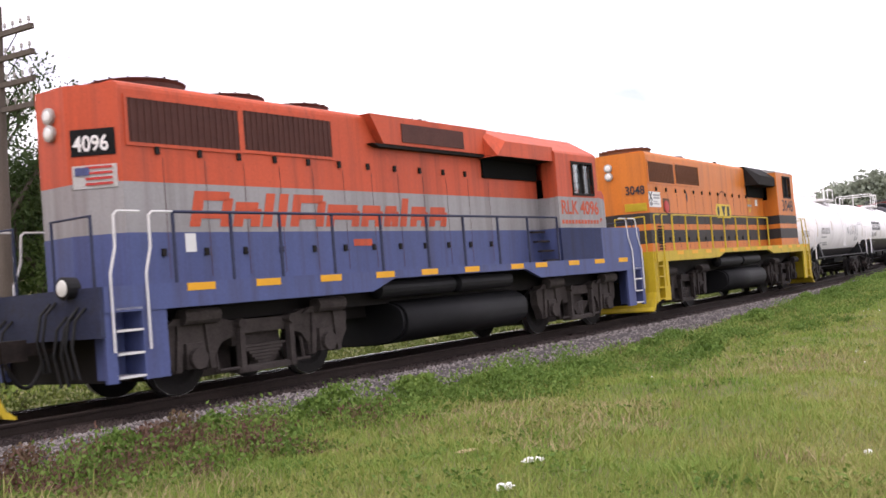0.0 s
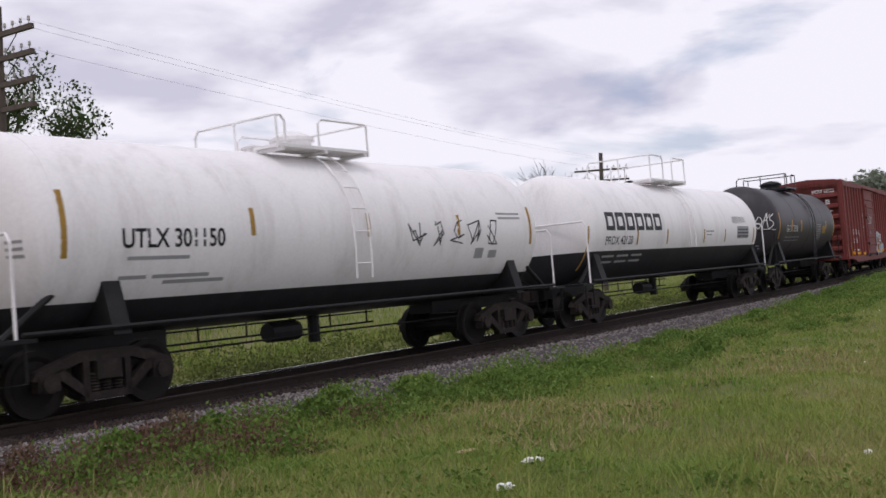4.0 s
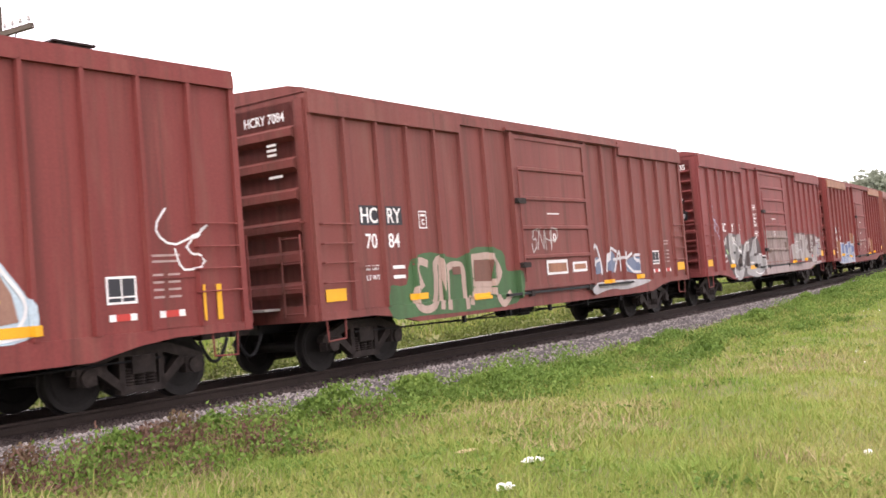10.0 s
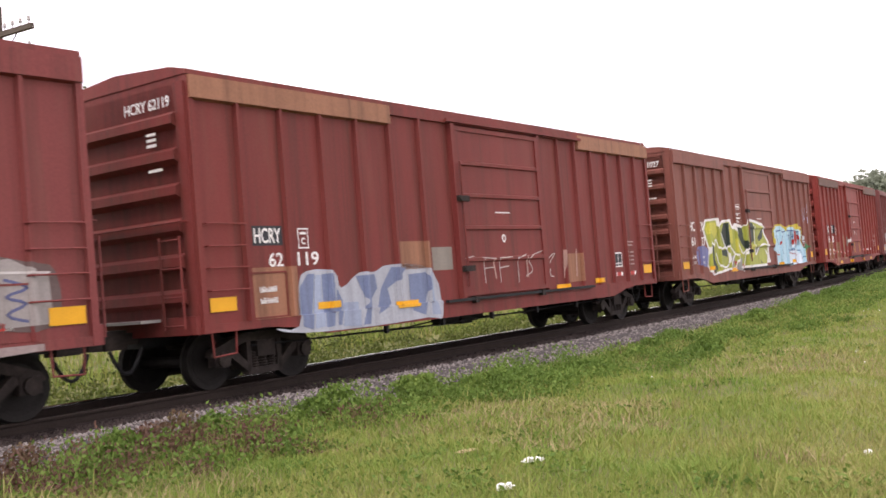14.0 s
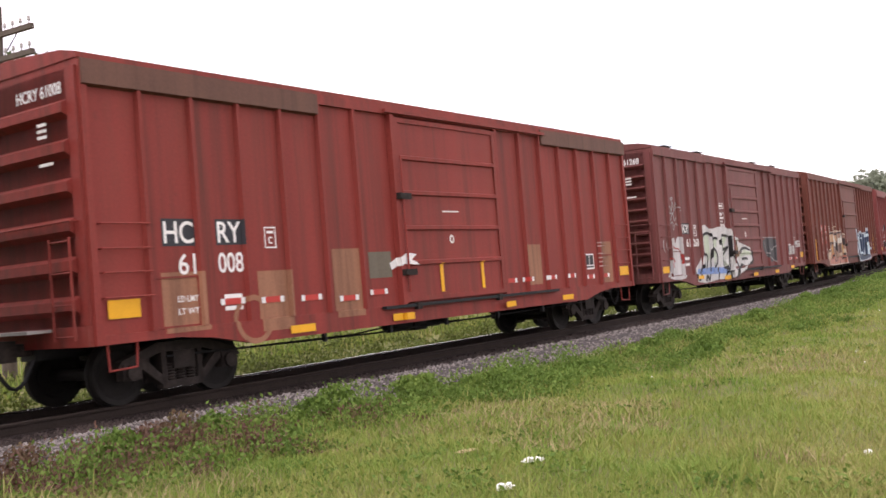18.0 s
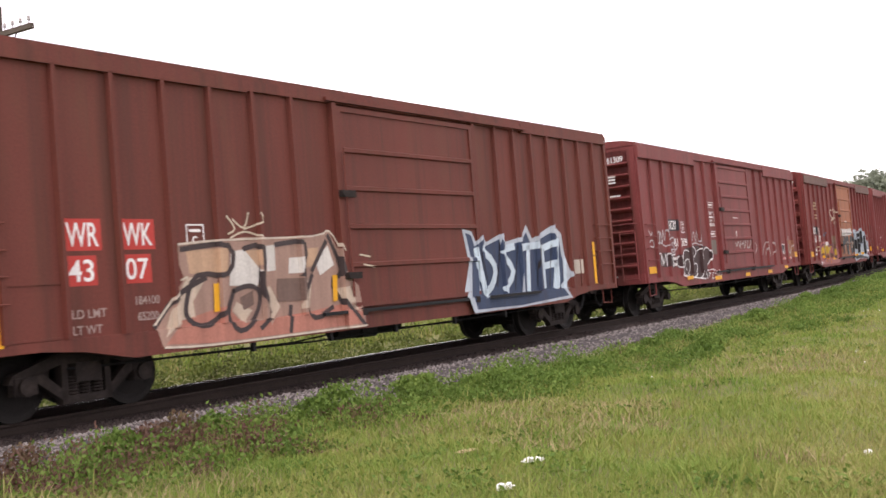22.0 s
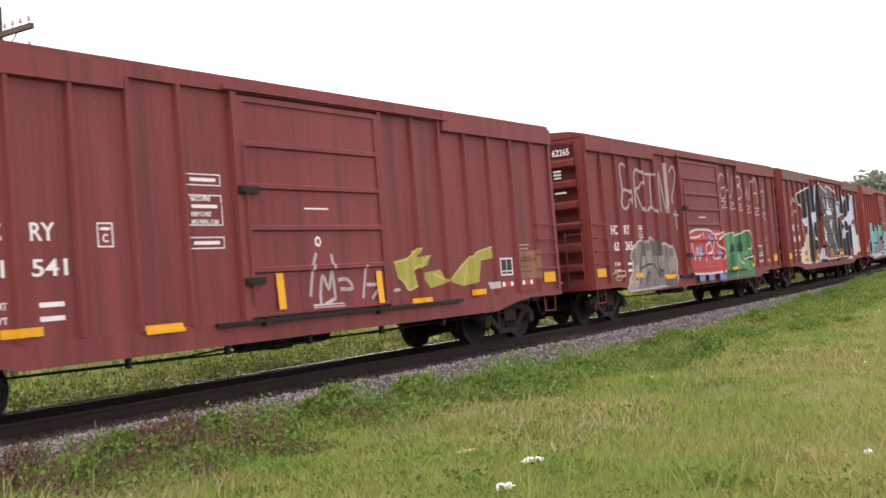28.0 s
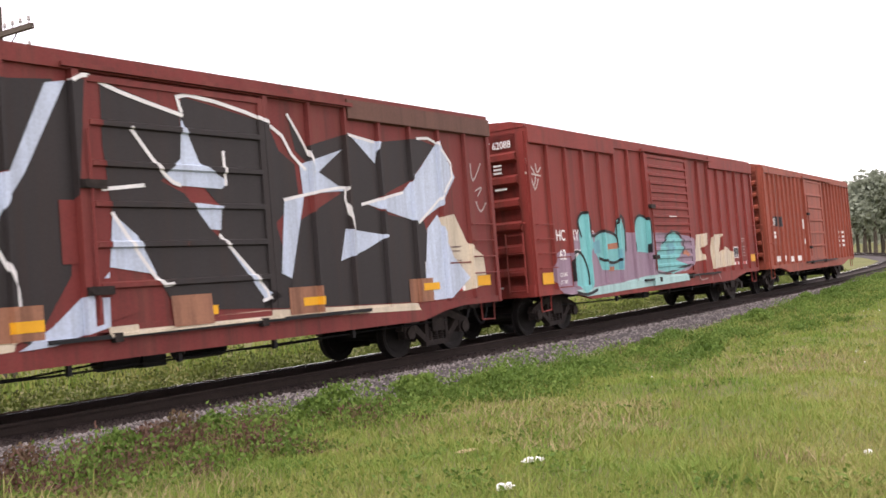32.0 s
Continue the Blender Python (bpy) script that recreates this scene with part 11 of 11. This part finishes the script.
    fills([[(-4.15, 1.93), (-3.45, 1.97), (-3.5, 1.82), (-4.13, 1.8)], [(-4.14, 1.38), (-3.79, 1.38), (-3.82, 1.27), (-4.13, 1.28)], [(0.98, 1.71), (1.26, 1.59), (1.03, 1.5), (0.69, 1.6)]], spray(0.42, 0.17, 0.10), c, "graffiti_spot", 5)
    lines([[(-6.03, 1.13), (-5.99, 1.68), (-5.57, 1.75), (-5.27, 1.38), (-5.24, 1.02)], [(-5.46, 2.14), (-5.58, 2.49), (-5.28, 2.69), (-4.93, 2.57), (-4.89, 2.14), (-4.34, 2.25), (-3.59, 2.16), (-3.45, 1.86)], [(-4.59, 1.6), (-3.85, 1.47), (-3.4, 1.54)], [(-3.5, 2.13), (-3.39, 2.55), (-3, 2.55), (-3.01, 1.76)], [(-2.46, 1.75), (-2.29, 2.51), (-1.8, 2.65), (-1.47, 2.42), (-1.57, 1.7)], [(-0.73, 1.91), (-0.02, 2.24), (0.76, 2), (0.71, 1.6)], [(-1.35, 1.25), (-0.9, 1.1), (1.18, 1.26)], [(-5.95, 0.84), (-5.48, 0.78), (-4.93, 0.86)]], 0.07, K, c, "graffiti_line", 6)
    fills([[(2.12, 2.13), (3.11, 2.18), (3.01, 1.82), (2.35, 1.73), (2.72, 1.38), (1.83, 1.34)], [(3.45, 2.12), (4.32, 2.14), (3.97, 1.55), (4.66, 1.75), (5.29, 1.52), (5.21, 1.14), (3.35, 1.08), (3.21, 1.67)]], cream, c, "graffiti_letter", 2)
    lines([[(2.45, 2.08), (2.37, 1.79)], [(2.63, 1.68), (2.83, 1.35)], [(3.75, 2.08), (3.57, 1.66)], [(4.1, 1.55), (4.05, 1.13)], [(4.76, 1.64), (4.7, 1.18)], [(1.99, 1), (2.11, 0.8), (2.69, 0.82)], [(3.09, 0.98), (3.08, 0.74)], [(3.63, 0.99), (3.88, 0.74)]], 0.04, spray(0.34, 0.22, 0.20), c, "graffiti_line", 3)
    lines([[(-7.77, 3.82), (-7.73, 3.53), (-7.59, 3.32)], [(-7.6, 3.68), (-7.41, 3.47), (-7.51, 3.25)], [(-7.37, 3.73), (-7.32, 3.55), (-7.15, 3.67)], [(-7.85, 3.52), (-7.18, 3.48)], [(-7.58, 3.39), (-7.47, 3.17), (-7.3, 3.4)]], 0.04, spray(0.5, 0.42, 0.38), c, "graffiti_tag", 2)
    # 15
    c = make(336.35, "bright orange red boxcar with closely set side posts", "e", 7.75, -1.75, 1.4, ribs=6, end_ribs=7, posts_n=9, fascia=False)
    skin([rect(-6.95, -6.35, 2.38, 2.75), rect(-5.95, -5.4, 2.38, 2.75)], M["ink"], c, "mark_plate", 1)
    letters_on(c, "CN", -6.9, 2.42, 0.27, M["white"]).location.y -= 0.004
    skin([rect(-6.9, -6.5, 1.95, 2.2), rect(-6.7, -6.45, 1.1, 1.3), rect(-5.6, -5.3, 1.1, 1.3), rect(-4.6, -4.3, 1.05, 1.25), rect(-3.5, -3.2, 1.05, 1.25), rect(-2.2, -1.95, 2.3, 2.7), rect(-2.1, -1.9, 1.7, 1.9)] + [rect(4.8 + 0.7 * i, 4.95 + 0.7 * i, 1.5 + 0.2 * j, 1.6 + 0.2 * j) for i in range(2) for j in range(4)], M["white"], c, "data_stencil", 3)


FLEET = []            # thing, place of its middle at the start, half the truck distance, lean
make_ground()
make_track()
make_grass()
make_trees()
make_poles()
make_litter()
make_locomotives()
make_tanks()
make_boxcars()


def motions():
    """The train rolls past at a steady speed."""
    for thing, mid, half, lean in FLEET:
        walk(thing, [(i * 0.5, car_pose(mid - SPEED * i * 0.5, half, lean)) for i in range(65)])
    # wheels roll with it
    for ws, r in WHEELS:
        x = ws.location.x
        walk(ws, [(i / 15, pose(x, 0, r, 0, -math.degrees(SPEED * i / 15 / r), 0)) for i in range(481)])


motions()
